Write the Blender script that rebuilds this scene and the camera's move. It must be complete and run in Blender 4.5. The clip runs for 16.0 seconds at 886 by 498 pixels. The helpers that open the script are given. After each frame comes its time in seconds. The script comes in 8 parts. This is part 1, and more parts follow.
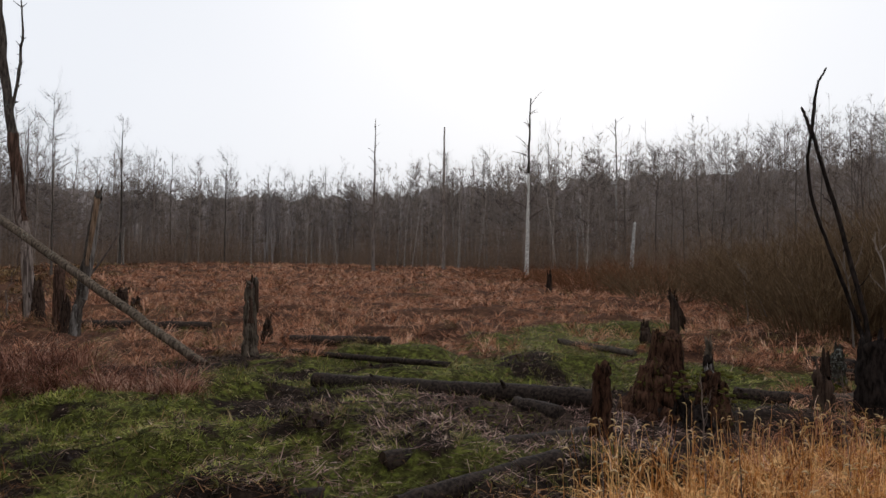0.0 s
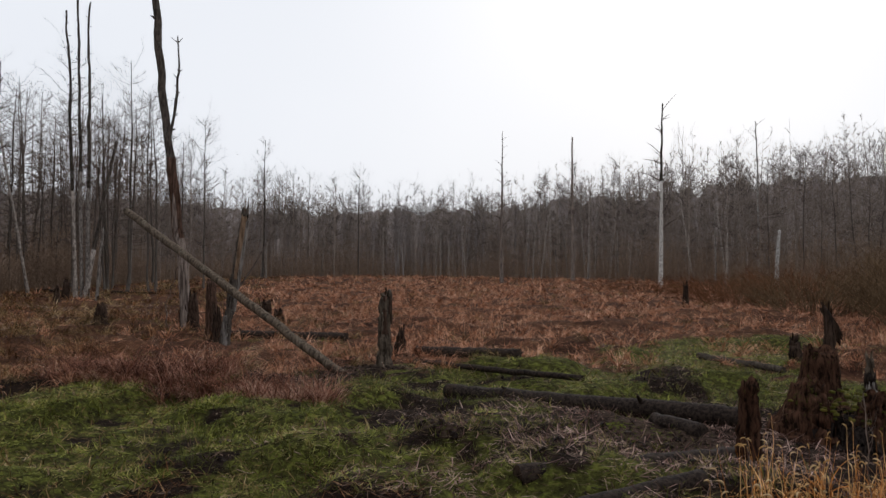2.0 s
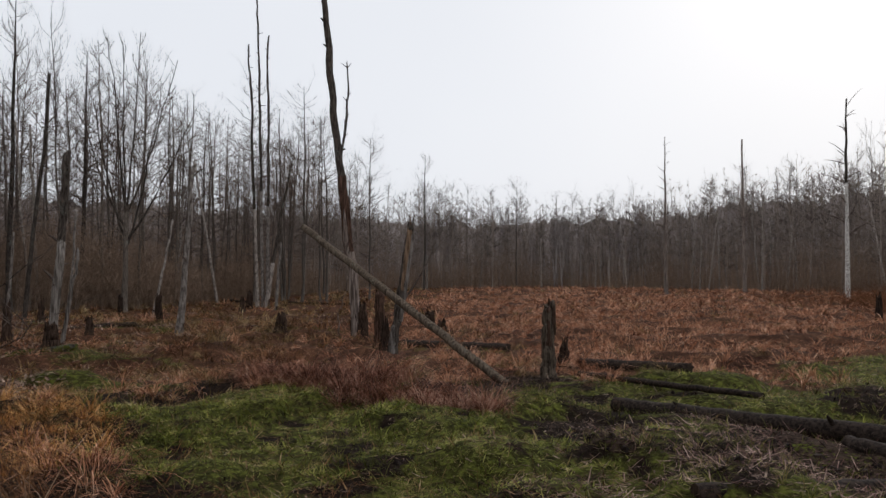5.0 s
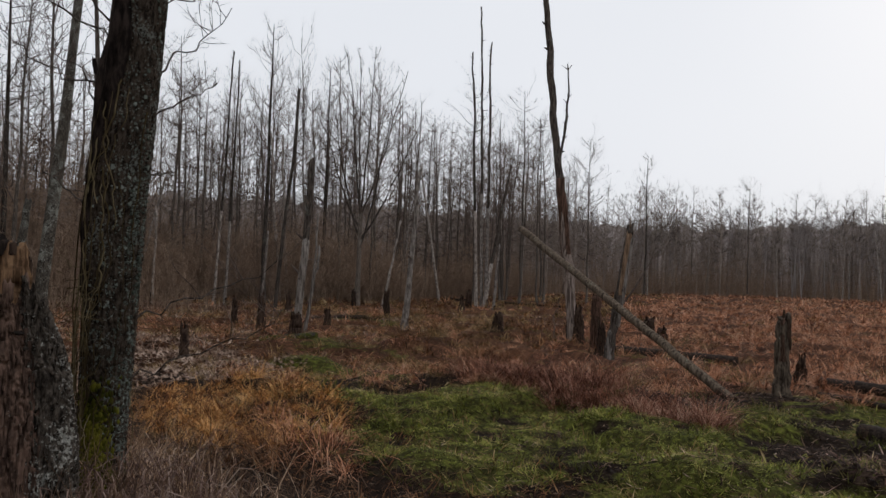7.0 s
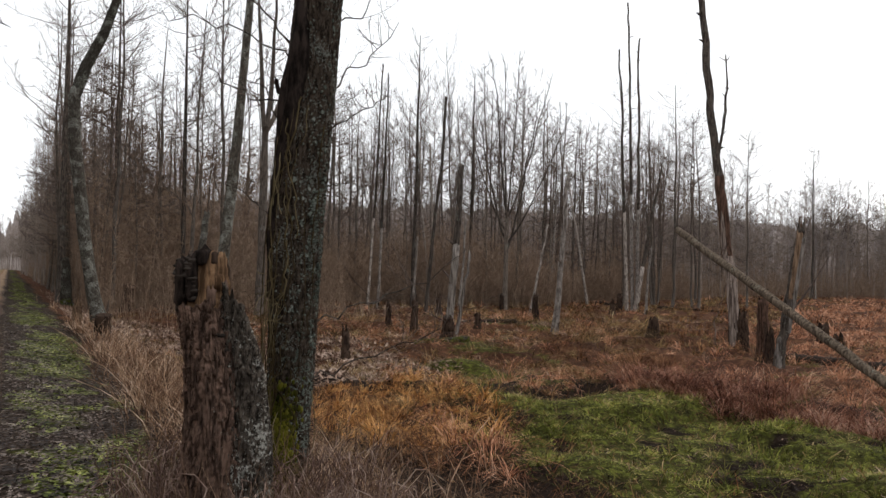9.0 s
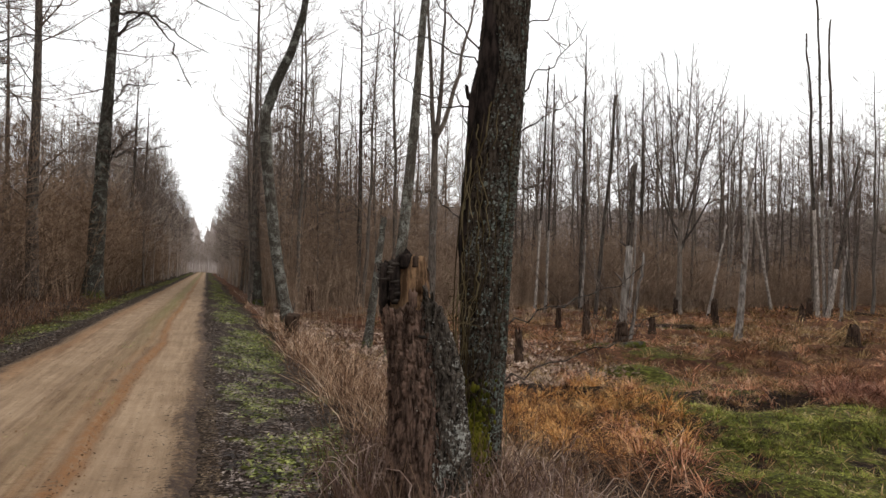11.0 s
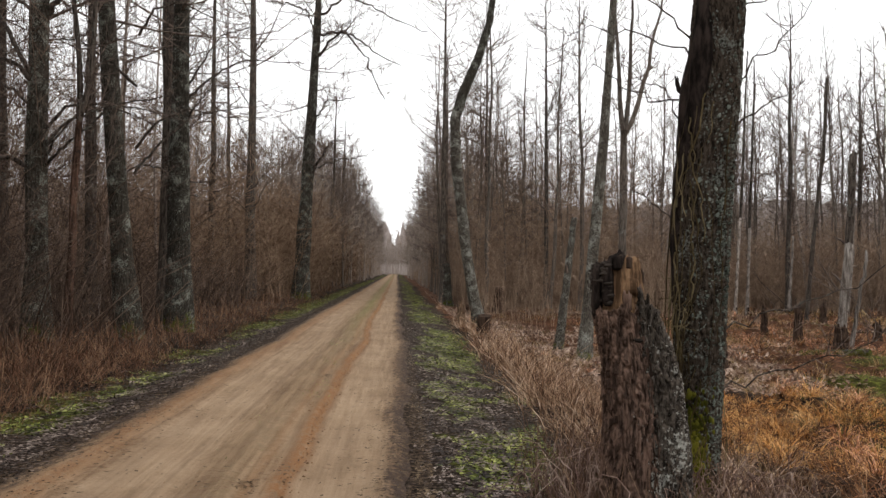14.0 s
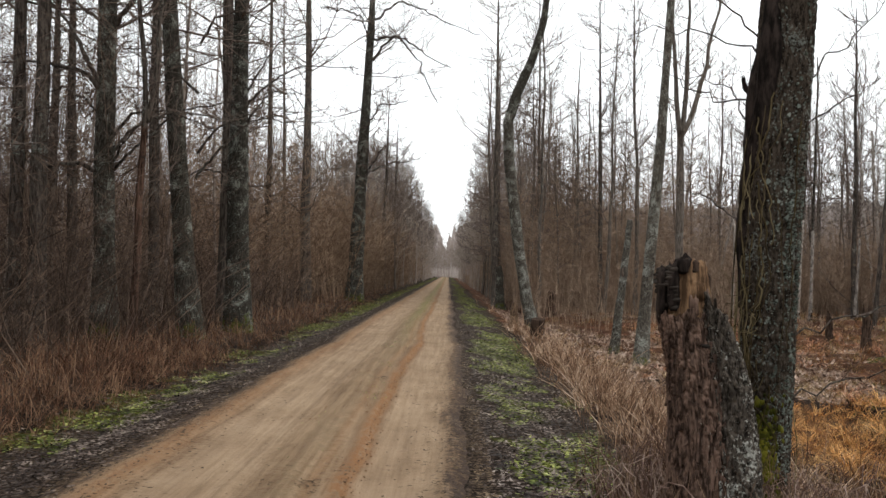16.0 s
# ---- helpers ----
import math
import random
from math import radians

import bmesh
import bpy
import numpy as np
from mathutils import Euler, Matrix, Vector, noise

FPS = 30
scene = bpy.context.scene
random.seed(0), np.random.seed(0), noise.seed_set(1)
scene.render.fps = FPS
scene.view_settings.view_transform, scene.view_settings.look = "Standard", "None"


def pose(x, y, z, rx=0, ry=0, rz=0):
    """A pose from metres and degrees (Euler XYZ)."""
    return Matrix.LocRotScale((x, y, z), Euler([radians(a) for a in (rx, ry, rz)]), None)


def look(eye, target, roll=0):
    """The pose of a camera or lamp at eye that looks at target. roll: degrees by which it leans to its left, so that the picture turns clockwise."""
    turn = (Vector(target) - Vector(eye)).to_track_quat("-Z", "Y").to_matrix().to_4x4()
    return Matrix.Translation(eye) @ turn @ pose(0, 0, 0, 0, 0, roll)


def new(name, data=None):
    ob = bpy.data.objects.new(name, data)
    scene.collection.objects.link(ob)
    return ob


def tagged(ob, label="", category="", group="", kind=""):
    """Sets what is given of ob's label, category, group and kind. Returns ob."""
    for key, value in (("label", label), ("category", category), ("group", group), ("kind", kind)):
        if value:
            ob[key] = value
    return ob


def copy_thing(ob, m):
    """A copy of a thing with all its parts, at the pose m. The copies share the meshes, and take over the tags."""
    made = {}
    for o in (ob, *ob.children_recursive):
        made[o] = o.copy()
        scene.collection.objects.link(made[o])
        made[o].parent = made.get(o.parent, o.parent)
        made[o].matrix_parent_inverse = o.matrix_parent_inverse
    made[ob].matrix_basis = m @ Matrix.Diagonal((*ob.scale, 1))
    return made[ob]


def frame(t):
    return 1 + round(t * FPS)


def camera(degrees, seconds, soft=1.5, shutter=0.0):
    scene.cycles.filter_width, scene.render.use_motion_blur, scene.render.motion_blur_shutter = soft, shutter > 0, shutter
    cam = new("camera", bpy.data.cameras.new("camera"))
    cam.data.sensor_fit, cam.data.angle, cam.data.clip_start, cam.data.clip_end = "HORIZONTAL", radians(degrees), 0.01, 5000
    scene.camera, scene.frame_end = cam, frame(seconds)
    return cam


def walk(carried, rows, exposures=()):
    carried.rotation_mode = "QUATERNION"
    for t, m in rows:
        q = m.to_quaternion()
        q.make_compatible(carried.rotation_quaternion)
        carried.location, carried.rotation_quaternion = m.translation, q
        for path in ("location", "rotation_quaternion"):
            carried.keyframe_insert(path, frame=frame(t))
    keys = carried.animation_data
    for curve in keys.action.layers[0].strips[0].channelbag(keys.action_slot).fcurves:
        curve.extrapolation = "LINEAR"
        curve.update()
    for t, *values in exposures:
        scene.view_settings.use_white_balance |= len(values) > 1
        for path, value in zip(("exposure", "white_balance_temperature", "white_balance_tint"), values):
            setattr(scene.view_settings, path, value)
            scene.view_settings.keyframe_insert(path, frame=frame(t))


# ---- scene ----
cam = camera(62.6, 16.0)
PATH = [
    (0.0, (0.334, 0.681, 1.600), (-1.164, 10.568, 1.645), 0.76),
    (0.5, (0.325, 0.687, 1.600), (-1.269, 10.559, 1.661), 0.77),
    (1.0, (0.310, 0.684, 1.600), (-1.787, 10.462, 1.691), 0.83),
    (1.5, (0.298, 0.675, 1.600), (-2.352, 10.317, 1.712), 0.52),
    (2.0, (0.296, 0.674, 1.600), (-2.901, 10.147, 1.794), 0.22),
    (2.5, (0.289, 0.672, 1.600), (-3.408, 9.959, 1.877), -0.10),
    (3.0, (0.288, 0.662, 1.600), (-3.931, 9.723, 1.904), 0.33),
    (3.5, (0.281, 0.656, 1.600), (-4.272, 9.555, 1.888), 0.31),
    (6.0, (0.218, 0.512, 1.600), (-5.876, 8.431, 1.990), 1.01),
    (6.5, (0.236, 0.518, 1.600), (-6.621, 7.789, 1.954), 1.86),
    (7.0, (0.276, 0.532, 1.600), (-7.147, 7.225, 1.935), 1.66),
    (7.5, (0.272, 0.534, 1.600), (-7.326, 7.026, 1.926), 1.66),
    (8.0, (0.235, 0.497, 1.600), (-7.682, 6.594, 1.969), 1.61),
    (8.5, (0.192, 0.460, 1.600), (-8.004, 6.180, 1.919), 1.32),
    (9.0, (0.156, 0.403, 1.600), (-8.433, 5.513, 1.941), 1.22),
    (9.5, (0.121, 0.349, 1.600), (-8.761, 4.931, 1.931), 1.21),
    (10.0, (0.090, 0.298, 1.600), (-9.049, 4.345, 1.917), 1.26),
    (12.5, (0.023, 0.149, 1.600), (-9.801, 1.980, 1.958), 1.18),
    (13.0, (0.017, 0.115, 1.600), (-9.876, 1.535, 1.939), 1.19),
    (13.5, (0.009, 0.089, 1.600), (-9.933, 1.119, 1.909), 1.03),
    (14.0, (-0.000, 0.066, 1.600), (-9.976, 0.689, 1.899), 0.95),
    (14.5, (0.001, 0.047, 1.600), (-9.990, 0.351, 1.913), 1.10),
    (15.0, (0.002, 0.034, 1.600), (-9.992, 0.178, 1.920), 1.09),
    (15.5, (-0.003, 0.018, 1.600), (-9.998, 0.038, 1.916), 1.04),
    (16.0, (-0.000, 0.000, 1.600), (-9.994, -0.077, 1.925), 1.17),
]
walk(cam, [(t, look(eye, target, roll)) for t, eye, target, roll in PATH],
     [(0.0, -0.36, 6270, 11.5), (3.5, -0.4, 6270, 11.5), (7.0, -0.45, 6330, 11.5), (8.5, -0.1, 6400, 11), (9.5, 0.28, 6650, 11), (10.0, 0.35, 6700, 11), (12.5, 0.38, 6700, 11), (14.0, 0.46, 6700, 11), (15.0, 0.5, 6620, 10), (16.0, 0.56, 6500, 8)])


# ---- world and sun: overcast winter day ----
world = bpy.data.worlds.new("overcast_sky")
scene.world = world
world.use_nodes = True
wn, wl = world.node_tree.nodes, world.node_tree.links
sky = wn.new("ShaderNodeTexSky")
sky.sky_type, sky.sun_disc = "NISHITA", False
sky.sun_elevation, sky.sun_rotation = radians(28), radians(0)
sky.dust_density, sky.air_density = 6.0, 1.0
cloud = wn.new("ShaderNodeTexNoise")
cloud.inputs["Scale"].default_value, cloud.inputs["Detail"].default_value = 1.4, 3.0
cloud_ramp = wn.new("ShaderNodeValToRGB")
cloud_ramp.color_ramp.elements[0].color = (7.9, 8.2, 8.5, 1)
cloud_ramp.color_ramp.elements[1].color = (9.3, 9.4, 9.5, 1)
sky_mix = wn.new("ShaderNodeMix")
sky_mix.data_type = "RGBA"
sky_mix.inputs["Factor"].default_value = 0.955
wl.new(cloud.outputs["Fac"], cloud_ramp.inputs["Fac"])
wl.new(sky.outputs["Color"], sky_mix.inputs["A"])
wl.new(cloud_ramp.outputs["Color"], sky_mix.inputs["B"])
wl.new(sky_mix.outputs["Result"], wn["Background"].inputs["Color"])
wn["Background"].inputs["Strength"].default_value = 0.13

sun = new("sun", bpy.data.lights.new("sun", "SUN"))
sun.data.energy, sun.data.angle, sun.data.color = 0.35, radians(25), (1.0, 0.96, 0.9)
sun.matrix_world = look((0, 60, 34), (0, 0, 0))

rng = np.random.default_rng(11)


# ---- materials ----
def ramp(n, stops):
    node = n.new("ShaderNodeValToRGB")
    el = node.color_ramp.elements
    while len(el) < len(stops):
        el.new(0.5)
    for e, (p, c) in zip(el, stops):
        e.position, e.color = p, (*c, 1)
    return node


def base_material(name, rough=0.85, spec=0.03):
    m = bpy.data.materials.new(name)
    m.use_nodes = True
    n, l = m.node_tree.nodes, m.node_tree.links
    b = n["Principled BSDF"]
    b.inputs["Roughness"].default_value = rough
    b.inputs["Specular IOR Level"].default_value = spec
    return m, n, l, b


def coords(n, l, scale=(1, 1, 1), kind="Object"):
    tc, mp = n.new("ShaderNodeTexCoord"), n.new("ShaderNodeMapping")
    mp.inputs["Scale"].default_value = scale
    l.new(tc.outputs[kind], mp.inputs["Vector"])
    return mp.outputs["Vector"]


def noise_tex(n, l, vec, scale, detail=4.0, rough=0.6):
    t = n.new("ShaderNodeTexNoise")
    t.inputs["Scale"].default_value, t.inputs["Detail"].default_value = scale, detail
    t.inputs["Roughness"].default_value = rough
    l.new(vec, t.inputs["Vector"])
    return t.outputs["Fac"]


def mix(n, l, fac, a, b):
    m = n.new("ShaderNodeMix")
    m.data_type = "RGBA"
    for sock, v in (("Factor", fac), ("A", a), ("B", b)):
        if isinstance(v, (tuple, float, int)):
            m.inputs[sock].default_value = (*v, 1) if isinstance(v, tuple) else v
        else:
            l.new(v, m.inputs[sock])
    return m.outputs["Result"]


def mathn(n, l, op, a, b=0.0):
    m = n.new("ShaderNodeMath")
    m.operation = op
    for i, v in enumerate((a, b)):
        if isinstance(v, (float, int)):
            m.inputs[i].default_value = v
        else:
            l.new(v, m.inputs[i])
    return m.outputs["Value"]


def step(n, l, v, lo, hi):
    m = n.new("ShaderNodeMapRange")
    m.interpolation_type = "SMOOTHSTEP"
    m.inputs["From Min"].default_value, m.inputs["From Max"].default_value = lo, hi
    l.new(v, m.inputs["Value"])
    return m.outputs["Result"]


def bump(n, l, b, height, strength, dist):
    bp = n.new("ShaderNodeBump")
    bp.inputs["Strength"].default_value, bp.inputs["Distance"].default_value = strength, dist
    l.new(height, bp.inputs["Height"])
    l.new(bp.outputs["Normal"], b.inputs["Normal"])


def blade_material(name, stops, rough=0.75, patch=None):
    """Dry or green blades: each blade has its own tone, with drifts of tone over the ground."""
    m, n, l, b = base_material(name, rough, 0.04)
    g = n.new("ShaderNodeNewGeometry")
    r = ramp(n, stops)
    big = noise_tex(n, l, coords(n, l), 0.22, 3.0)
    tuft = noise_tex(n, l, coords(n, l), 1.1, 3.0)
    clump = noise_tex(n, l, coords(n, l), 3.6, 2.0)
    v = mathn(n, l, "ADD", mathn(n, l, "MULTIPLY", g.outputs["Random Per Island"], 0.6), mathn(n, l, "MULTIPLY", big, 0.45))
    v = mathn(n, l, "ADD", v, mathn(n, l, "ADD", mathn(n, l, "MULTIPLY", tuft, 0.85), mathn(n, l, "MULTIPLY", clump, 1.55)))
    l.new(mathn(n, l, "SUBTRACT", v, 1.25), r.inputs["Fac"])
    l.new(r.outputs["Color"], b.inputs["Base Color"])
    b.inputs["Sheen Weight"].default_value = 0.0
    return m


def bark_material(name, dark, light, lichen=None, amount=0.5, moss=None, scale=1.0, bump_d=0.012, stretch=0.18, cracks=0.0, warp=0.16, long=0.25):
    m, n, l, b = base_material(name, 0.95, 0.03)
    vec = coords(n, l, (1, 1, stretch))
    plain = coords(n, l)
    f = noise_tex(n, l, vec, 22 * scale, 6.0, 0.65)
    r = ramp(n, [(0.40, dark), (0.60, light)])
    l.new(f, r.inputs["Fac"])
    col = r.outputs["Color"]
    oi = n.new("ShaderNodeObjectInfo")
    tone = ramp(n, [(0.0, (0.72, 0.72, 0.72)), (1.0, (1.2, 1.18, 1.15))])
    l.new(oi.outputs["Random"], tone.inputs["Fac"])
    mul = n.new("ShaderNodeMix")
    mul.data_type, mul.blend_type = "RGBA", "MULTIPLY"
    mul.inputs["Factor"].default_value = 1.0
    l.new(col, mul.inputs["A"])
    l.new(tone.outputs["Color"], mul.inputs["B"])
    col = mul.outputs["Result"]
    if cracks:
        vo = n.new("ShaderNodeTexVoronoi")
        vo.feature = "DISTANCE_TO_EDGE"
        vo.inputs["Scale"].default_value = 34 * cracks
        wob = n.new("ShaderNodeVectorMath")
        wob.operation = "ADD"
        l.new(coords(n, l, (1, 1, long)), wob.inputs[0])
        nz = n.new("ShaderNodeTexNoise")
        nz.inputs["Scale"].default_value = 9.0
        l.new(plain, nz.inputs["Vector"])
        sc = n.new("ShaderNodeVectorMath")
        sc.operation = "SCALE"
        sc.inputs["Scale"].default_value = warp
        l.new(nz.outputs["Color"], sc.inputs[0])
        l.new(sc.outputs["Vector"], wob.inputs[1])
        l.new(wob.outputs["Vector"], vo.inputs["Vector"])
        plate = step(n, l, vo.outputs["Distance"], 0.0, 0.3)
        col = mix(n, l, mathn(n, l, "ADD", mathn(n, l, "MULTIPLY", plate, 0.55), 0.45), tuple(c * 0.6 for c in dark), col)
        f = mathn(n, l, "ADD", mathn(n, l, "MULTIPLY", f, 0.5), plate)
    if lichen:
        spots = noise_tex(n, l, plain, 26 * scale, 5.0, 0.7)
        area = noise_tex(n, l, plain, 2.2 * scale, 2.0)
        s = mathn(n, l, "ADD", mathn(n, l, "MULTIPLY", spots, 0.75), mathn(n, l, "MULTIPLY", area, 0.45))
        k = step(n, l, s, 0.78 - 0.3 * amount, 0.84 - 0.3 * amount)
        col = mix(n, l, k, col, lichen)
    if moss:
        z = n.new("ShaderNodeSeparateXYZ")
        l.new(plain, z.inputs["Vector"])
        h = mathn(n, l, "ADD", z.outputs["Z"], mathn(n, l, "MULTIPLY", noise_tex(n, l, plain, 5.0), 1.4))
        k = mathn(n, l, "SUBTRACT", 1.0, step(n, l, h, moss[1], moss[1] + 0.25))
        k = mathn(n, l, "MULTIPLY", k, step(n, l, noise_tex(n, l, plain, 9.0), 0.41, 0.56))
        col = mix(n, l, k, col, moss[0])
    l.new(col, b.inputs["Base Color"])
    bump(n, l, b, f, 0.8, bump_d)
    return m


MAT = {}
MAT["alder_bark"] = bark_material("alder_bark", (0.026, 0.021, 0.018), (0.11, 0.091, 0.078), (0.165, 0.17, 0.148), 0.34)
# alder bark with haze mixed into its colour, for trees of the wood
MAT["wood_haze_bark"] = bark_material("wood_haze_bark", (0.06, 0.049, 0.041), (0.175, 0.146, 0.124), (0.2, 0.2, 0.18), 0.3)
MAT["twig"] = bark_material("twig", (0.08, 0.06, 0.05), (0.2, 0.158, 0.135), scale=0.5)
MAT["near_bark"] = bark_material("near_bark", (0.013, 0.010, 0.008), (0.07, 0.055, 0.043), (0.16, 0.166, 0.148), 0.4, ((0.075, 0.072, 0.010), 0.95), 1.9, 0.012, 0.3)
MAT["stump_bark"] = bark_material("stump_bark", (0.028, 0.018, 0.014), (0.15, 0.098, 0.076), (0.25, 0.22, 0.19), 0.1, None, 1.3, 0.012, 0.25)
MAT["mossy_bark"] = bark_material("mossy_bark", (0.026, 0.022, 0.018), (0.105, 0.094, 0.077), (0.24, 0.246, 0.213), 0.46, ((0.065, 0.07, 0.012), 0.9), 1.5, 0.015, 0.25, 1.0)
MAT["lichened_bark"] = bark_material("lichened_bark", (0.03, 0.026, 0.021), (0.13, 0.113, 0.094), (0.27, 0.272, 0.24), 0.5, ((0.07, 0.075, 0.014), 0.8), 1.7, 0.015, 0.4)
MAT["shell_bark"] = bark_material("shell_bark", (0.016, 0.013, 0.011), (0.12, 0.1, 0.083), (0.36, 0.352, 0.315), 0.46, ((0.07, 0.075, 0.014), 0.5), 1.8, 0.012, 0.3)
MAT["dead_wood"] = bark_material("dead_wood", (0.07, 0.053, 0.046), (0.29, 0.238, 0.208), (0.05, 0.032, 0.024), 0.35, None, 1.0, 0.01, 0.06)
# bark lightened with haze for far trees, plain grey on dead saplings
MAT["grey_haze_bark"] = bark_material("grey_haze_bark", (0.19, 0.154, 0.131), (0.31, 0.26, 0.225), scale=0.3)
MAT["pale_wood"] = bark_material("pale_wood", (0.07, 0.058, 0.05), (0.30, 0.27, 0.245), (0.05, 0.04, 0.035), 0.3, None, 1.0, 0.008, 0.1)
MAT["peeled_birch"] = bark_material("peeled_birch", (0.12, 0.1, 0.086), (0.39, 0.345, 0.31), (0.06, 0.045, 0.036), 0.36, None, 0.7, 0.008, 0.3)
MAT["birch_bark"] = bark_material("birch_bark", (0.24, 0.22, 0.20), (0.62, 0.6, 0.57), (0.05, 0.04, 0.035), 0.25, None, 0.6, 0.008, 0.5)
MAT["red_wood"] = bark_material("red_wood", (0.026, 0.016, 0.012), (0.115, 0.068, 0.05), (0.03, 0.022, 0.018), 0.45, None, 1.0, 0.012, 0.1)
MAT["root_wood"] = bark_material("root_wood", (0.012, 0.007, 0.005), (0.092, 0.046, 0.029), (0.05, 0.05, 0.011), 0.32, None, 1.0, 0.015, 0.2)
MAT["rotten_wood"] = bark_material("rotten_wood", (0.016, 0.011, 0.009), (0.07, 0.046, 0.034), (0.085, 0.085, 0.045), 0.16, ((0.09, 0.11, 0.015), 0.35), 1.0, 0.015, 0.15)
MAT["wet_log"] = bark_material("wet_log", (0.014, 0.0095, 0.008), (0.052, 0.037, 0.029), (0.1, 0.08, 0.062), 0.12, None, 1.0, 0.012, 1.0)
MAT["wet_log"].node_tree.nodes["Principled BSDF"].inputs["Roughness"].default_value = 0.75
MAT["wet_log"].node_tree.nodes["Principled BSDF"].inputs["Specular IOR Level"].default_value = 0.08
MAT["post_bark"] = bark_material("post_bark", (0.035, 0.026, 0.02), (0.18, 0.14, 0.105), (0.24, 0.24, 0.19), 0.25, ((0.08, 0.09, 0.018), 0.3), 1.0, 0.015)
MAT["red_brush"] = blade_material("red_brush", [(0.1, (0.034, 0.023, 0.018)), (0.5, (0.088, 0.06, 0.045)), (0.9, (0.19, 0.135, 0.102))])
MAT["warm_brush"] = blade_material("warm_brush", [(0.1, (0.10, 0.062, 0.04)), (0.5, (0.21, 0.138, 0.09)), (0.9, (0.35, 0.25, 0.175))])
MAT["rusty_grass"] = blade_material("rusty_grass", [(0.1, (0.045, 0.022, 0.014)), (0.5, (0.14, 0.072, 0.043)), (0.9, (0.30, 0.19, 0.12))])
MAT["log_grey"] = bark_material("log_grey", (0.03, 0.024, 0.019), (0.125, 0.102, 0.084), (0.035, 0.028, 0.024), 0.25, None, 1.0, 0.01, 1.0)
MAT["fresh_wood"] = bark_material("fresh_wood", (0.075, 0.047, 0.03), (0.25, 0.17, 0.115), None, 0, None, 1.0, 0.006, 0.1)
MAT["charred"] = bark_material("charred", (0.01, 0.008, 0.007), (0.04, 0.03, 0.026), None, 0, None, 1.0, 0.012, 0.3)
MAT["willow"] = blade_material("willow", [(0.1, (0.08, 0.05, 0.029)), (0.5, (0.14, 0.09, 0.05)), (0.9, (0.22, 0.15, 0.085))])
MAT["brush"] = blade_material("brush", [(0.1, (0.135, 0.09, 0.062)), (0.5, (0.24, 0.166, 0.117)), (0.9, (0.365, 0.268, 0.195))])
MAT["sedge"] = blade_material("sedge", [(0.06, (0.03, 0.012, 0.008)), (0.32, (0.23, 0.092, 0.048)), (0.6, (0.54, 0.25, 0.14)), (0.95, (0.78, 0.5, 0.34))])
MAT["brown_sedge"] = blade_material("brown_sedge", [(0.1, (0.02, 0.010, 0.006)), (0.42, (0.105, 0.046, 0.021)), (0.72, (0.27, 0.128, 0.056)), (0.95, (0.5, 0.31, 0.16))])
MAT["tan_sedge"] = blade_material("tan_sedge", [(0.1, (0.025, 0.017, 0.008)), (0.42, (0.12, 0.075, 0.03)), (0.72, (0.29, 0.185, 0.08)), (0.95, (0.54, 0.41, 0.24))])
# purplish sedge, its tone also darkened for the shadow on the tall tussocks
MAT["shaded_purple_sedge"] = blade_material("shaded_purple_sedge", [(0.1, (0.025, 0.010, 0.007)), (0.42, (0.15, 0.058, 0.036)), (0.7, (0.33, 0.155, 0.1)), (0.95, (0.6, 0.39, 0.29))])
MAT["orange_grass"] = blade_material("orange_grass", [(0.08, (0.085, 0.03, 0.010)), (0.38, (0.46, 0.185, 0.045)), (0.78, (0.95, 0.55, 0.22))])
MAT["golden_grass"] = blade_material("golden_grass", [(0.08, (0.12, 0.04, 0.010)), (0.36, (0.52, 0.21, 0.05)), (0.75, (0.95, 0.6, 0.27))])
MAT["green_grass"] = blade_material("green_grass", [(0.1, (0.022, 0.024, 0.006)), (0.38, (0.115, 0.128, 0.02)), (0.66, (0.27, 0.285, 0.05)), (0.88, (0.44, 0.4, 0.12)), (1.0, (0.48, 0.37, 0.17))], 0.6)
MAT["dry_reed"] = blade_material("dry_reed", [(0.1, (0.045, 0.022, 0.018)), (0.45, (0.17, 0.088, 0.07)), (0.9, (0.6, 0.42, 0.35))])
MAT["dead_weed"] = blade_material("dead_weed", [(0.1, (0.045, 0.025, 0.017)), (0.5, (0.12, 0.068, 0.042)), (0.9, (0.28, 0.19, 0.125))])
MAT["herb"] = blade_material("herb", [(0.1, (0.03, 0.042, 0.012)), (0.4, (0.12, 0.142, 0.032)), (0.72, (0.29, 0.315, 0.085)), (1.0, (0.5, 0.5, 0.2))], 0.5)
MAT["litter"] = blade_material("litter", [(0.1, (0.012, 0.009, 0.008)), (0.45, (0.055, 0.04, 0.034)), (0.75, (0.19, 0.145, 0.122)), (0.95, (0.36, 0.3, 0.26))], 0.5)
MAT["scrap"] = blade_material("scrap", [(0.1, (0.022, 0.014, 0.009)), (0.6, (0.085, 0.055, 0.032)), (0.95, (0.22, 0.16, 0.1))], 0.7)
MAT["pale_litter"] = blade_material("pale_litter", [(0.1, (0.11, 0.068, 0.05)), (0.5, (0.27, 0.18, 0.132)), (0.97, (0.52, 0.4, 0.32))], 0.6)


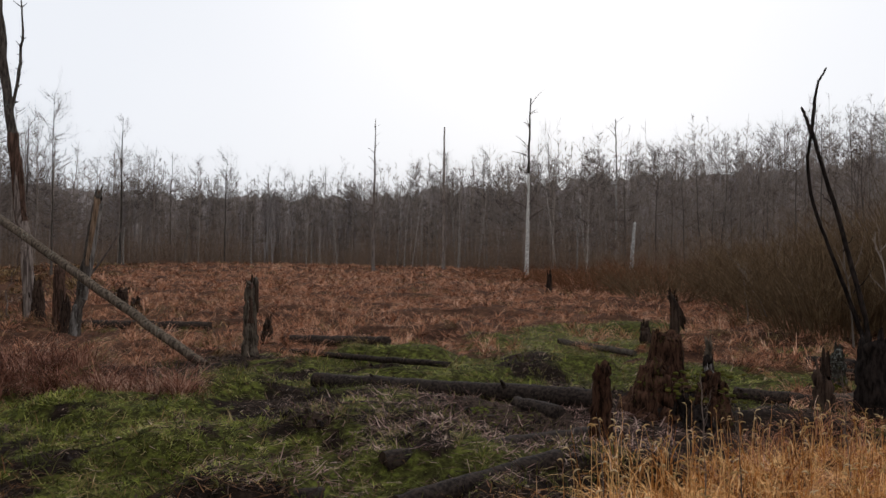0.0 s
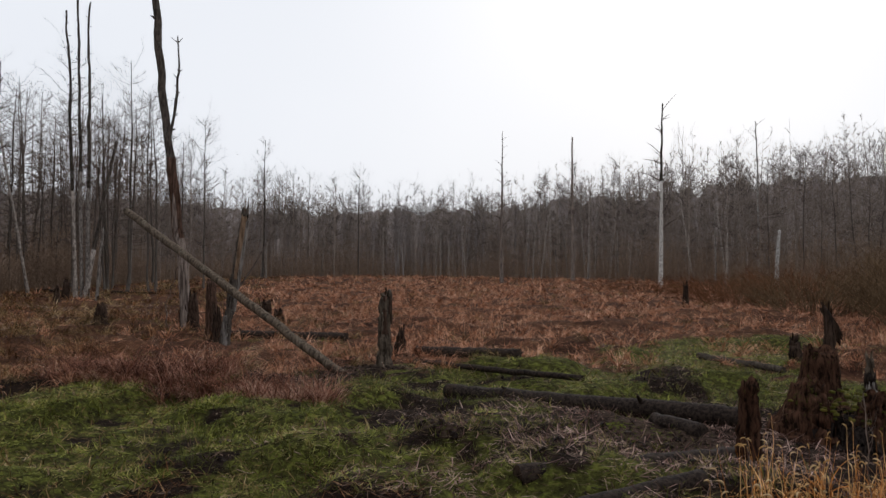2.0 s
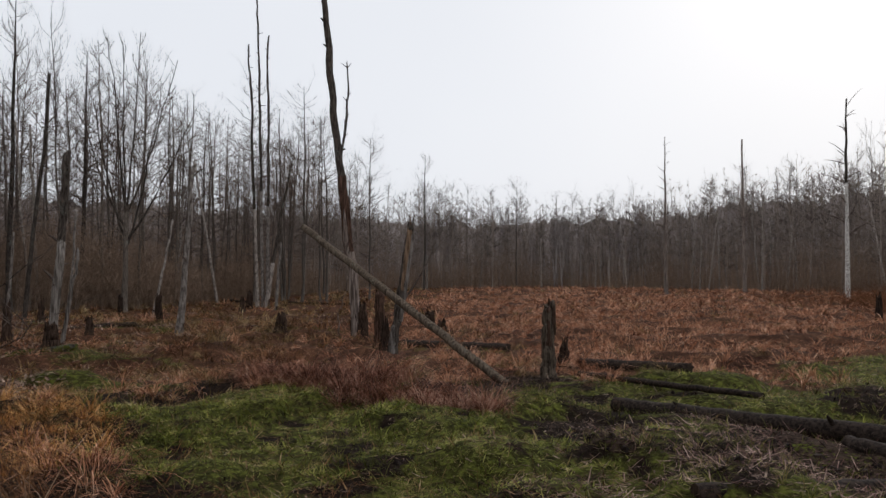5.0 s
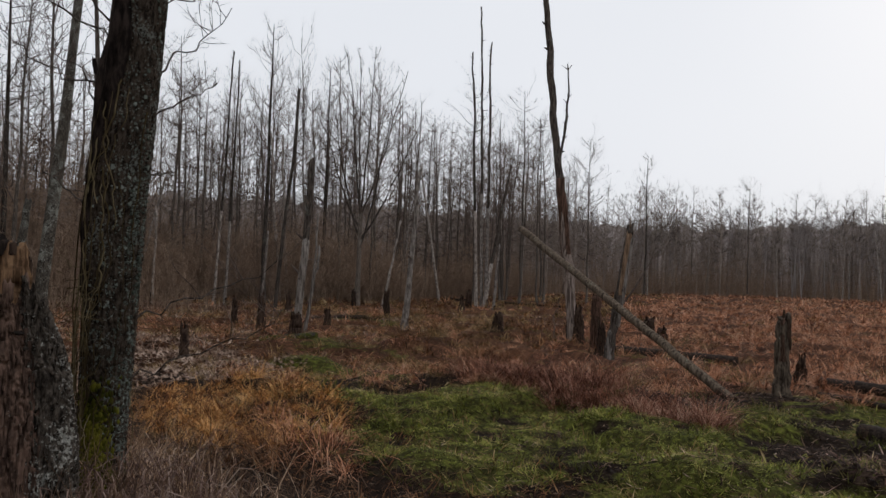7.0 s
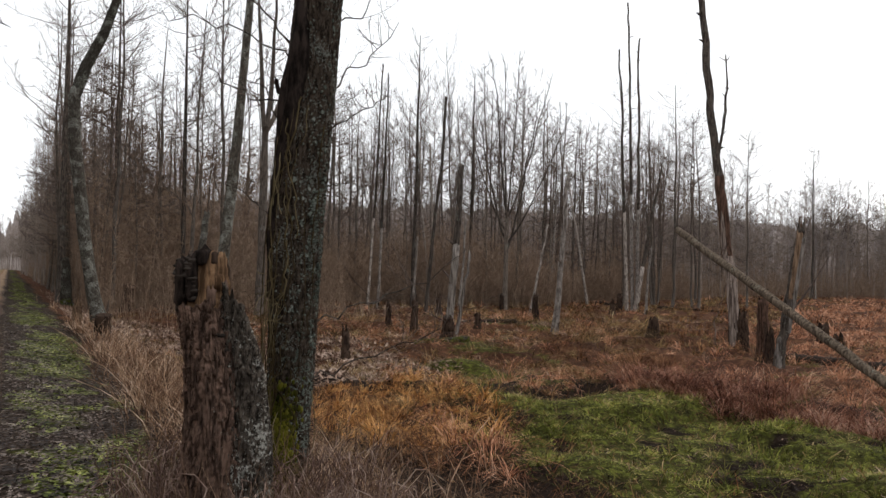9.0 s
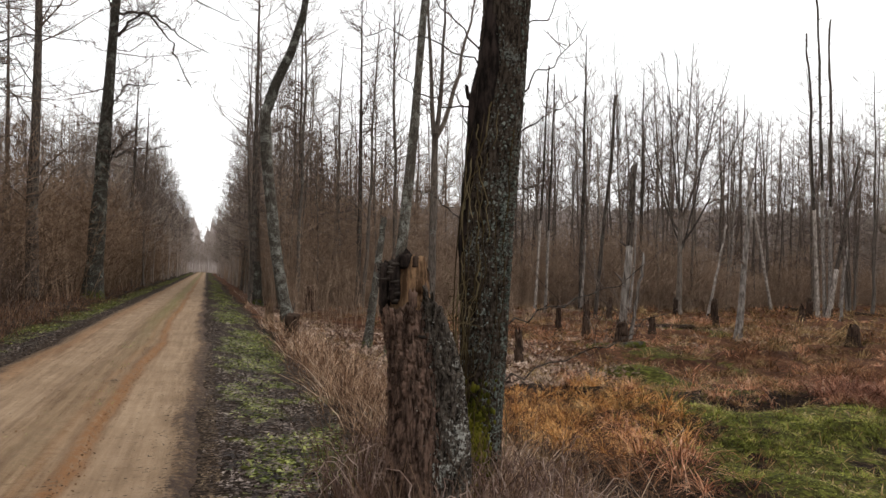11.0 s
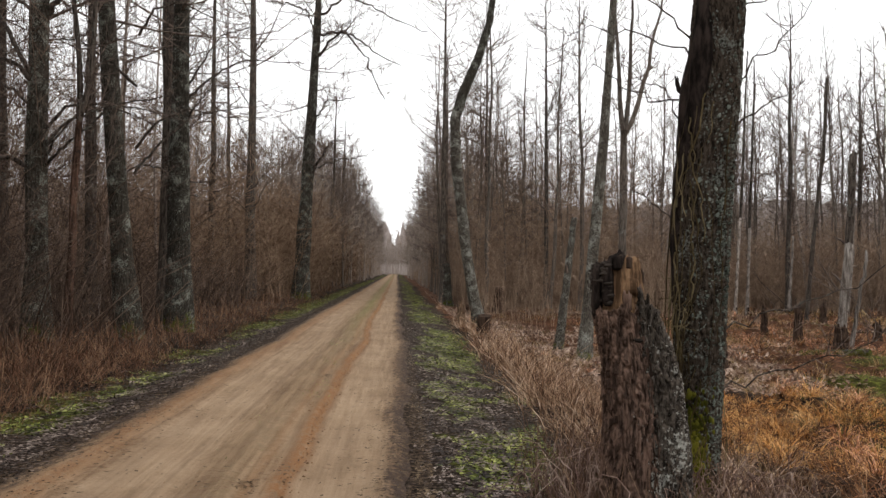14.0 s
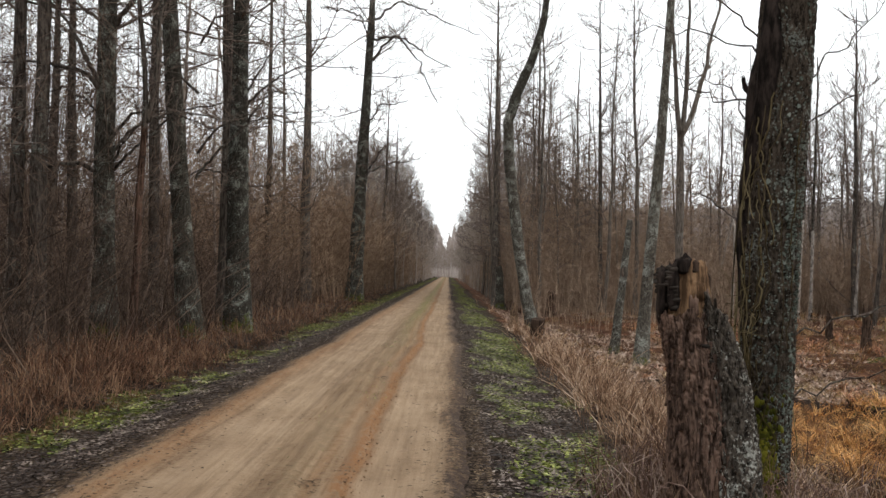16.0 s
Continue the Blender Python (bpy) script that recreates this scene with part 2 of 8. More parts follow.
def ground_material():
    m, n, l, b = base_material("marsh_ground", 0.95, 0.03)
    vec = coords(n, l)

    def attr(name):
        a = n.new("ShaderNodeAttribute")
        a.attribute_name = name
        return a.outputs["Fac"]
    fine = noise_tex(n, l, vec, 9.0, 6.0, 0.7)
    mid = noise_tex(n, l, vec, 0.9, 5.0, 0.65)
    soil = ramp(n, [(0.36, (0.008, 0.0055, 0.004)), (0.55, (0.019, 0.012, 0.009)), (0.7, (0.045, 0.028, 0.019))])
    l.new(fine, soil.inputs["Fac"])
    sedge = ramp(n, [(0.38, (0.022, 0.010, 0.007)), (0.52, (0.075, 0.034, 0.019)), (0.66, (0.2, 0.105, 0.056))])
    l.new(mathn(n, l, "ADD", mathn(n, l, "MULTIPLY", fine, 0.55), mathn(n, l, "MULTIPLY", mid, 0.45)), sedge.inputs["Fac"])
    green = ramp(n, [(0.36, (0.016, 0.013, 0.006)), (0.5, (0.045, 0.044, 0.012)), (0.64, (0.12, 0.13, 0.024))])
    l.new(fine, green.inputs["Fac"])
    lit = ramp(n, [(0.4, (0.012, 0.009, 0.007)), (0.53, (0.042, 0.03, 0.023)), (0.68, (0.13, 0.094, 0.07))])
    l.new(noise_tex(n, l, vec, 24.0, 5.0, 0.7), lit.inputs["Fac"])
    edge = mathn(n, l, "MULTIPLY", mathn(n, l, "SUBTRACT", noise_tex(n, l, vec, 2.6, 5.0, 0.7), 0.5), 1.3)
    col = soil.outputs["Color"]
    for name, c in (("sedge", sedge.outputs["Color"]), ("litter", lit.outputs["Color"]), ("green", green.outputs["Color"]), ("mud", soil.outputs["Color"])):
        k = step(n, l, mathn(n, l, "ADD", attr(name), edge), 0.35, 0.6)
        col = mix(n, l, k, col, c)
    l.new(col, b.inputs["Base Color"])
    bump(n, l, b, fine, 0.7, 0.03)
    return m


def road_material():
    m, n, l, b = base_material("sandy_track", 0.85, 0.12)
    vec = coords(n, l)

    def attr(name):
        a = n.new("ShaderNodeAttribute")
        a.attribute_name = name
        return a.outputs["Fac"]
    broad = noise_tex(n, l, vec, 1.3, 4.0, 0.6)
    mid = noise_tex(n, l, vec, 13.0, 5.0, 0.7)
    grain = noise_tex(n, l, vec, 80.0, 3.0, 0.7)
    streak = noise_tex(n, l, coords(n, l, (0.045, 1, 1)), 15.0, 5.0, 0.65)
    v = mathn(n, l, "ADD", mathn(n, l, "MULTIPLY", broad, 0.24), mathn(n, l, "MULTIPLY", mid, 0.22))
    v = mathn(n, l, "ADD", v, mathn(n, l, "ADD", mathn(n, l, "MULTIPLY", grain, 0.22), mathn(n, l, "MULTIPLY", streak, 0.32)))
    sand = ramp(n, [(0.38, (0.10, 0.058, 0.032)), (0.5, (0.245, 0.161, 0.096)), (0.62, (0.37, 0.258, 0.166))])
    l.new(v, sand.inputs["Fac"])
    smooth = ramp(n, [(0.4, (0.245, 0.165, 0.102)), (0.6, (0.345, 0.246, 0.16))])
    l.new(mathn(n, l, "ADD", mathn(n, l, "MULTIPLY", broad, 0.45), mathn(n, l, "MULTIPLY", streak, 0.55)), smooth.inputs["Fac"])
    firm = step(n, l, mathn(n, l, "ADD", attr("rut"), mathn(n, l, "MULTIPLY", mathn(n, l, "SUBTRACT", mid, 0.5), 0.9)), 0.25, 0.7)
    tread = noise_tex(n, l, coords(n, l, (14, 2.2, 1)), 1.0, 3.0, 0.6)
    worn = mathn(n, l, "MULTIPLY", step(n, l, tread, 0.5, 0.62), step(n, l, noise_tex(n, l, coords(n, l, (0.5, 2.5, 1)), 1.0, 3.0), 0.45, 0.6))
    col = mix(n, l, mathn(n, l, "MULTIPLY", worn, 0.22), sand.outputs["Color"], (0.15, 0.088, 0.05))
    damp = noise_tex(n, l, coords(n, l, (0.07, 1.6, 1)), 2.6, 4.0, 0.65)
    col = mix(n, l, mathn(n, l, "MULTIPLY", step(n, l, damp, 0.48, 0.64), 0.6), col, (0.15, 0.092, 0.055))
    col = mix(n, l, mathn(n, l, "MULTIPLY", firm, 0.6), col, smooth.outputs["Color"])
    rough_spots = step(n, l, mathn(n, l, "ADD", mathn(n, l, "MULTIPLY", mid, 0.6), mathn(n, l, "MULTIPLY", broad, 0.4)), 0.46, 0.58)
    col = mix(n, l, mathn(n, l, "MULTIPLY", attr("ridge"), mathn(n, l, "MULTIPLY", rough_spots, 0.5)), col, (0.125, 0.083, 0.046))
    col = mix(n, l, mathn(n, l, "MULTIPLY", attr("band"), mathn(n, l, "MULTIPLY", step(n, l, mid, 0.34, 0.54), 0.9)), col, (0.22, 0.105, 0.045))
    col = mix(n, l, step(n, l, mathn(n, l, "ADD", attr("rim"), mathn(n, l, "MULTIPLY", mathn(n, l, "SUBTRACT", mid, 0.5), 2.4)), 0.2, 0.85), col, (0.06, 0.04, 0.03))
    col = mix(n, l, mathn(n, l, "MULTIPLY", attr("turf"), step(n, l, mid, 0.38, 0.56)), col, (0.15, 0.135, 0.045))
    l.new(col, b.inputs["Base Color"])
    bump(n, l, b, mathn(n, l, "ADD", mathn(n, l, "MULTIPLY", grain, 0.25), mathn(n, l, "SUBTRACT", mathn(n, l, "MULTIPLY", mid, 0.8), mathn(n, l, "MULTIPLY", worn, 0.4))), 0.8, 0.035)
    return m


MAT["ground"], MAT["road"] = ground_material(), road_material()


# ---- mesh tools ----
def vnoise(x, y, seed=0):
    """Smooth value noise on a unit lattice, 0 to 1."""
    x, y = np.asarray(x, float), np.asarray(y, float)
    xi, yi = np.floor(x).astype(np.int64), np.floor(y).astype(np.int64)
    fx, fy = x - xi, y - yi
    fx, fy = fx * fx * (3 - 2 * fx), fy * fy * (3 - 2 * fy)

    def h(a, b):
        k = (a * 374761393 + b * 668265263 + seed * 974711) & 0x7FFFFFFF
        k = ((k ^ (k >> 13)) * 1274126177) & 0x7FFFFFFF
        return ((k ^ (k >> 16)) & 0xFFFF) / 65535.0
    a = h(xi, yi) * (1 - fx) + h(xi + 1, yi) * fx
    c = h(xi, yi + 1) * (1 - fx) + h(xi + 1, yi + 1) * fx
    return a * (1 - fy) + c * fy


def sstep(v, lo, hi):
    k = np.clip((np.asarray(v, float) - lo) / (hi - lo), 0, 1)
    return k * k * (3 - 2 * k)


def mesh_of(name, V, F, smooth=False, T=()):
    """A mesh from arrays of vertices, of faces that all have as many corners, and of triangles besides."""
    V, F, T = np.asarray(V, np.float32).reshape(-1, 3), np.asarray(F, np.int32), np.asarray(T, np.int32).reshape(-1, 3)
    me = bpy.data.meshes.new(name)
    k = F.shape[1] if F.size else 4
    corners = np.concatenate([F.ravel(), T.ravel()]).astype(np.int32)
    starts = np.concatenate([np.arange(0, F.size, k), F.size + np.arange(0, T.size, 3)]).astype(np.int32)
    me.vertices.add(len(V))
    me.vertices.foreach_set("co", V.ravel())
    me.loops.add(len(corners))
    me.loops.foreach_set("vertex_index", corners)
    me.polygons.add(len(starts))
    me.polygons.foreach_set("loop_start", starts)
    me.polygons.foreach_set("use_smooth", np.full(len(starts), smooth))
    me.update(calc_edges=True)
    me.validate()
    return me


class Shape:
    """Gathers quads into one mesh."""

    def __init__(self):
        self.V, self.F, self.T, self.n = [], [], [], 0

    def add(self, V, F):
        V = np.asarray(V, float).reshape(-1, 3)
        self.V.append(V)
        self.F.append(np.asarray(F, int) + self.n)
        self.n += len(V)
        return self

    def spikes(self, A, B, r):
        """Thin shoots that taper from A to a point at B: arrays of ends and foot radii."""
        A, B = np.asarray(A, float).reshape(-1, 3), np.asarray(B, float).reshape(-1, 3)
        N = len(A)
        D = B - A
        D /= np.linalg.norm(D, axis=1, keepdims=True) + 1e-9
        U = np.cross(D, np.where(np.abs(D[:, 2:]) > 0.9, np.array([1.0, 0, 0]), np.array([0, 0, 1.0])))
        U /= np.linalg.norm(U, axis=1, keepdims=True) + 1e-9
        W = np.cross(D, U)
        r = np.broadcast_to(np.asarray(r, float).reshape(-1, 1), (N, 1))
        ring = [A + r * (math.cos(k * 2.0944) * U + math.sin(k * 2.0944) * W) for k in range(3)]
        self.V.append(np.stack(ring + [B], 1).reshape(-1, 3))
        i = (np.arange(N) * 4)[:, None] + self.n
        self.T.append(np.concatenate([i + [0, 1, 3], i + [1, 2, 3], i + [2, 0, 3]]))
        self.n += 4 * N
        return self

    def slivers(self, A, B, w):
        """The finest twigs, one thin tapering face each: arrays of ends and foot widths."""
        A, B = np.asarray(A, float).reshape(-1, 3), np.asarray(B, float).reshape(-1, 3)
        N = len(A)
        U = np.cross(B - A, rng.normal(0, 1, (N, 3)))
        U /= np.linalg.norm(U, axis=1, keepdims=True) + 1e-9
        w = np.broadcast_to(np.asarray(w, float).reshape(-1, 1), (N, 1)) * 0.6
        self.V.append(np.stack([A - U * w, A + U * w, B], 1).reshape(-1, 3))
        self.T.append((np.arange(N) * 3)[:, None] + [0, 1, 2] + self.n)
        self.n += 3 * N
        return self

    def tubes(self, P, R, sides=3, cap=False):
        """Many tubes at once: P is (count, points, 3), R is (count, points)."""
        P, R = np.asarray(P, float), np.asarray(R, float)
        if P.ndim == 2:
            P, R = P[None], R[None]
        N, K = R.shape
        T = np.gradient(P, axis=1)
        T /= np.linalg.norm(T, axis=2, keepdims=True) + 1e-9
        ref = np.where(np.abs(T[..., 2:3]) > 0.9, np.array([1.0, 0, 0]), np.array([0, 0, 1.0]))
        A = np.cross(T, ref)
        A /= np.linalg.norm(A, axis=2, keepdims=True) + 1e-9
        B = np.cross(T, A)
        ang = np.arange(sides) * 2 * np.pi / sides
        ring = P[:, :, None] + R[:, :, None, None] * (np.cos(ang)[:, None] * A[:, :, None] + np.sin(ang)[:, None] * B[:, :, None])
        V = ring.reshape(-1, 3)
        idx = np.arange(N * K * sides).reshape(N, K, sides)
        nx = np.roll(idx, -1, axis=2)
        F = np.stack([idx[:, :-1], nx[:, :-1], nx[:, 1:], idx[:, 1:]], -1).reshape(-1, 4)
        self.add(V, F)
        if cap and sides % 2 == 0:
            for i in range(N):
                for row in (idx[i, 0], idx[i, -1][::-1]):
                    for j in range(0, sides - 2, 2):
                        self.F.append(np.array([[row[0], row[j + 1], row[j + 2], row[(j + 3) % sides]]]) + (self.n - len(V)))
        return self

    def rings(self, rings):
        """A skin over rings of equal length (rows, sides, 3), closed at the top."""
        rings = np.asarray(rings, float)
        K, S, _ = rings.shape
        V = np.concatenate([rings.reshape(-1, 3), rings[-1].mean(0)[None]])
        idx = np.arange(K * S).reshape(K, S)
        nx = np.roll(idx, -1, axis=1)
        F = [np.stack([idx[:-1], nx[:-1], nx[1:], idx[1:]], -1).reshape(-1, 4)]
        top = idx[-1]
        c = np.full(S // 2, K * S)
        F.append(np.stack([top[0::2], top[1::2], np.roll(top, -2)[0::2], c], -1))
        return self.add(V, np.concatenate(F))

    def mesh(self, name, smooth=True):
        F = np.concatenate(self.F) if self.F else np.zeros((0, 4), int)
        return mesh_of(name, np.concatenate(self.V), F, smooth, np.concatenate(self.T) if self.T else ())


def part(name, me, material, parent=None, label=""):
    """Links a mesh as one object under a thing or a part."""
    if isinstance(me, Shape):
        me = me.mesh(name)
    if not me.materials:
        me.materials.append(MAT[material])
    ob = new(name, me)
    ob.parent = parent
    return tagged(ob, label) if label else ob


def thing(name, place, label, category, group="", kind=""):
    ob = new(name)
    ob.empty_display_size = 0.2
    ob.location = place
    return tagged(ob, label, category, group, kind)


def stuff(name, me, material, label, category):
    ob = part(name, me, material)
    return tagged(ob, label, category, "", "stuff")


# ---- lie of the land ----
def height(x, y):
    x, y = np.asarray(x, float), np.asarray(y, float)
    z = -0.12 * sstep(y, 0.3, 1.5) - 0.33 * sstep(y, 1.5, 4.2)
    z = z - 0.10 * sstep(-y, 2.9, 3.6) + 0.22 * sstep(-y, 3.8, 6.0)
    wild = np.maximum(sstep(y, 2.0, 5.0), sstep(-y, 3.6, 5.5))
    far = np.hypot(x, y)
    marsh = sstep(y, 4.0, 7.0) * (far < 40)
    z = z + marsh * 0.21 * sstep(vnoise(x * 0.9 + 3.0, y * 0.9, 5), 0.5, 0.8)
    z = z + wild * (0.16 * (vnoise(x * 0.35, y * 0.35, 1) - 0.5) + 0.10 * (vnoise(x * 1.3, y * 1.3, 2) - 0.5))
    z = z + 0.05 * (vnoise(x * 4.1, y * 4.1, 3) - 0.5) * np.maximum(wild, 0.3) * (far < 60)
    return z - 0.03


def blob(x, y, cx, cy, rx, ry):
    return np.clip(1.25 - ((x - cx) / rx) ** 2 - ((y - cy) / ry) ** 2, 0, 1)


def zone_green(x, y):
    g = blob(x, y, -5.9, 7.3, 3.6, 2.4)
    for cx, cy, rx, ry, w in ((0.8, 16.6, 2.8, 4.8, 1.0), (1.8, 20.5, 3.0, 2.6, 1.0), (-2.6, 12.8, 3.8, 2.8, 0.95), (-3.6, 10.0, 2.8, 1.7, 0.95), (-6.3, 8.6, 3.0, 1.3, 1.0), (3.6, 13.4, 2.6, 2.4, 0.8), (-13.5, 8.5, 2.4, 1.6, 0.6),
                              (-22.5, 17.0, 3.0, 2.2, 0.7), (-1.6, 7.6, 2.4, 1.3, 0.75), (-18.5, 10.2, 2.5, 1.2, 0.5), (-7.6, 10.6, 1.5, 0.8, 0.6), (-11.8, 8.4, 2.6, 1.4, 0.75), (-15.5, 11.5, 3.0, 1.5, 0.6), (6.5, 17.0, 2.5, 2.0, 0.7)):
        g = np.maximum(g, w * blob(x, y, cx, cy, rx, ry))
    g = g * sstep(vnoise(x * 0.9, y * 0.9, 7) * 0.42 + vnoise(x * 2.6, y * 2.6, 8) * 0.33 + vnoise(x * 6.5, y * 6.5, 6) * 0.25, 0.27, 0.54)
    yv = y + 0.5 * (vnoise(x * 0.7, 0.5, 14) - 0.5) + 0.5 * (vnoise(x * 2.6, y * 2, 15) - 0.5)
    verge = blob(0, yv, 0, 1.15, 1, 0.62) * sstep(vnoise(x * 0.9, y * 1.6, 9) * 0.65 + vnoise(x * 3.1, y * 3.1, 16) * 0.35, 0.27, 0.57)
    left = blob(0, y, 0, -3.8, 1, 0.55) * sstep(0.6 * vnoise(x * 0.7, y * 1.8, 10) + 0.4 * vnoise(x * 2.4, y * 3.2, 73), 0.36 - 0.12 * sstep(-x, 14, 30), 0.62 - 0.12 * sstep(-x, 14, 30)) * 0.9
    return np.clip(np.maximum(np.maximum(g, verge), left), 0, 1)


def zone_mud(x, y):
    m = np.maximum(blob(x, y, -0.9, 9.4, 2.8, 1.7), 0.9 * blob(x, y, -2.9, 7.3, 2.0, 1.0))
    m = np.maximum(m, 0.7 * blob(x, y, -4.2, 13.6, 2.0, 1.0))
    return m * sstep(vnoise(x * 1.1, y * 1.1, 12), 0.15, 0.42)


def zone_litter(x, y):
    yv = y + 0.6 * (vnoise(x * 0.8, 0.5, 17) - 0.5) + 0.4 * (vnoise(x * 2.6, y * 2, 18) - 0.5)
    v = np.maximum(blob(0, yv, 0, 0.9, 1, 1.15), blob(0, y, 0, -3.2, 1, 0.95))
    return np.maximum(v, sstep(-y, 4.2, 5.2) * 0.8)


def axis(count, a, k):
    u = np.linspace(-1, 1, count)
    return a * np.sinh(k * u)


def make_ground():
    xs, ys = axis(241, 5.0, 5.3) - 4.0, axis(241, 4.0, 5.5) + 8.0
    X, Y = np.meshgrid(xs, ys, indexing="ij")
    Z = height(X, Y) - 0.07 * sstep(Y, -2.75, -2.4) * (1 - sstep(Y, -0.15, 0.15))
    V = np.stack([X, Y, Z], -1).reshape(-1, 3)
    idx = np.arange(V.shape[0]).reshape(X.shape)
    F = np.stack([idx[:-1, :-1], idx[1:, :-1], idx[1:, 1:], idx[:-1, 1:]], -1).reshape(-1, 4)
    me = mesh_of("ground", V, F, True)
    x, y = V[:, 0], V[:, 1]
    green, mud, lit = zone_green(x, y), zone_mud(x, y), zone_litter(x, y)
    for name, v in (("green", green), ("mud", mud * (1 - green)), ("litter", lit), ("sedge", np.maximum(sstep(np.hypot(x, y), 10.0, 19.0) * sstep(y, 2.2, 6.0) * 0.95, sstep(-x, 7.0, 13.0) * sstep(y + 0.9 * (vnoise(x * 0.9, y * 0.4, 19) - 0.5), 1.4, 2.2) * (1 - sstep(y, 3.0, 4.2)) * 0.7))):
        me.attributes.new(name, "FLOAT", "POINT").data.foreach_set("value", v.astype(np.float32))
    tagged(part("ground", me, "ground"), "wet marsh floor of dark peat, dead sedge and green grass", "ground", "", "structure")


def make_road():
    xs = np.concatenate([-np.geomspace(0.3, 320, 420)[::-1], np.linspace(0, 14, 60)])
    ys = np.linspace(-3.15, 0.42, 120)
    X, Y = np.meshgrid(xs, ys, indexing="ij")
    wander = 0.2 * (vnoise(X * 0.3, 3.3, 20) - 0.5) + (0.16 * (vnoise(X * 1.1, Y * 0.6, 21) - 0.5) + 0.05 * (vnoise(X * 6, Y * 4, 24) - 0.5)) * np.abs(Y + 1.4) / 1.6
    Yw = Y + wander
    drift = 0.10 * (vnoise(X * 0.25, 9.5, 25) - 0.5)
    Yd = Y + drift
    rut = np.exp(-((Yd + 0.27) / 0.34) ** 4) + 0.75 * np.exp(-((Yd + 1.8) / 0.42) ** 4)
    ridge = np.exp(-((Yd + 1.06) / 0.26) ** 2) + 0.6 * np.exp(-((Yd + 0.7) / 0.08) ** 2) + 0.6 * np.exp(-((Yd + 2.42) / 0.12) ** 2)
    band = 1.3 * np.exp(-((Yd + 0.69) / 0.075) ** 2) + 0.5 * np.exp(-((Yd + 0.92) / 0.05) ** 2) + 0.6 * np.exp(-((Yd + 2.4) / 0.14) ** 2)
    side = np.minimum(sstep(Y, -2.98, -2.5), sstep(-Y, -0.42, -0.1))
    rim = 1 - np.minimum(sstep(Y, -2.95, -2.25), sstep(-Y, -0.36, 0.16))
    Z = 0.022 - 0.045 * rut + 0.032 * ridge + 0.016 * (vnoise(X * 1.2, Y * 3.0, 22) - 0.5) + 0.016 * (vnoise(X * 5, Y * 9, 23) - 0.5) + 0.022 * (vnoise(X * 0.35, Yd * 11, 26) - 0.5) - 0.03 * np.exp(-((Yd + 0.64) / 0.035) ** 2) - 0.018 * np.exp(-((Yd + 2.28) / 0.04) ** 2) - 0.10 * (1 - side)
    V = np.stack([X, Yw, Z], -1).reshape(-1, 3)
    idx = np.arange(V.shape[0]).reshape(X.shape)
    F = np.stack([idx[:-1, :-1], idx[1:, :-1], idx[1:, 1:], idx[:-1, 1:]], -1).reshape(-1, 4)
    me = mesh_of("road", V, F, True)
    for name, v in (("rut", rut), ("ridge", ridge), ("band", band), ("rim", rim), ("turf", np.exp(-((Yd + 1.08) / 0.24) ** 2) * (0.06 + 0.85 * sstep(-X, 11, 32)))):
        me.attributes.new(name, "FLOAT", "POINT").data.foreach_set("value", np.clip(v, 0, 1).ravel().astype(np.float32))
    tagged(part("road", me, "road"), "damp sandy dirt track with two worn wheel ruts", "road", "", "structure")


make_ground()
make_road()


# ---- trees ----
def unit(az, el):
    return np.stack([np.cos(az) * np.cos(el), np.sin(az) * np.cos(el), np.sin(el)], -1)


def trunk_line(H, lean=(0, 0), wob=0.12, K=12, bend=0.0):
    s = np.linspace(0, 1, K)
    w = rng.normal(0, wob, (K, 2)).cumsum(0) * 0.35
    w -= w[0]
    P = np.stack([lean[0] * s + w[:, 0], lean[1] * s + w[:, 1], H * s], -1)
    P[:, 0] += bend * np.sin(s * np.pi)
    return P


def along(P, s):
    """Places at the fractions s of a line of points."""
    k = np.clip(s, 0, 0.9999) * (len(P) - 1)
    i = k.astype(int)
    f = (k - i)[:, None]
    return P[i] * (1 - f) + P[i + 1] * f


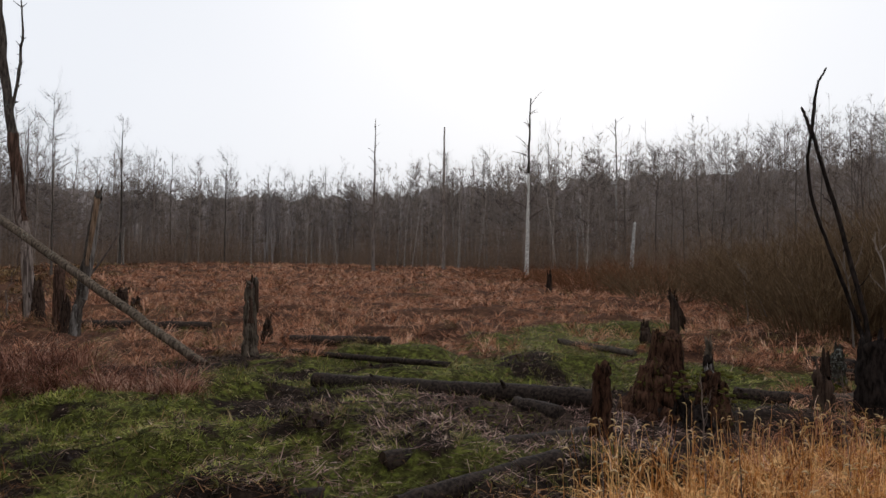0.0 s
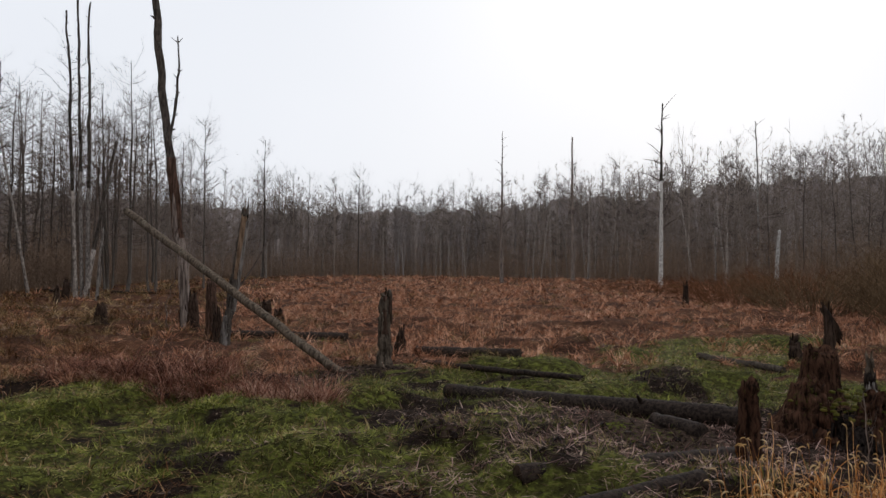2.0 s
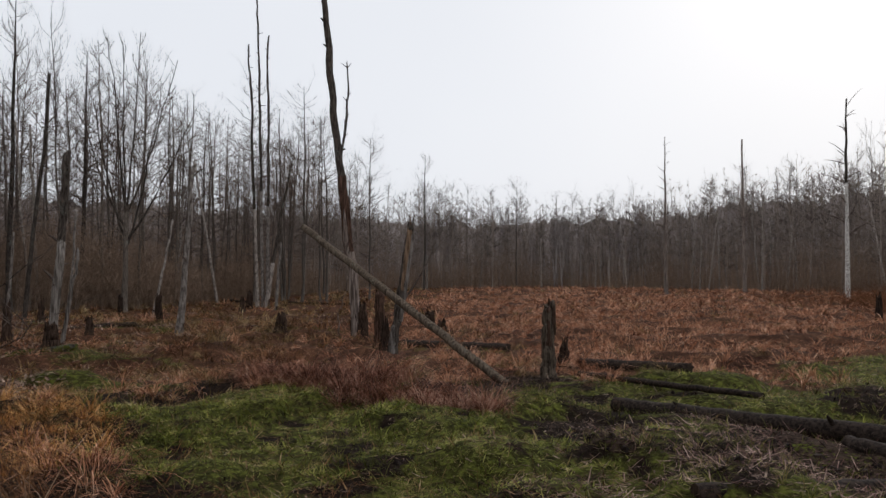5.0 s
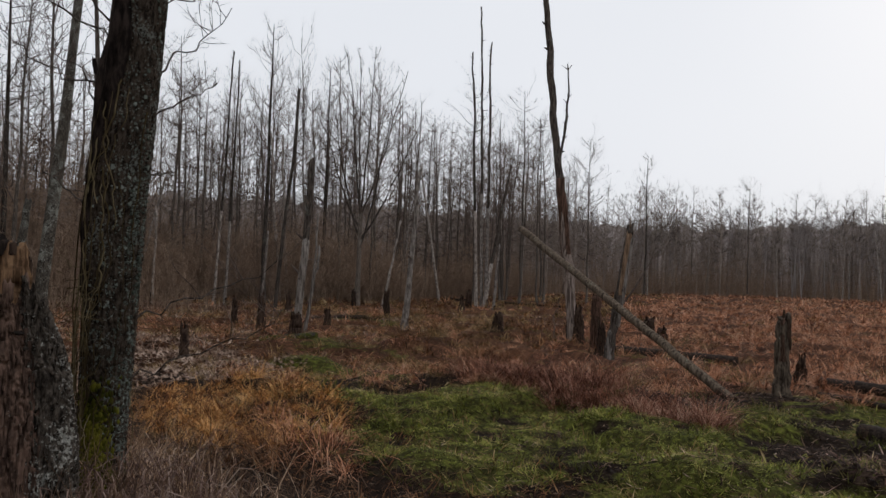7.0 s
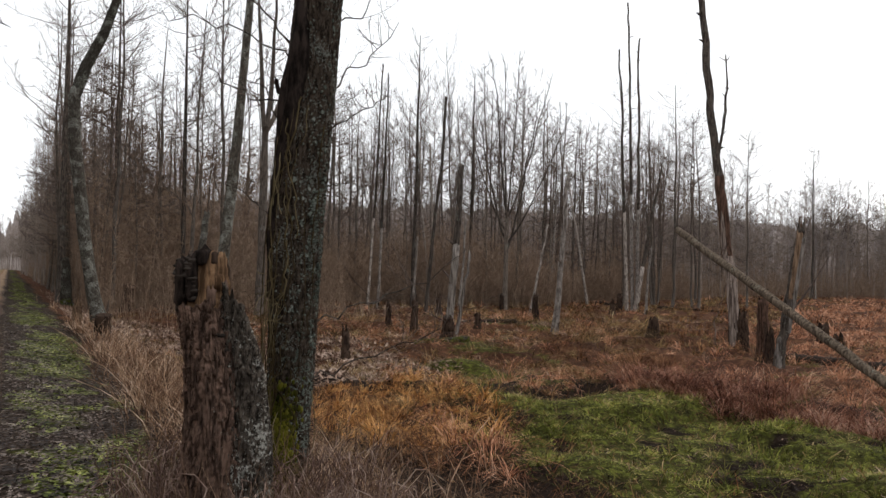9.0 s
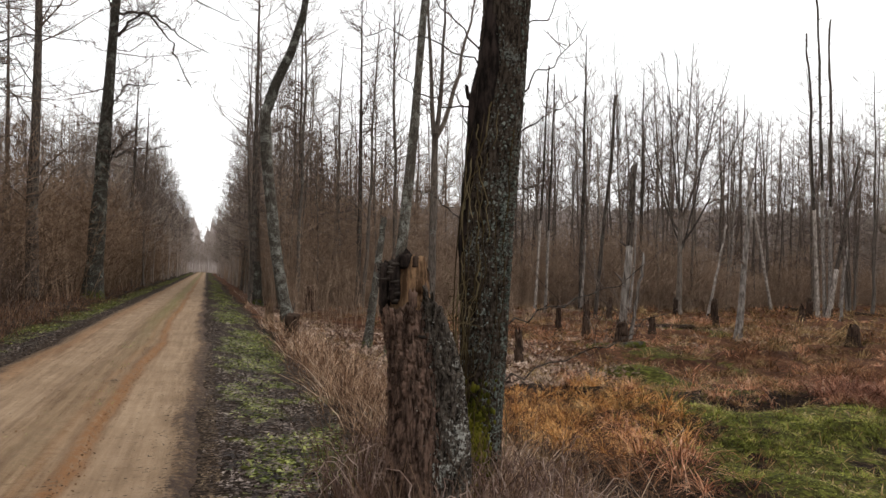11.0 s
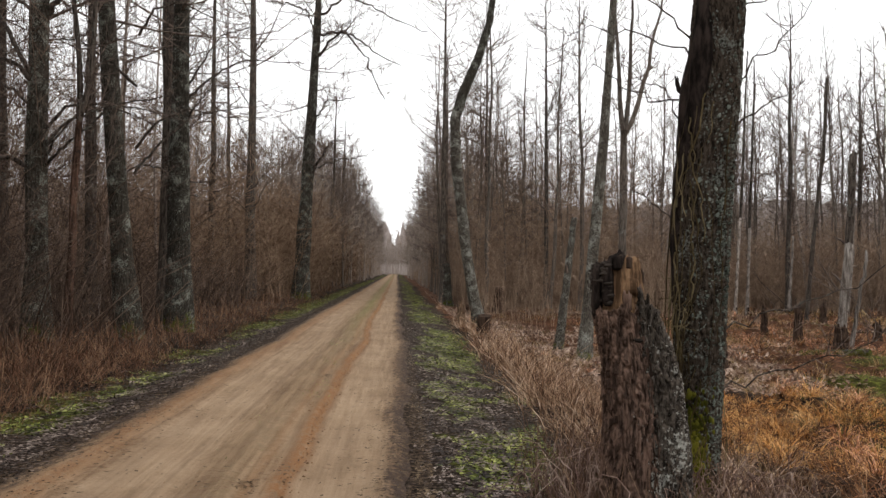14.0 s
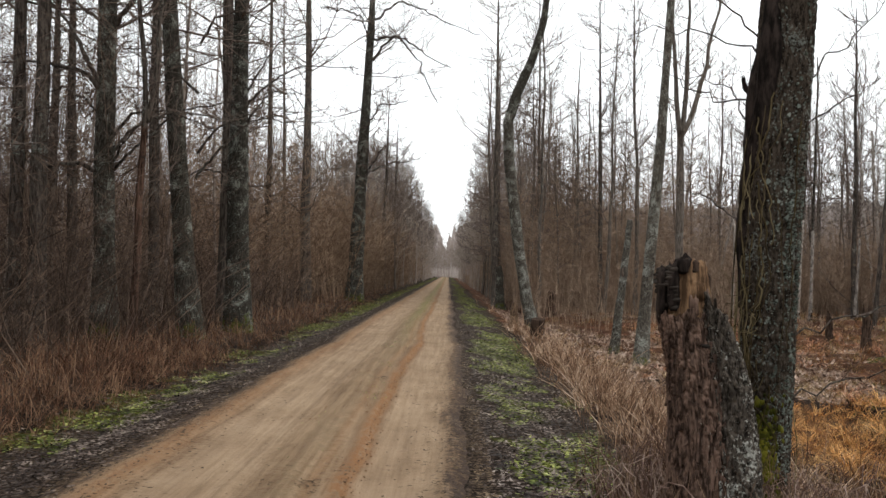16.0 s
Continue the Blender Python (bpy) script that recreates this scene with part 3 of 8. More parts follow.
def crown(P, r0, H, start=0.35, nb=26, spread=0.16, el=(0.3, 0.9), twigs=7, sub=1, thick=1.0, fork=0.0):
    """Branches, twigs and fine shoots round a trunk line."""
    sh = Shape()
    s = start + (1 - start) * rng.random(nb) ** 0.85 * 0.98
    B0 = along(P, s)
    L = H * spread * (0.35 + 0.9 * np.sin(np.pi * np.clip((s - start) / (1 - start), 0, 1) ** 0.8 * 0.88 + 0.25)) * rng.uniform(0.6, 1.25, nb)
    az = rng.random(nb) * 2 * np.pi
    e0 = rng.uniform(*el, nb) + 0.35 * s
    rb = np.maximum(r0 * (1 - s) * 0.45, 0.010 * thick) * rng.uniform(0.7, 1.1, nb)
    K = 5
    pts = [B0]
    d_az = rng.normal(0, 0.25, nb)
    for k in range(1, K):
        pts.append(pts[-1] + unit(az + d_az * k * 0.5 + rng.normal(0, 0.15, nb), e0 + 0.10 * k + rng.normal(0, 0.14, nb)) * (L / (K - 1))[:, None])
    BP = np.stack(pts, 1)
    taper = np.linspace(1, 0.25, K)
    sh.tubes(BP, rb[:, None] * taper, 3)
    if twigs:
        n = nb * twigs
        own = np.repeat(np.arange(nb), twigs)
        f = rng.uniform(0.2, 1.0, n) * (K - 1) * 0.999
        i = f.astype(int)
        T0 = BP[own, i] + (BP[own, i + 1] - BP[own, i]) * (f - i)[:, None]
        tl = L[own] * rng.uniform(0.22, 0.55, n)
        ta = az[own] + rng.choice([-1, 1], n) * rng.uniform(0.4, 1.2, n)
        te = e0[own] + rng.normal(0.15, 0.35, n)
        T1 = T0 + unit(ta, te) * tl[:, None] * 0.5
        T2 = T1 + unit(ta + rng.normal(0, 0.3, n), te + rng.normal(0.15, 0.25, n)) * tl[:, None] * 0.5
        TP = np.stack([T0, T1, T2], 1)
        tr = np.maximum(rb[own] * 0.32, 0.005 * thick)
        sh.tubes(TP, tr[:, None] * np.array([1, 0.75, 0.4]), 3)
        if sub:
            m = n * sub
            o2 = np.repeat(np.arange(n), sub)
            f2 = rng.random((m, 1))
            S0 = T0[o2] + (T2[o2] - T0[o2]) * f2
            S1 = S0 + unit(ta[o2] + rng.normal(0, 1.0, m), te[o2] + rng.normal(0, 0.5, m)) * (tl[o2] * rng.uniform(0.3, 0.6, m))[:, None]
            sh.spikes(S0, S1, tr[o2] * 0.7)
    return sh


def trunk_shape(P, r0, sides=8, flare=1.35, tip=0.12, rough=0.06):
    sh = Shape()
    K = len(P)
    s = np.linspace(0, 1, K)
    R = r0 * (tip + (1 - tip) * (1 - s) ** 0.8) * (1 + (flare - 1) * np.exp(-s * 22))
    R *= 1 + rng.normal(0, rough, K)
    sh.tubes(P, R, sides, True)
    return sh


def fine_crown(P, H, start=0.25, nb=30, spread=0.12, el=(0.1, 0.6), twigs=5, sub=2, thick=1.0, top=0.35):
    """A crown of many thin branches with shoots, for trees of the wood: widest low down, narrow at the tip."""
    sh = Shape()
    s = start + (0.985 - start) * rng.random(nb) ** 0.8
    u = (s - start) / (1 - start)
    L = H * spread * (top + (1 - top) * np.sin(np.pi * np.clip(0.2 + 0.8 * u, 0, 1)) ** 0.7) * rng.uniform(0.55, 1.2, nb)
    az, e0 = rng.random(nb) * 6.283, rng.uniform(*el, nb) + 0.35 * u
    pts = [along(P, s)]
    for k in range(3):
        pts.append(pts[-1] + unit(az + rng.normal(0, 0.25, nb), e0 + 0.16 * k + rng.normal(0, 0.12, nb)) * (L / 3)[:, None])
    BP = np.stack(pts, 1)
    rb = (0.012 + 0.016 * (1 - u)) * thick * rng.uniform(0.7, 1.2, nb)
    sh.tubes(BP, rb[:, None] * np.array([1, 0.75, 0.5, 0.28]), 3)
    n = nb * twigs
    o = np.repeat(np.arange(nb), twigs)
    f = rng.uniform(0.15, 0.99, n) * 3
    i = f.astype(int)
    T0 = BP[o, i] + (BP[o, i + 1] - BP[o, i]) * (f - i)[:, None]
    ta, te = az[o] + rng.choice([-1, 1], n) * rng.uniform(0.3, 1.1, n), e0[o] + rng.normal(0.25, 0.35, n)
    tl = L[o] * rng.uniform(0.25, 0.55, n)
    T1 = T0 + unit(ta, te) * tl[:, None]
    sh.slivers(T0, T1, rb[o] * 0.7)
    sub = sub * 2
    m = n * sub
    o2 = np.repeat(np.arange(n), sub)
    S0 = T0[o2] + (T1[o2] - T0[o2]) * rng.uniform(0.2, 1, (m, 1))
    S1 = S0 + unit(ta[o2] + rng.normal(0, 0.9, m), te[o2] + rng.normal(0.1, 0.5, m)) * (tl[o2] * rng.uniform(0.3, 0.7, m))[:, None]
    sh.slivers(S0, S1, rb[o[o2]] * 0.5)
    return sh


SHAPES = {}


def make_tree(kind, label, H, r0, place=(0, 0, 0), bark="alder_bark", lean=(0, 0), sides=8, bend=0.0, group="", wob=0.12, name="alder_tree", **kw):
    P = trunk_line(H, lean, wob, 12, bend)
    ob = thing(name, place, label, "tree", group)
    part("trunk", trunk_shape(P, r0, sides), bark, ob)
    top = fine_crown(P, H, **kw) if "top" in kw else crown(P, r0, H, **kw)
    part("crown", top, "twig", ob)
    SHAPES[ob] = (trunk_shape(P, r0, 5), top)
    return ob


STANDS = []


def lane_height(x, y):
    """How tall the younger wood on the far side of the track grows: lower close along it."""
    x, y = np.asarray(x, float), np.asarray(y, float)
    side = np.degrees(np.arctan2(-y, -x))
    rise = np.interp(side, [0.5, 1.0, 2.2, 4.4, 6.0, 9.0, 14.5, 17.0], [0.05, 0.07, 0.15, 0.185, 0.19, 0.215, 0.24, 0.8])
    return np.where((y < -4) & (x < -20), 1.6 + np.hypot(x, y) * rise, 99.0)


def stand(x, y, k, s, tilt):
    """Notes a tree of the wood: its place, kind, size and tilt."""
    s = min(s, float(lane_height(x, y)) / (16.5 + 0.4 * k) * rng.uniform(0.8, 1.0))
    STANDS.append((x, y, k, Matrix.LocRotScale((x, y, float(height(x, y)) - 0.08), Euler((rng.normal(0, tilt), rng.normal(0, tilt), rng.random() * 6.28)), (s, s, s))))


def plant():
    """The nearest trees stand as things of their own, those deeper in the wood are joined."""
    STANDS.sort(key=lambda e: math.hypot(e[0], e[1]))
    stems, tops = Shape(), Shape()
    for i, (x, y, k, m) in enumerate(STANDS):
        if i < 255:
            copy_thing(KINDS[k], m)
            continue
        a = np.array(m)
        for into, src in zip((stems, tops), SHAPES[KINDS[k]]):
            into.V.append(np.concatenate(src.V) @ a[:3, :3].T + a[:3, 3])
            into.F += [f + into.n for f in src.F]
            into.T += [f + into.n for f in src.T]
            into.n += src.n
    # deeper trunks take the bark that is paled for haze
    stuff("deeper_trunks", stems, "grey_haze_bark", "trunks of bare alders deeper in the wood", "woodland")
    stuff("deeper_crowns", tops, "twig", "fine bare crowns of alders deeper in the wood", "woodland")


# Where the wood begins, seen from the track: bearings (degrees, to the left of straight across) and metres.
EDGE_B = np.array([-180, -60, -42, -30, -18, -8, 2, 12, 22, 32, 38, 44, 50, 58, 66, 74, 80, 84, 87, 180])
EDGE_R = np.array([48, 48, 52, 60, 66, 74, 88, 104, 116, 106, 90, 68, 52, 48, 47, 46, 42, 36, 34, 34])


def edge_at(b):
    return np.interp(b, EDGE_B, EDGE_R)


def scatter(tries, test, gap, seen):
    """Places at least gap apart that pass the test."""
    out = []
    for x, y in tries:
        if not test(x, y):
            continue
        c = (int(x // gap), int(y // gap))
        if any((x - u) ** 2 + (y - v) ** 2 < gap * gap for i in (-1, 0, 1) for j in (-1, 0, 1) for u, v in seen.get((c[0] + i, c[1] + j), ())):
            continue
        seen.setdefault(c, []).append((x, y))
        out.append((x, y))
    return out


def polar_tries(n, b0, b1, depth0, depth1):
    b = rng.uniform(b0, b1, n)
    r = edge_at(b) + rng.uniform(depth0, depth1, n)
    a = np.radians(b)
    return np.stack([-r * np.sin(a), r * np.cos(a)], -1)


KINDS = []
for i in range(9):
    tall = 16.5 + 0.4 * i
    if i < 4:
        kw = dict(start=0.22, nb=38, spread=0.14, el=(-0.1, 0.35), top=0.4, sub=2)
    elif i < 7:
        kw = dict(start=0.42, nb=40, spread=0.155, el=(0.0, 0.5), top=0.5, sub=2)
    else:
        kw = dict(start=0.30, nb=36, spread=0.20, el=(0.4, 0.9), top=0.35, sub=2)
    KINDS.append(make_tree("alder", "bare grey alder standing at the edge of the wood", tall, 0.105 + 0.012 * (i % 4), (300 + 12 * i, -300, -0.5), "wood_haze_bark", group="bare alders of the wood", wob=0.2, sides=6, **kw, thick=1.5))

taken = {}
FRONT = scatter(np.concatenate([polar_tries(5500, -26, 86, 0, 15), polar_tries(4000, 38, 76, 0, 17)]), lambda x, y: y > 4.5 or y < -6, 2.1, taken)
far_front = [p for p in FRONT]
rng.shuffle(far_front)
for x, y in far_front[:310]:
    b = math.degrees(math.atan2(-x, y))
    tallness = np.interp(b, [-30, -10, 5, 20, 35, 45, 60, 86], [0.72, 0.82, 0.84, 0.82, 0.88, 1.08, 0.96, 0.88])
    k = int(rng.choice(9, p=[.13, .13, .13, .13, .13, .11, .11, .065, .065]))
    s = tallness * rng.uniform(0.62, 1.08)
    stand(x, y, k, s, 0.025)
for k, ob in enumerate(KINDS):
    x, y = far_front[310 + k]
    ob.location = (x, y, float(height(x, y)) - 0.08)
    ob.scale = (0.9, 0.9, 0.9)


def far_woods():
    """The depth of the wood behind its first rows, and the wood behind the track."""
    spots = scatter(polar_tries(2300, 40, 90, 9, 46), lambda x, y: y > 4.5 and x * x + y * y < 145 ** 2, 1.9, taken)
    spots += scatter(np.concatenate([polar_tries(2900, -30, 42, 2, 30), polar_tries(1300, -30, 2, 2, 34)]), lambda x, y: y > 4.5 and x * x + y * y < 145 ** 2, 1.5, taken)
    spots += scatter(polar_tries(200, -95, -26, 0, 30), lambda x, y: y > 4.5, 4.0, taken)
    tries = np.stack([rng.uniform(-110, 40, 1900), rng.uniform(-36, -9, 1900)], -1)
    spots += scatter(tries, lambda x, y: True, 2.6, taken)
    lane = np.stack([-rng.uniform(55, 230, 700), np.where(rng.random(700) < 0.5, -1, 1) * rng.gamma(1.6, 2.2, 700) + np.array(0.0)], -1)
    lane[:, 1] += np.where(lane[:, 1] > 0, 3.0, -4.9)
    spots += scatter(lane, lambda x, y: True, 1.5, taken)
    end = np.stack([-rng.uniform(232, 290, 420), rng.uniform(-24, 24, 420)], -1)
    spots += scatter(end, lambda x, y: True, 1.5, taken)
    n = len(spots)
    S = np.array(spots)
    H = rng.uniform(9, 17.5, n)
    b = np.degrees(np.arctan2(-S[:, 0], S[:, 1]))
    H *= np.interp(b, [-30, -10, 5, 20, 35, 45, 90], [1.0, 1.0, 0.98, 0.9, 0.9, 1.0, 1.0])
    left = S[:, 1] < -8
    H[left] = rng.uniform(15, 23, left.sum())
    H = np.minimum(H, lane_height(S[:, 0], S[:, 1]) * rng.uniform(0.75, 1.0, n))
    lane_side = (np.abs(S[:, 1] + 1) < 12) & (S[:, 0] < -50)
    r = rng.uniform(0.04, 0.075, n)
    K = 4
    s = np.linspace(0, 1, K)
    lean = rng.normal(0, 0.6, (n, 2))
    base = np.concatenate([S, height(S[:, 0], S[:, 1])[:, None] - 0.1], 1)
    P = base[:, None] + np.stack([lean[:, :1] * s, lean[:, 1:] * s, H[:, None] * s], -1)
    P[:, 1:-1, :2] += rng.normal(0, 0.15, (n, K - 2, 2))
    sh = Shape()
    sh.tubes(P, r[:, None] * (1.05 - 0.95 * s), 4)
    nb = 17
    f = rng.uniform(0.25, 0.99, (n, nb))
    B0 = base[:, None] + np.stack([lean[:, :1] * f, lean[:, 1:] * f, H[:, None] * f], -1)
    az, el = rng.random((n, nb)) * 6.28, rng.uniform(0.2, 0.8, (n, nb)) + 0.5 * f ** 3
    L = H[:, None] * 0.14 * rng.uniform(0.5, 1.2, (n, nb)) * np.sqrt(np.clip(1.02 - f, 0.01, 1)) * 1.25 * np.where(lane_side, 1.5, 1.0)[:, None]
    B1 = B0 + unit(az, el) * L[..., None]
    q = np.stack([B0, B1], 2).reshape(-1, 2, 3)
    far = np.repeat(np.clip(np.hypot(S[:, 0], S[:, 1]) / 60, 0.6, 1.7), nb)[:, None]
    sh.spikes(q[:, 0], q[:, 1] + (q[:, 1] - q[:, 0]) * 0.15, 0.024 * far[:, 0])
    tw = 8
    o = np.repeat(np.arange(len(q)), tw)
    T0 = q[o, 0] + (q[o, 1] - q[o, 0]) * rng.uniform(0.3, 1, (len(o), 1))
    T1 = T0 + unit(rng.random(len(o)) * 6.28, rng.uniform(-0.1, 1.1, len(o))) * (L.reshape(-1)[o] * rng.uniform(0.3, 0.6, len(o)))[:, None]
    sh.slivers(T0, T1 + (T1 - T0) * 0.25, 0.02 * far[o, 0])
    # haze is put into the bark colour of these far trees
    stuff("far_woods", sh, "grey_haze_bark", "depth of a bare winter alder wood, trunks and twigs", "woodland")


far_woods()


def far_rise():
    """The wooded rise that closes the view all round, open where the track runs out. Its pale colour and glow carry the
    haze.
    """
    b = np.linspace(-180, 180, 4801)
    gap = 1 - np.exp(-((b - 91) / 4.5) ** 4)
    crest = np.interp(b, [-180, -34, -12, 4, 18, 30, 42, 60, 90, 180], [13, 15.5, 14, 12, 10, 9, 10, 11.0, 11.0, 13]) - 4.5 + 1.5 * vnoise(b * 0.12, 0.5, 60) + 1.8 * vnoise(b * 0.7, 1.5, 61) + 1.6 * vnoise(b * 2.6, 2.5, 62)
    crest = np.maximum(crest * 0.72, np.interp(b, [-34, -12, 4, 18, 30, 42, 60, 90], [22, 19, 16, 13, 12, 14, 16.5, 16.5])) * (0.8 + 0.2 * vnoise(b * 1.3, 2.5, 66) + 0.12 * vnoise(b * 3.1, 2.5, 63)) * gap
    rows = []
    for k, (rr, zz) in enumerate(((146, -0.6), (147, 0.4), (148, 0.75), (150, 1.0), (165, 0.5), (190, -0.1))):
        a = np.radians(b)
        rad = rr + 6 * vnoise(b * 0.3, k * 0.0, 64) + 1.6 * vnoise(b * 4, k * 1.0, 65)
        zz2 = np.where(zz > 0, crest * zz, -0.6) - 2.0 * (1 - gap)
        rows.append(np.stack([-rad * np.sin(a), rad * np.cos(a), zz2], -1))
    V = np.array(rows)
    # where the track runs out the wood stands farther off
    e = np.radians(np.linspace(82, 98, 400))
    fold = 15.0 + 9.0 * vnoise(np.degrees(e) * 5, 0.5, 67) + 3.0 * vnoise(np.degrees(e) * 22, 0.5, 68) - 7.0 * np.exp(-((np.degrees(e) - 90.2) / 0.5) ** 2)
    far_rows = np.array([np.stack([-rr * np.sin(e), rr * np.cos(e), np.where(zz > 0, fold * zz, -0.6)], -1) for rr, zz in ((296, -1), (297, 0.5), (299, 1.0), (325, -1))])
    near_n = V.shape[0] * V.shape[1]
    j = np.arange(far_rows.shape[0] * far_rows.shape[1]).reshape(far_rows.shape[:2]) + near_n
    F2 = np.stack([j[:-1, :-1], j[1:, :-1], j[1:, 1:], j[:-1, 1:]], -1).reshape(-1, 4)
    idx = np.arange(V.shape[0] * V.shape[1]).reshape(V.shape[:2])
    F = np.stack([idx[:-1, :-1], idx[1:, :-1], idx[1:, 1:], idx[:-1, 1:]], -1).reshape(-1, 4)
    # the crowns that stand over the crest, each a fan of fine twigs round its stem
    fb = np.concatenate([rng.uniform(-33, 46, 420), rng.uniform(46, 87, 60)])
    n = len(fb)
    fa, fr = np.radians(fb), rng.uniform(112, 145, n)
    H = np.interp(fb, [-33, -20, -10, 0, 8, 16, 24, 34, 46, 87], [30, 26.5, 23, 20.5, 18, 15.5, 14.5, 15, 17, 17]) * rng.uniform(0.72, 1.06, n) * fr / 146
    base = np.stack([-fr * np.sin(fa), fr * np.cos(fa), np.full(n, -0.6)], -1)
    tip = base + np.stack([rng.normal(0, 0.4, n), rng.normal(0, 0.4, n), H], -1)
    fringe = Shape().spikes(base, tip, rng.uniform(0.09, 0.15, n))
    round_top = rng.uniform(0.0, 1.0, n)
    per = 52
    o = np.repeat(np.arange(n), per)
    f = 0.42 + 0.56 * rng.random(len(o)) ** 0.8
    reach = H[o] * (0.10 + 0.09 * round_top[o]) * (1.15 - f) ** (0.5 - 0.35 * round_top[o]) * rng.uniform(0.6, 1.15, len(o))
    az, el = rng.random(len(o)) * 6.283, rng.uniform(0.15, 0.8, len(o)) + 0.4 * round_top[o]
    A = base[o] + (tip - base)[o] * f[:, None]
    B = A + unit(az, el) * reach[:, None]
    fringe.slivers(A, B, np.full(len(o), 0.05))
    q = np.repeat(np.arange(len(o)), 6)
    A2 = A[q] + (B - A)[q] * rng.uniform(0.25, 1, (len(q), 1))
    B2 = A2 + unit(az[q] + rng.normal(0, 0.8, len(q)), el[q] + rng.normal(0.15, 0.4, len(q))) * (reach[q] * rng.uniform(0.25, 0.6, len(q)))[:, None]
    fringe.slivers(A2, B2, np.full(len(q), 0.036))
    n = 15000
    fb = rng.uniform(-33, 88.5, n)
    fa, fr, fh = np.radians(fb), 148 + rng.uniform(-2, 3, n), np.interp(fb, b, crest)
    A = np.stack([-fr * np.sin(fa), fr * np.cos(fa), fh * rng.uniform(0.7, 0.98, n)], -1)
    fringe.slivers(A, A + unit(rng.random(n) * 6.28, rng.uniform(0.3, 1.5, n)) * rng.uniform(1.0, 3.2, (n, 1)), np.full(n, 0.05))
    stuff("far_crowns", fringe, "hazy_far_twig", "twigs of distant bare trees against the sky", "woodland")
    tagged(part("backdrop", mesh_of("backdrop", np.concatenate([V.reshape(-1, 3), far_rows.reshape(-1, 3)]), np.concatenate([F, F2]), False), "hazy_far_wood"), "glowing backdrop of distant hazy bare woodland closing the marsh all round", "woodland", "", "structure")


# base colours of the farthest wood and twigs are paled for haze
MAT["hazy_far_wood"] = bark_material("hazy_far_wood", (0.235, 0.203, 0.19), (0.315, 0.278, 0.264), None, 0, None, 0.11, 0.5, 0.07)
MAT["hazy_far_twig"] = MAT["hazy_far_wood"].copy()
# a faint glow on the backdrop stands in for haze, no lamp there
MAT["hazy_far_wood"].node_tree.nodes["Principled BSDF"].inputs["Emission Color"].default_value = (0.116, 0.099, 0.093, 1)
MAT["hazy_far_wood"].node_tree.nodes["Principled BSDF"].inputs["Emission Strength"].default_value = 1.0
far_rise()


def sticks(place, h, spread, r, K=3, droop=0.0):
    """Thin upright shoots at many places: (n, 3) places, heights, sideways reach."""
    n = len(place)
    az = rng.random(n) * 6.28
    out = unit(az, np.zeros(n)) * (h * spread)[:, None]
    s = np.linspace(0, 1, K)
    P = place[:, None] + out[:, None] * (s ** 1.5)[None, :, None]
    P[:, :, 2] += h[:, None] * (s - droop * s ** 2)
    P[:, 1:, :2] += rng.normal(0, 0.04, (n, K - 1, 2)) * h[:, None, None] * 0.4
    return P, r[:, None] * (1 - 0.7 * s)


def on_ground(xy, sink=0.03):
    xy = np.asarray(xy, float)
    return np.concatenate([xy, height(xy[:, 0], xy[:, 1])[:, None] - sink], 1)


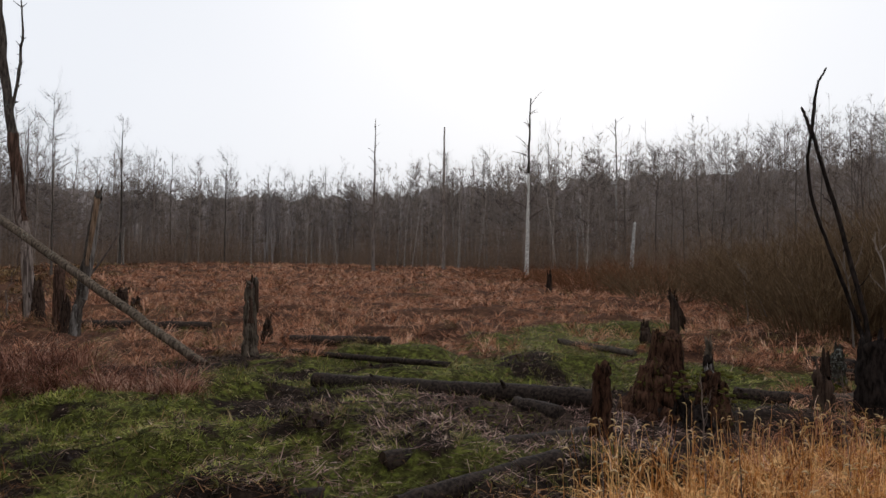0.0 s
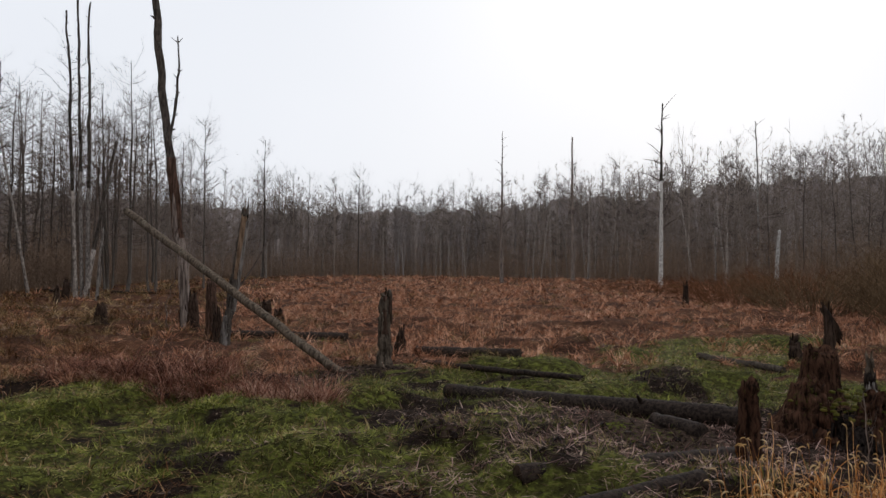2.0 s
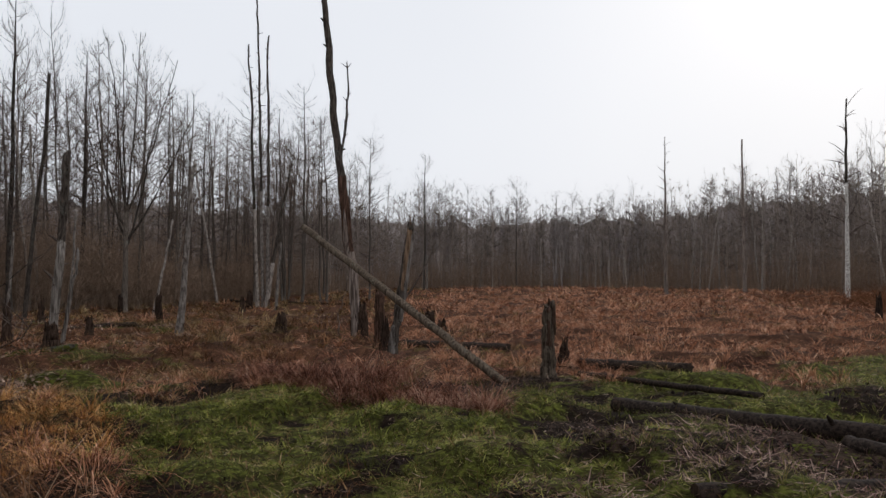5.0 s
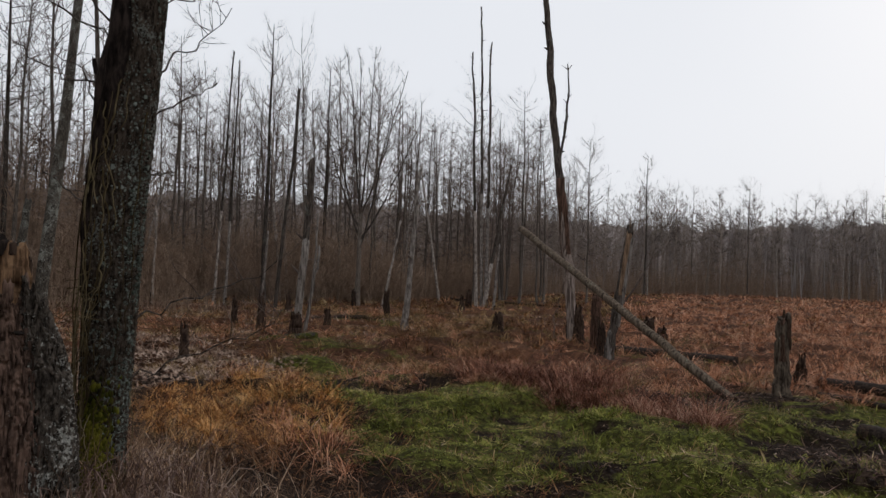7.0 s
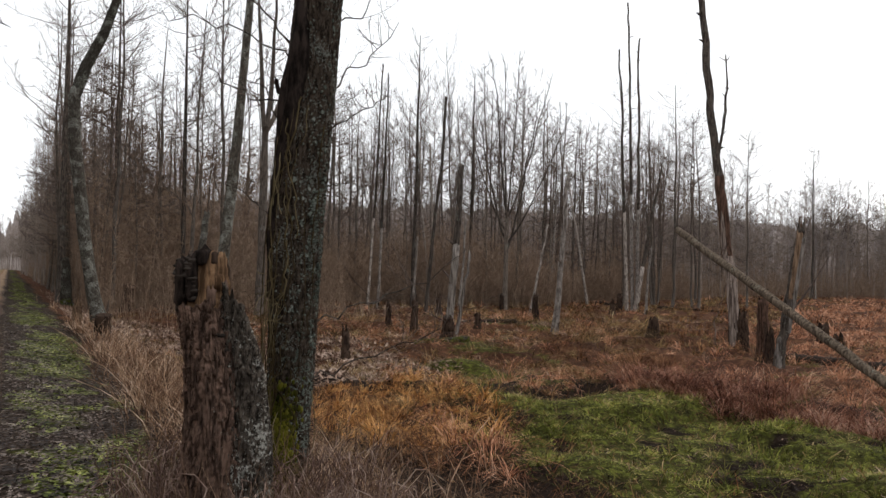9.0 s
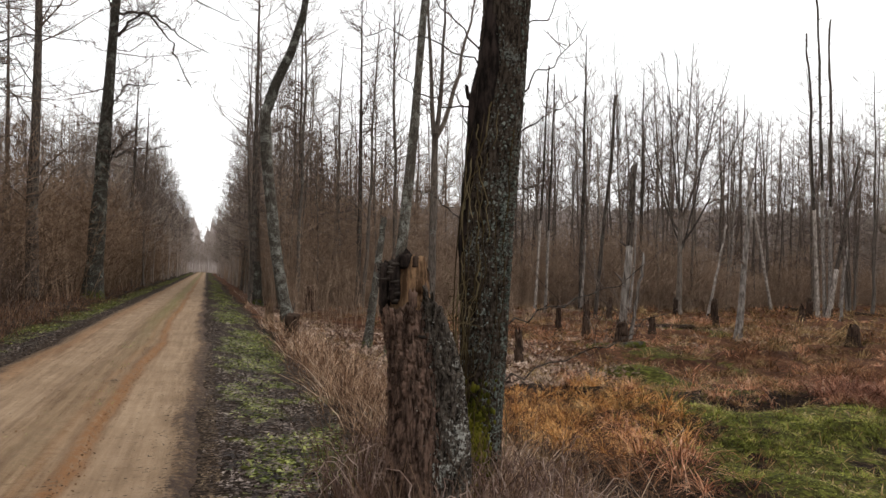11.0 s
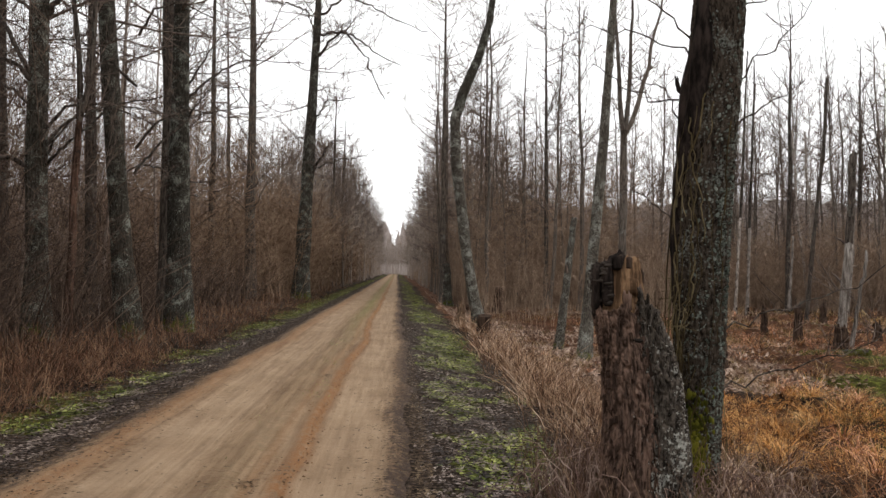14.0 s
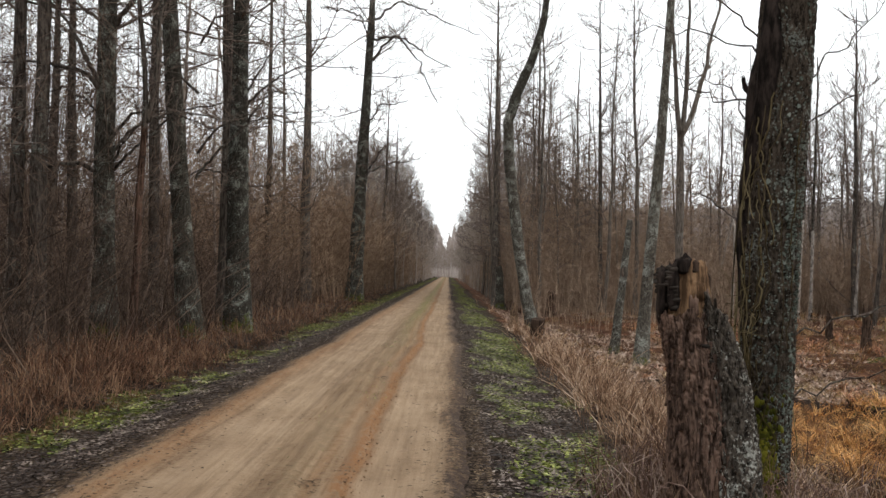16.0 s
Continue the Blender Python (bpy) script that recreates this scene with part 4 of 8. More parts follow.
def undergrowth():
    """Brown saplings and brush between the trunks."""
    sh = Shape()
    xy = polar_tries(34000, -28, 88, -3, 32)
    xy = xy[xy[:, 1] > 5.0]
    n = len(xy)
    h = rng.uniform(0.8, 3.6, n) * (0.5 + 0.9 * vnoise(xy[:, 0] * 0.12, xy[:, 1] * 0.12, 31))
    P, R = sticks(on_ground(xy), h, rng.uniform(0.05, 0.8, n), rng.uniform(0.010, 0.020, n), 2)
    sh.slivers(P[:, 0], P[:, 1], R[:, 0] * 1.3)
    xy = polar_tries(12000, -28, 88, 2, 40)
    xy = xy[xy[:, 1] > 5.0]
    n = len(xy)
    h = rng.uniform(2.5, 8.0, n) * (0.6 + 0.6 * vnoise(xy[:, 0] * 0.12, xy[:, 1] * 0.12, 35))
    P, R = sticks(on_ground(xy), h, rng.uniform(0.02, 0.15, n), rng.uniform(0.016, 0.032, n), 3)
    sh.slivers(P[:, 0], P[:, 2], R[:, 0])
    for j in range(12):
        f = rng.uniform(0.15, 0.98, (n, 1))
        T0 = P[:, 0] + (P[:, 2] - P[:, 0]) * f
        T1 = T0 + unit(rng.random(n) * 6.28, rng.uniform(0.0, 1.2, n)) * (h * rng.uniform(0.12, 0.34, n))[:, None]
        sh.slivers(T0, T1, np.full(n, 0.022))
    far_side, sh = sh, Shape()
    n = 7000
    x = -np.abs(rng.gamma(1.5, 24, n)) + 6
    xy = np.stack([x, -rng.uniform(5.4, 19, n) - 0.01 * np.abs(x)], -1)
    h = rng.uniform(0.8, 4.2, n) * (0.5 + 0.9 * vnoise(xy[:, 0] * 0.2, xy[:, 1] * 0.2, 32))
    P, R = sticks(on_ground(xy), h * rng.uniform(0.3, 1.0, n), rng.uniform(0.2, 1.5, n), rng.uniform(0.005, 0.010, n) * (1 + np.abs(x) / 45), 3)
    sh.tubes(P, R, 3)
    for j in range(10):
        T0 = P[:, 0] + (P[:, 2] - P[:, 0]) * rng.uniform(0.2, 0.9, (n, 1))
        T1 = T0 + unit(rng.random(n) * 6.28, rng.uniform(0.1, 1.2, n)) * (h * rng.uniform(0.15, 0.4, n))[:, None]
        sh.slivers(T0, T1, R[:, 1] * 1.0)
    n = 8000
    x = -np.abs(rng.gamma(1.7, 26, n)) + 4
    xy = np.stack([x, -rng.uniform(7.0, 32, n)], -1)
    xy[:, 1] = np.where(x < -45, -rng.uniform(5.2, 22, n), xy[:, 1])
    h = np.minimum(np.where(np.degrees(np.arctan2(-xy[:, 1], -x)) > 15, rng.uniform(2.5, 11.5, n), rng.uniform(1.8, 7.5, n)) * (0.5 + 0.8 * vnoise(xy[:, 0] * 0.12, xy[:, 1] * 0.12, 37)), 0.8 * lane_height(xy[:, 0], xy[:, 1]))
    P, R = sticks(on_ground(xy), h, rng.uniform(0.05, 0.55, n), rng.uniform(0.008, 0.020, n), 3)
    # brush beyond 27 m takes the paler, warmer of the two brown tints
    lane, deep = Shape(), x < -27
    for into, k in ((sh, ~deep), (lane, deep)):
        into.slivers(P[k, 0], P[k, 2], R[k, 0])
    for j in range(15):
        T0 = P[:, 0] + (P[:, 2] - P[:, 0]) * rng.uniform(0.15, 0.97, (n, 1))
        T1 = T0 + unit(rng.random(n) * 6.28, rng.uniform(0.1, 1.1, n)) * (h * rng.uniform(0.12, 0.32, n))[:, None]
        w = 0.010 + 0.008 * np.clip(-x / 40, 0, 2)
        for into, k in ((sh, ~deep), (lane, deep)):
            into.slivers(T0[k], T1[k], w[k])
    n = 3000
    x = -30 - rng.gamma(1.8, 24, n)
    xy = np.stack([x, -4.9 - rng.gamma(1.5, 1.8, n)], -1)
    h = np.minimum(rng.uniform(1.5, 7.0, n), 0.75 * lane_height(xy[:, 0], xy[:, 1]))
    P, R = sticks(on_ground(xy), h, rng.uniform(0.05, 0.4, n), rng.uniform(0.012, 0.026, n), 3)
    lane.slivers(P[:, 0], P[:, 2], R[:, 0])
    for j in range(14):
        T0 = P[:, 0] + (P[:, 2] - P[:, 0]) * rng.uniform(0.1, 0.97, (n, 1))
        T1 = T0 + unit(rng.random(n) * 6.28, rng.uniform(0.0, 1.1, n)) * (h * rng.uniform(0.12, 0.32, n))[:, None]
        lane.slivers(T0, T1, 0.014 + 0.008 * np.clip(-x / 50, 0, 2))
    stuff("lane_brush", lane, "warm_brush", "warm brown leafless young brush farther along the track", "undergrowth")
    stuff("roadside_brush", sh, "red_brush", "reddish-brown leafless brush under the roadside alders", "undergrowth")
    sh = far_side
    # fine brush that hides the feet of the trunks
    xy = np.concatenate([polar_tries(8500, -28, 84, -2.5, 7), polar_tries(4200, 40, 72, -2.5, 9)])
    xy = xy[xy[:, 1] > 6.0]
    n = len(xy)
    h = rng.uniform(1.2, 4.6, n) * (0.35 + 1.0 * vnoise(xy[:, 0] * 0.16, xy[:, 1] * 0.16, 36))
    P, R = sticks(on_ground(xy), h, rng.uniform(0.05, 0.4, n), rng.uniform(0.009, 0.018, n), 3)
    sh.slivers(P[:, 0], P[:, 2], R[:, 0])
    for j in range(12):
        T0 = P[:, 0] + (P[:, 2] - P[:, 0]) * rng.uniform(0.15, 0.95, (n, 1))
        T1 = T0 + unit(rng.random(n) * 6.28, rng.uniform(0.2, 1.2, n)) * (h * rng.uniform(0.15, 0.4, n))[:, None]
        sh.slivers(T0, T1, np.full(n, 0.017))
    n = 7000
    x = -rng.uniform(24, 170, n)
    xy = np.stack([x, rng.uniform(3.2, 16, n)], -1)
    h = rng.uniform(0.8, 5.0, n) * (0.4 + 0.9 * vnoise(xy[:, 0] * 0.2, xy[:, 1] * 0.2, 33)) * sstep(-x, 22, 40)
    sh.tubes(*sticks(on_ground(xy), h, rng.uniform(0.05, 0.35, n), rng.uniform(0.008, 0.018, n), 3), 3)
    n = 2200
    x = -28 - rng.gamma(1.6, 24, n)
    xy = np.stack([x, rng.uniform(3.6, 15, n)], -1)
    h = rng.uniform(2.5, 11, n) * sstep(-x, 24, 44)
    P, R = sticks(on_ground(xy), h, rng.uniform(0.03, 0.25, n), rng.uniform(0.012, 0.028, n), 3)
    sh.slivers(P[:, 0], P[:, 2], R[:, 0])
    for j in range(16):
        T0 = P[:, 0] + (P[:, 2] - P[:, 0]) * rng.uniform(0.15, 0.98, (n, 1))
        T1 = T0 + unit(rng.random(n) * 6.28, rng.uniform(0.0, 1.1, n)) * (h * rng.uniform(0.1, 0.3, n))[:, None]
        sh.slivers(T0, T1, 0.012 + 0.008 * np.clip(-x / 50, 0, 2))
    stuff("undergrowth", sh, "brush", "brown leafless brush and saplings under the trees", "undergrowth")


undergrowth()


# ---- trees along the track ----
ROADSIDE = [  # x, y, height, radius, lean x, lean y, bark
    (-14.6, -8.75, 19, 0.14, 0.2, -0.3, "alder_bark"), (-14.7, -8.3, 20, 0.16, 0.1, -0.2, "alder_bark"), (-15.0, -7.05, 20, 0.22, 0.3, -0.6, "mossy_bark"),
    (-22.1, -8.95, 20, 0.18, 0.1, -0.2, "alder_bark"), (-16.7, -5.85, 20, 0.24, 0.6, -1.7, "mossy_bark"), (-19.4, -5.95, 21, 0.20, 0.1, -0.4, "alder_bark"),
    (-18.5, -5.3, 21, 0.28, 0.1, -0.2, "mossy_bark"), (-36.2, -9.0, 20, 0.17, 0.1, -0.3, "alder_bark"), (-33.9, -6.65, 20, 0.25, 0.1, -0.4, "alder_bark"),
    (-38.5, -4.95, 20, 0.42, -0.1, 0.75, "mossy_bark"), (-21.4, -11.0, 19, 0.15, 0.3, -0.5, "alder_bark"), (-21.2, -11.6, 19, 0.14, 0.0, 0.0, "alder_bark"),
    (-45.2, -10.1, 19, 0.15, 0.1, -0.5, "alder_bark"), (-52.0, -6.4, 19, 0.2, 0.2, 0.6, "alder_bark"), (-66.0, -6.0, 18, 0.2, 0.0, 0.5, "alder_bark"), (-80.0, -6.4, 18, 0.22, 0, 0.6, "alder_bark")]
def limbs(ob, paths, r0, twig_len=0.9, sprays=9, at=0.0, twig_thick=1.0):
    """Crooked limbs of a roadside tree: each a run of (away over the track, up) from its stem, with fine sprays."""
    for pts in paths:
        pts = np.array(pts, float)
        k = np.linspace(0, len(pts) - 1, 22)
        Q = np.stack([0.3 * np.sin(k * 1.3), at + np.interp(k, range(len(pts)), pts[:, 0]), np.interp(k, range(len(pts)), pts[:, 1])], -1)
        Q[1:] += rng.normal(0, 0.05 if r0 > 0.07 else 0.014, (21, 3))
        limb = part("limb", Shape().tubes(Q, np.linspace(r0, r0 * 0.25, 22), 6), "alder_bark", ob)
        sh = crown(Q, r0 * 0.6, twig_len * 5, 0.15, sprays * 2, 0.22, (-0.6, 0.7), 6, 3, twig_thick)
        tagged(part("spray", sh, "twig", limb), kind="stuff")


OVERHANG = [[(0.2, 12.9), (0.9, 13.7), (1.5, 14.2), (2.1, 13.6), (2.7, 12.9), (3.2, 11.6), (3.7, 10.6)], [(0.1, 14.1), (1.4, 14.2), (2.4, 13.7), (3.2, 13.2), (4.6, 12.6)],
            [(0.1, 14.6), (0.7, 15.4), (1.6, 16.1), (2.7, 15.8), (3.9, 15.2), (6.0, 14.3)], [(0.0, 14.1), (-0.5, 15.2), (-1.4, 15.6), (-2.4, 15.8)],
            [(-0.3, 8.6), (0.2, 9.6), (0.6, 10.4), (2.2, 10.9)], [(-0.5, 6.1), (0.3, 7.0), (1.4, 7.4), (2.8, 7.7)], [(0.0, 6.9), (0.5, 7.6), (1.0, 8.4)]]
for x, y, H, r, lx, ly, bark in ROADSIDE:
    mossy = bark == "mossy_bark"
    tree = make_tree("alder", "tall bare alder beside the track, %s" % ("lichen and moss on its trunk" if mossy else "dark grey bark"), H, r, (x, y, float(height(x, y)) - 0.08), bark, (lx, ly), 14,
              group="roadside alders", wob=0.02 if x == -38.5 else 0.07, start=0.3 if x > -30 else 0.4, nb=36 if x > -30 else 24, spread=0.2, el=(-0.3, 0.6), twigs=6, sub=3, top=0.5, thick=1.2 if x > -30 else 1.7)
    if (x, y) == (-38.5, -4.95):
        limbs(tree, OVERHANG, 0.075, 1.1, 9, 0.5, 1.9)
    if (x, y) == (-15.0, -7.05):
        limbs(tree, [[(0, 5.1), (-0.3, 5.6), (-0.75, 6.4), (-1.4, 7.1), (-2.2, 7.7)], [(0, 5.0), (-0.35, 5.5), (-1.2, 5.75), (-2.0, 5.9), (-3.0, 5.9)], [(0, 3.4), (-0.5, 3.7), (-1.3, 3.6), (-2.2, 3.9)], [(0, 6.6), (0.6, 7.2), (1.3, 7.5), (2.0, 8.1)]], 0.06, 0.6, 9)
    if (x, y) in ((-33.9, -6.65), (-16.7, -5.85), (-15.0, -7.05), (-18.5, -5.3)):
        limbs(tree, [[(0, h), (d * 0.5, h + 0.5), (d * 1.2, h + 0.8 + e), (d * 2.2, h + 0.6 + 2 * e)] for h, d, e in zip(rng.uniform(3.5, 10, 6), rng.choice([-1, 1], 6) * rng.uniform(0.5, 1.3, 6), rng.uniform(-0.4, 0.7, 6))], 0.035, 0.5, 6)

# a slim forked tree among the roadside alders
x, y = -14.7, -6.35
ob = thing("forked_sapling_tree", (x, y, float(height(x, y)) - 0.1), "slim dark forked tree with many crooked branches", "tree", "roadside alders")
P0 = trunk_line(4.6, (0.0, 0.12), 0.03)
part("trunk", trunk_shape(P0, 0.085, 10, tip=0.75), "red_wood", ob, "reddish lower stem")
for dy, hh in ((-0.25, 7.0), (0.75, 6.6)):
    s = np.linspace(0, 1, 14)
    Q = P0[-1] - (0, 0, 0.1) + np.stack([0.1 * np.sin(s * 5), dy * s ** 0.8 + 0.06 * np.sin(s * 11), hh * s], -1)
    limb = part("limb", Shape().tubes(Q, 0.06 - 0.045 * s, 7), "alder_bark", ob)
    tagged(part("spray", crown(Q, 0.05, 6.5, 0.05, 30, 0.22, (-0.1, 0.8), 7, 2, 0.7), "twig", limb), kind="stuff")
tagged(part("low_spray", crown(P0, 0.05, 4.6, 0.2, 12, 0.3, (-0.2, 0.8), 6, 2, 0.6), "twig", ob), kind="stuff")

left_spots = scatter(np.stack([-np.abs(rng.gamma(1.7, 22, 900)) + 8, -rng.uniform(7.2, 26, 900)], -1), lambda x, y: not (-26 < x < -12 and y > -9.5), 2.7, taken)
for x, y in left_spots[:110]:
    k = int(rng.integers(0, 9))
    s = rng.uniform(0.8, 1.15)
    stand(x, y, k, s, 0.03)
lane_spots = scatter(np.stack([-32 - rng.gamma(2.0, 28, 900), -rng.uniform(5.4, 14, 900)], -1), lambda x, y: True, 1.9, taken)
for x, y in lane_spots[:72]:
    s = rng.uniform(0.85, 1.2)
    stand(x, y, int(rng.integers(0, 9)), s, 0.035)
for b in rng.uniform(43, 57, 7):
    d = float(edge_at(b)) + rng.uniform(-3, 12)
    stand(-d * math.sin(math.radians(b)), d * math.cos(math.radians(b)), int(rng.integers(0, 7)), rng.uniform(0.8, 1.12), 0.03)
for b in rng.uniform(35, 46, 15):
    d = rng.uniform(50, 68)
    stand(-d * math.sin(math.radians(b)), d * math.cos(math.radians(b)), int(rng.integers(0, 9)), rng.uniform(0.72, 0.98), 0.03)
deep_spots = scatter(polar_tries(1500, 47, 68, 3, 34), lambda x, y: y > 12, 1.9, taken)
for x, y in deep_spots[:14]:
    stand(x, y, int(rng.integers(0, 9)), rng.uniform(0.8, 1.08), 0.025)
for i in range(8):
    stand(-rng.uniform(40, 76), rng.uniform(2.9, 6.0), int(rng.integers(0, 4)), rng.uniform(0.98, 1.16), 0.03)
for y0, y1, count in ((2.5, 4.4, 30), (-5.9, -4.5, 30)):
    for i in range(count):
        stand(-rng.uniform(58, 240), rng.uniform(y0, y1), int(rng.integers(0, 9)), rng.uniform(0.75, 1.02), 0.03)
right_spots = scatter(np.stack([-34 - rng.gamma(1.5, 28, 700), rng.uniform(3.9, 10, 700)], -1), lambda x, y: True, 2.6, taken)
for x, y in right_spots[:46]:
    k = int(rng.integers(0, 9))
    s = rng.uniform(0.8, 1.05)
    stand(x, y, k, s, 0.03)
plant()


# ---- dead wood in the marsh ----
def rough_column(P, R, sides=16, lump=0.12, freq=3.0, jag=0.25, seed=0, ridge=0.0, flat=1.0, sunk=True):
    """A worn trunk along points P with radii R: lumpy skin, flared foot, jagged broken top."""
    P, R = np.asarray(P, float), np.asarray(R, float)
    K = len(P)
    a = np.arange(sides) * 2 * np.pi / sides
    jags = rng.uniform(-1, 0.6, sides) * jag
    jags = 0.6 * jags + 0.4 * np.roll(jags, 1)
    rows = []
    T = np.gradient(P, axis=0)
    T /= np.linalg.norm(T, axis=1, keepdims=True)
    ox, oy = rng.uniform(0, 50, 2)
    for k in range(K):
        t = T[k]
        u = np.cross(t, (0, 1, 0.01))
        u /= np.linalg.norm(u)
        v = np.cross(t, u) * flat
        h = np.linalg.norm(P[k] - P[0])
        n1 = vnoise(np.cos(a) * 1.3 + ox, np.sin(a) * 1.3 + h * freq * 0.35 + oy, seed) - 0.5
        n2 = vnoise(np.cos(a) * 4 + ox, np.sin(a) * 4 + h * freq + oy, seed + 1) - 0.5
        n3 = vnoise(a * sides / 6.3 * 0.4 + ox, h * freq * 0.16 + oy, seed + 2) - 0.5
        r = R[k] * (1 + lump * (1.6 * n1 + n2) + ridge * n3)
        rows.append(P[k] + u * (np.cos(a) * r)[:, None] + v * (np.sin(a) * r)[:, None])
    rows = np.array(rows)
    rows[-1] += T[-1] * jags[:, None]
    if K > 2:
        rows[-2] += T[-1] * (jags * 0.35)[:, None]
    low = rows[-1].copy()
    mid = low.mean(0)
    low = mid + (low - mid) * (0.72 if sunk else 0.9) - T[-1] * (jag * 0.35 + 0.02) * (1 if sunk else -0.15)
    rows = np.concatenate([rows, low[None]])
    return Shape().rings(rows)


def foot(P, R, flare=0.35, length=0.18):
    R = np.array(R, float)
    d = np.linalg.norm(P - P[0], axis=1)
    return R * (1 + flare * np.exp(-d / length))


def line(a, b, K, sag=0.0, wob=0.0):
    a, b = np.asarray(a, float), np.asarray(b, float)
    s = np.linspace(0, 1, K)[:, None]
    P = a + (b - a) * s
    P[:, 2] -= sag * np.sin(np.pi * s[:, 0])
    P[1:-1] += rng.normal(0, wob, (K - 2, 3)) if wob else 0
    return P


def stump(name, x, y, top, r, material, label, r_top=None, dx=0.0, dy=0.0, jag=0.25, splinters=2, sides=16, category="stump", group="", lump=0.16, rows=14, splinter_mat=None):
    z0 = float(height(x, y)) - 0.08
    ob = thing(name, (x, y, z0), label, category, group)
    h = top - z0
    P = line((0, 0, 0), (dx, dy, h), rows, 0, 0.012)
    R = np.linspace(r, r_top or r * 0.75, rows)
    part("body", rough_column(P, foot(P, R), sides, lump, 3.0, jag, int(rng.integers(1000)), 0.16), material, ob)
    for i in range(splinters):
        a = rng.random() * 6.28
        q = np.array([dx, dy, h]) + np.array([math.cos(a), math.sin(a), 0]) * (r_top or r * 0.75) * 0.7
        L = jag * rng.uniform(0.25, 0.7)
        SP = line(q - (0, 0, 0.25 * h), q + (rng.normal(0, 0.1) * L, rng.normal(0, 0.1) * L, L), 5)
        part("splinter", Shape().tubes(SP, (r_top or r * 0.75) * 0.34 * np.array([1.0, 1.0, 0.9, 0.7, 0.3]), 6, True), splinter_mat or material, ob)
    return ob


def log(name, a, b, r, material, label, r2=None, stubs=2, lump=0.03, rest=True, rows=18, group="fallen logs"):
    a, b = np.array(a, float), np.array(b, float)
    if rest:
        up = 0.25 if "sunk" in label else 0.72
        a[2], b[2] = float(height(a[0], a[1])) + r * up, float(height(b[0], b[1])) + (r2 or r) * up
    ob = thing(name, a, label, "log", group)
    P = line((0, 0, 0), b - a, rows, 0.0, 0.008)
    R = np.linspace(r, r2 or r * 0.85, rows)
    part("trunk", rough_column(P, R, 18, lump * 0.7, 1.3, r * 0.5, int(rng.integers(1000)), 0.035, 1.0, False), material, ob)
    part("broken_end", rough_column(P[1::-1], R[1::-1] * 0.97, 14, lump, 2.0, r * 0.5, int(rng.integers(1000)), 0.1, 1.0, False), "rotten_wood", ob)
    for i in range(stubs):
        k = int(rng.integers(2, rows - 2))
        d = unit(rng.random() * 6.28, rng.uniform(0.2, 1.0))
        q = P[k]
        part("branch_stub", Shape().tubes(line(q, q + d * (r * 2.2), 4), r * np.array([0.35, 0.3, 0.26, 0.1]), 6, True), material, ob)
    return ob


# the leaning dead alder with a second stem, and what stands round its foot
def dead_alder():
    x, y = -14.08, 19.15
    z = float(height(x, y)) - 0.1
    ob = thing("dead_alder", (x, y, z), "leaning dead alder trunk, bark peeling off reddish wood", "dead tree")
    s = np.linspace(0, 1, 34)
    P = np.stack([-1.08 * s + 0.025 * np.sin(s * 9), -0.88 * s + 0.02 * np.sin(s * 9), 13.6 * s], -1)
    P[1:] += rng.normal(0, 0.02, (33, 3))
    R = 0.165 - 0.075 * s
    k = 11
    part("lower_trunk", rough_column(P[:k + 1], foot(P[:k + 1], R[:k + 1], 0.4, 0.3), 16, 0.1, 2.0, 0.05, 5, 0.1), "dead_wood", ob, "bare grey dead wood")
    part("middle_trunk", rough_column(P[k - 4:k + 3] * [1, 1, 1], R[k - 4:k + 3] * 1.03, 16, 0.16, 2.0, 0.05, 6, 0.14), "red_wood", ob, "raw reddish wood under torn bark")
    part("upper_trunk", rough_column(P[k:], R[k:] * 0.9, 14, 0.22, 3.0, 0.2, 7, 0.2), "alder_bark", ob, "dark bark")
    part("flared_foot", rough_column(P[:4] * [1, 1, 0.75], R[:4] * [1.6, 1.3, 1.16, 1.05], 16, 0.3, 3.0, 0.2, 9, 0.4), "rotten_wood", ob, "dark rotten bark at the foot")
    part("drooping_branch", Shape().tubes(line((-0.15, -0.1, 2.2), (-0.45, -0.3, 0.1), 14, 0.0, 0.05) + np.stack([-0.3 * np.sin(np.linspace(0, 3.1, 14)), np.zeros(14), np.zeros(14)], -1), np.linspace(0.016, 0.02, 14), 6), "twig", ob)
    q = P[14]
    s2 = np.linspace(0, 1, 16)
    Q = q + np.stack([0.16 * s2 + 0.1 * np.sin(s2 * 3), 0.13 * s2 + 0.08 * np.sin(s2 * 3), 3.35 * s2], -1) + rng.normal(0, 0.02, (16, 3)) * s2[:, None]
    stem = part("second_stem", rough_column(Q, 0.052 - 0.034 * s2, 8, 0.3, 5.0, 0.1, 8, 0.2), "alder_bark", ob)
    for i in range(14):
        j = int(rng.integers(4, 15))
        d = unit(rng.random() * 6.28, rng.uniform(0.1, 0.9))
        part("twig_stub", Shape().tubes(line(Q[j], Q[j] + d * rng.uniform(0.08, 0.3), 3), [0.018, 0.013, 0.006], 4), "twig", stem)
    for i in range(9):
        j = int(rng.integers(14, 33))
        d = unit(rng.random() * 6.28, rng.uniform(0.1, 0.8))
        part("branch_stub", Shape().tubes(line(P[j], P[j] + d * rng.uniform(0.15, 0.32), 3), [0.05, 0.04, 0.02], 5), "alder_bark", ob)


dead_alder()
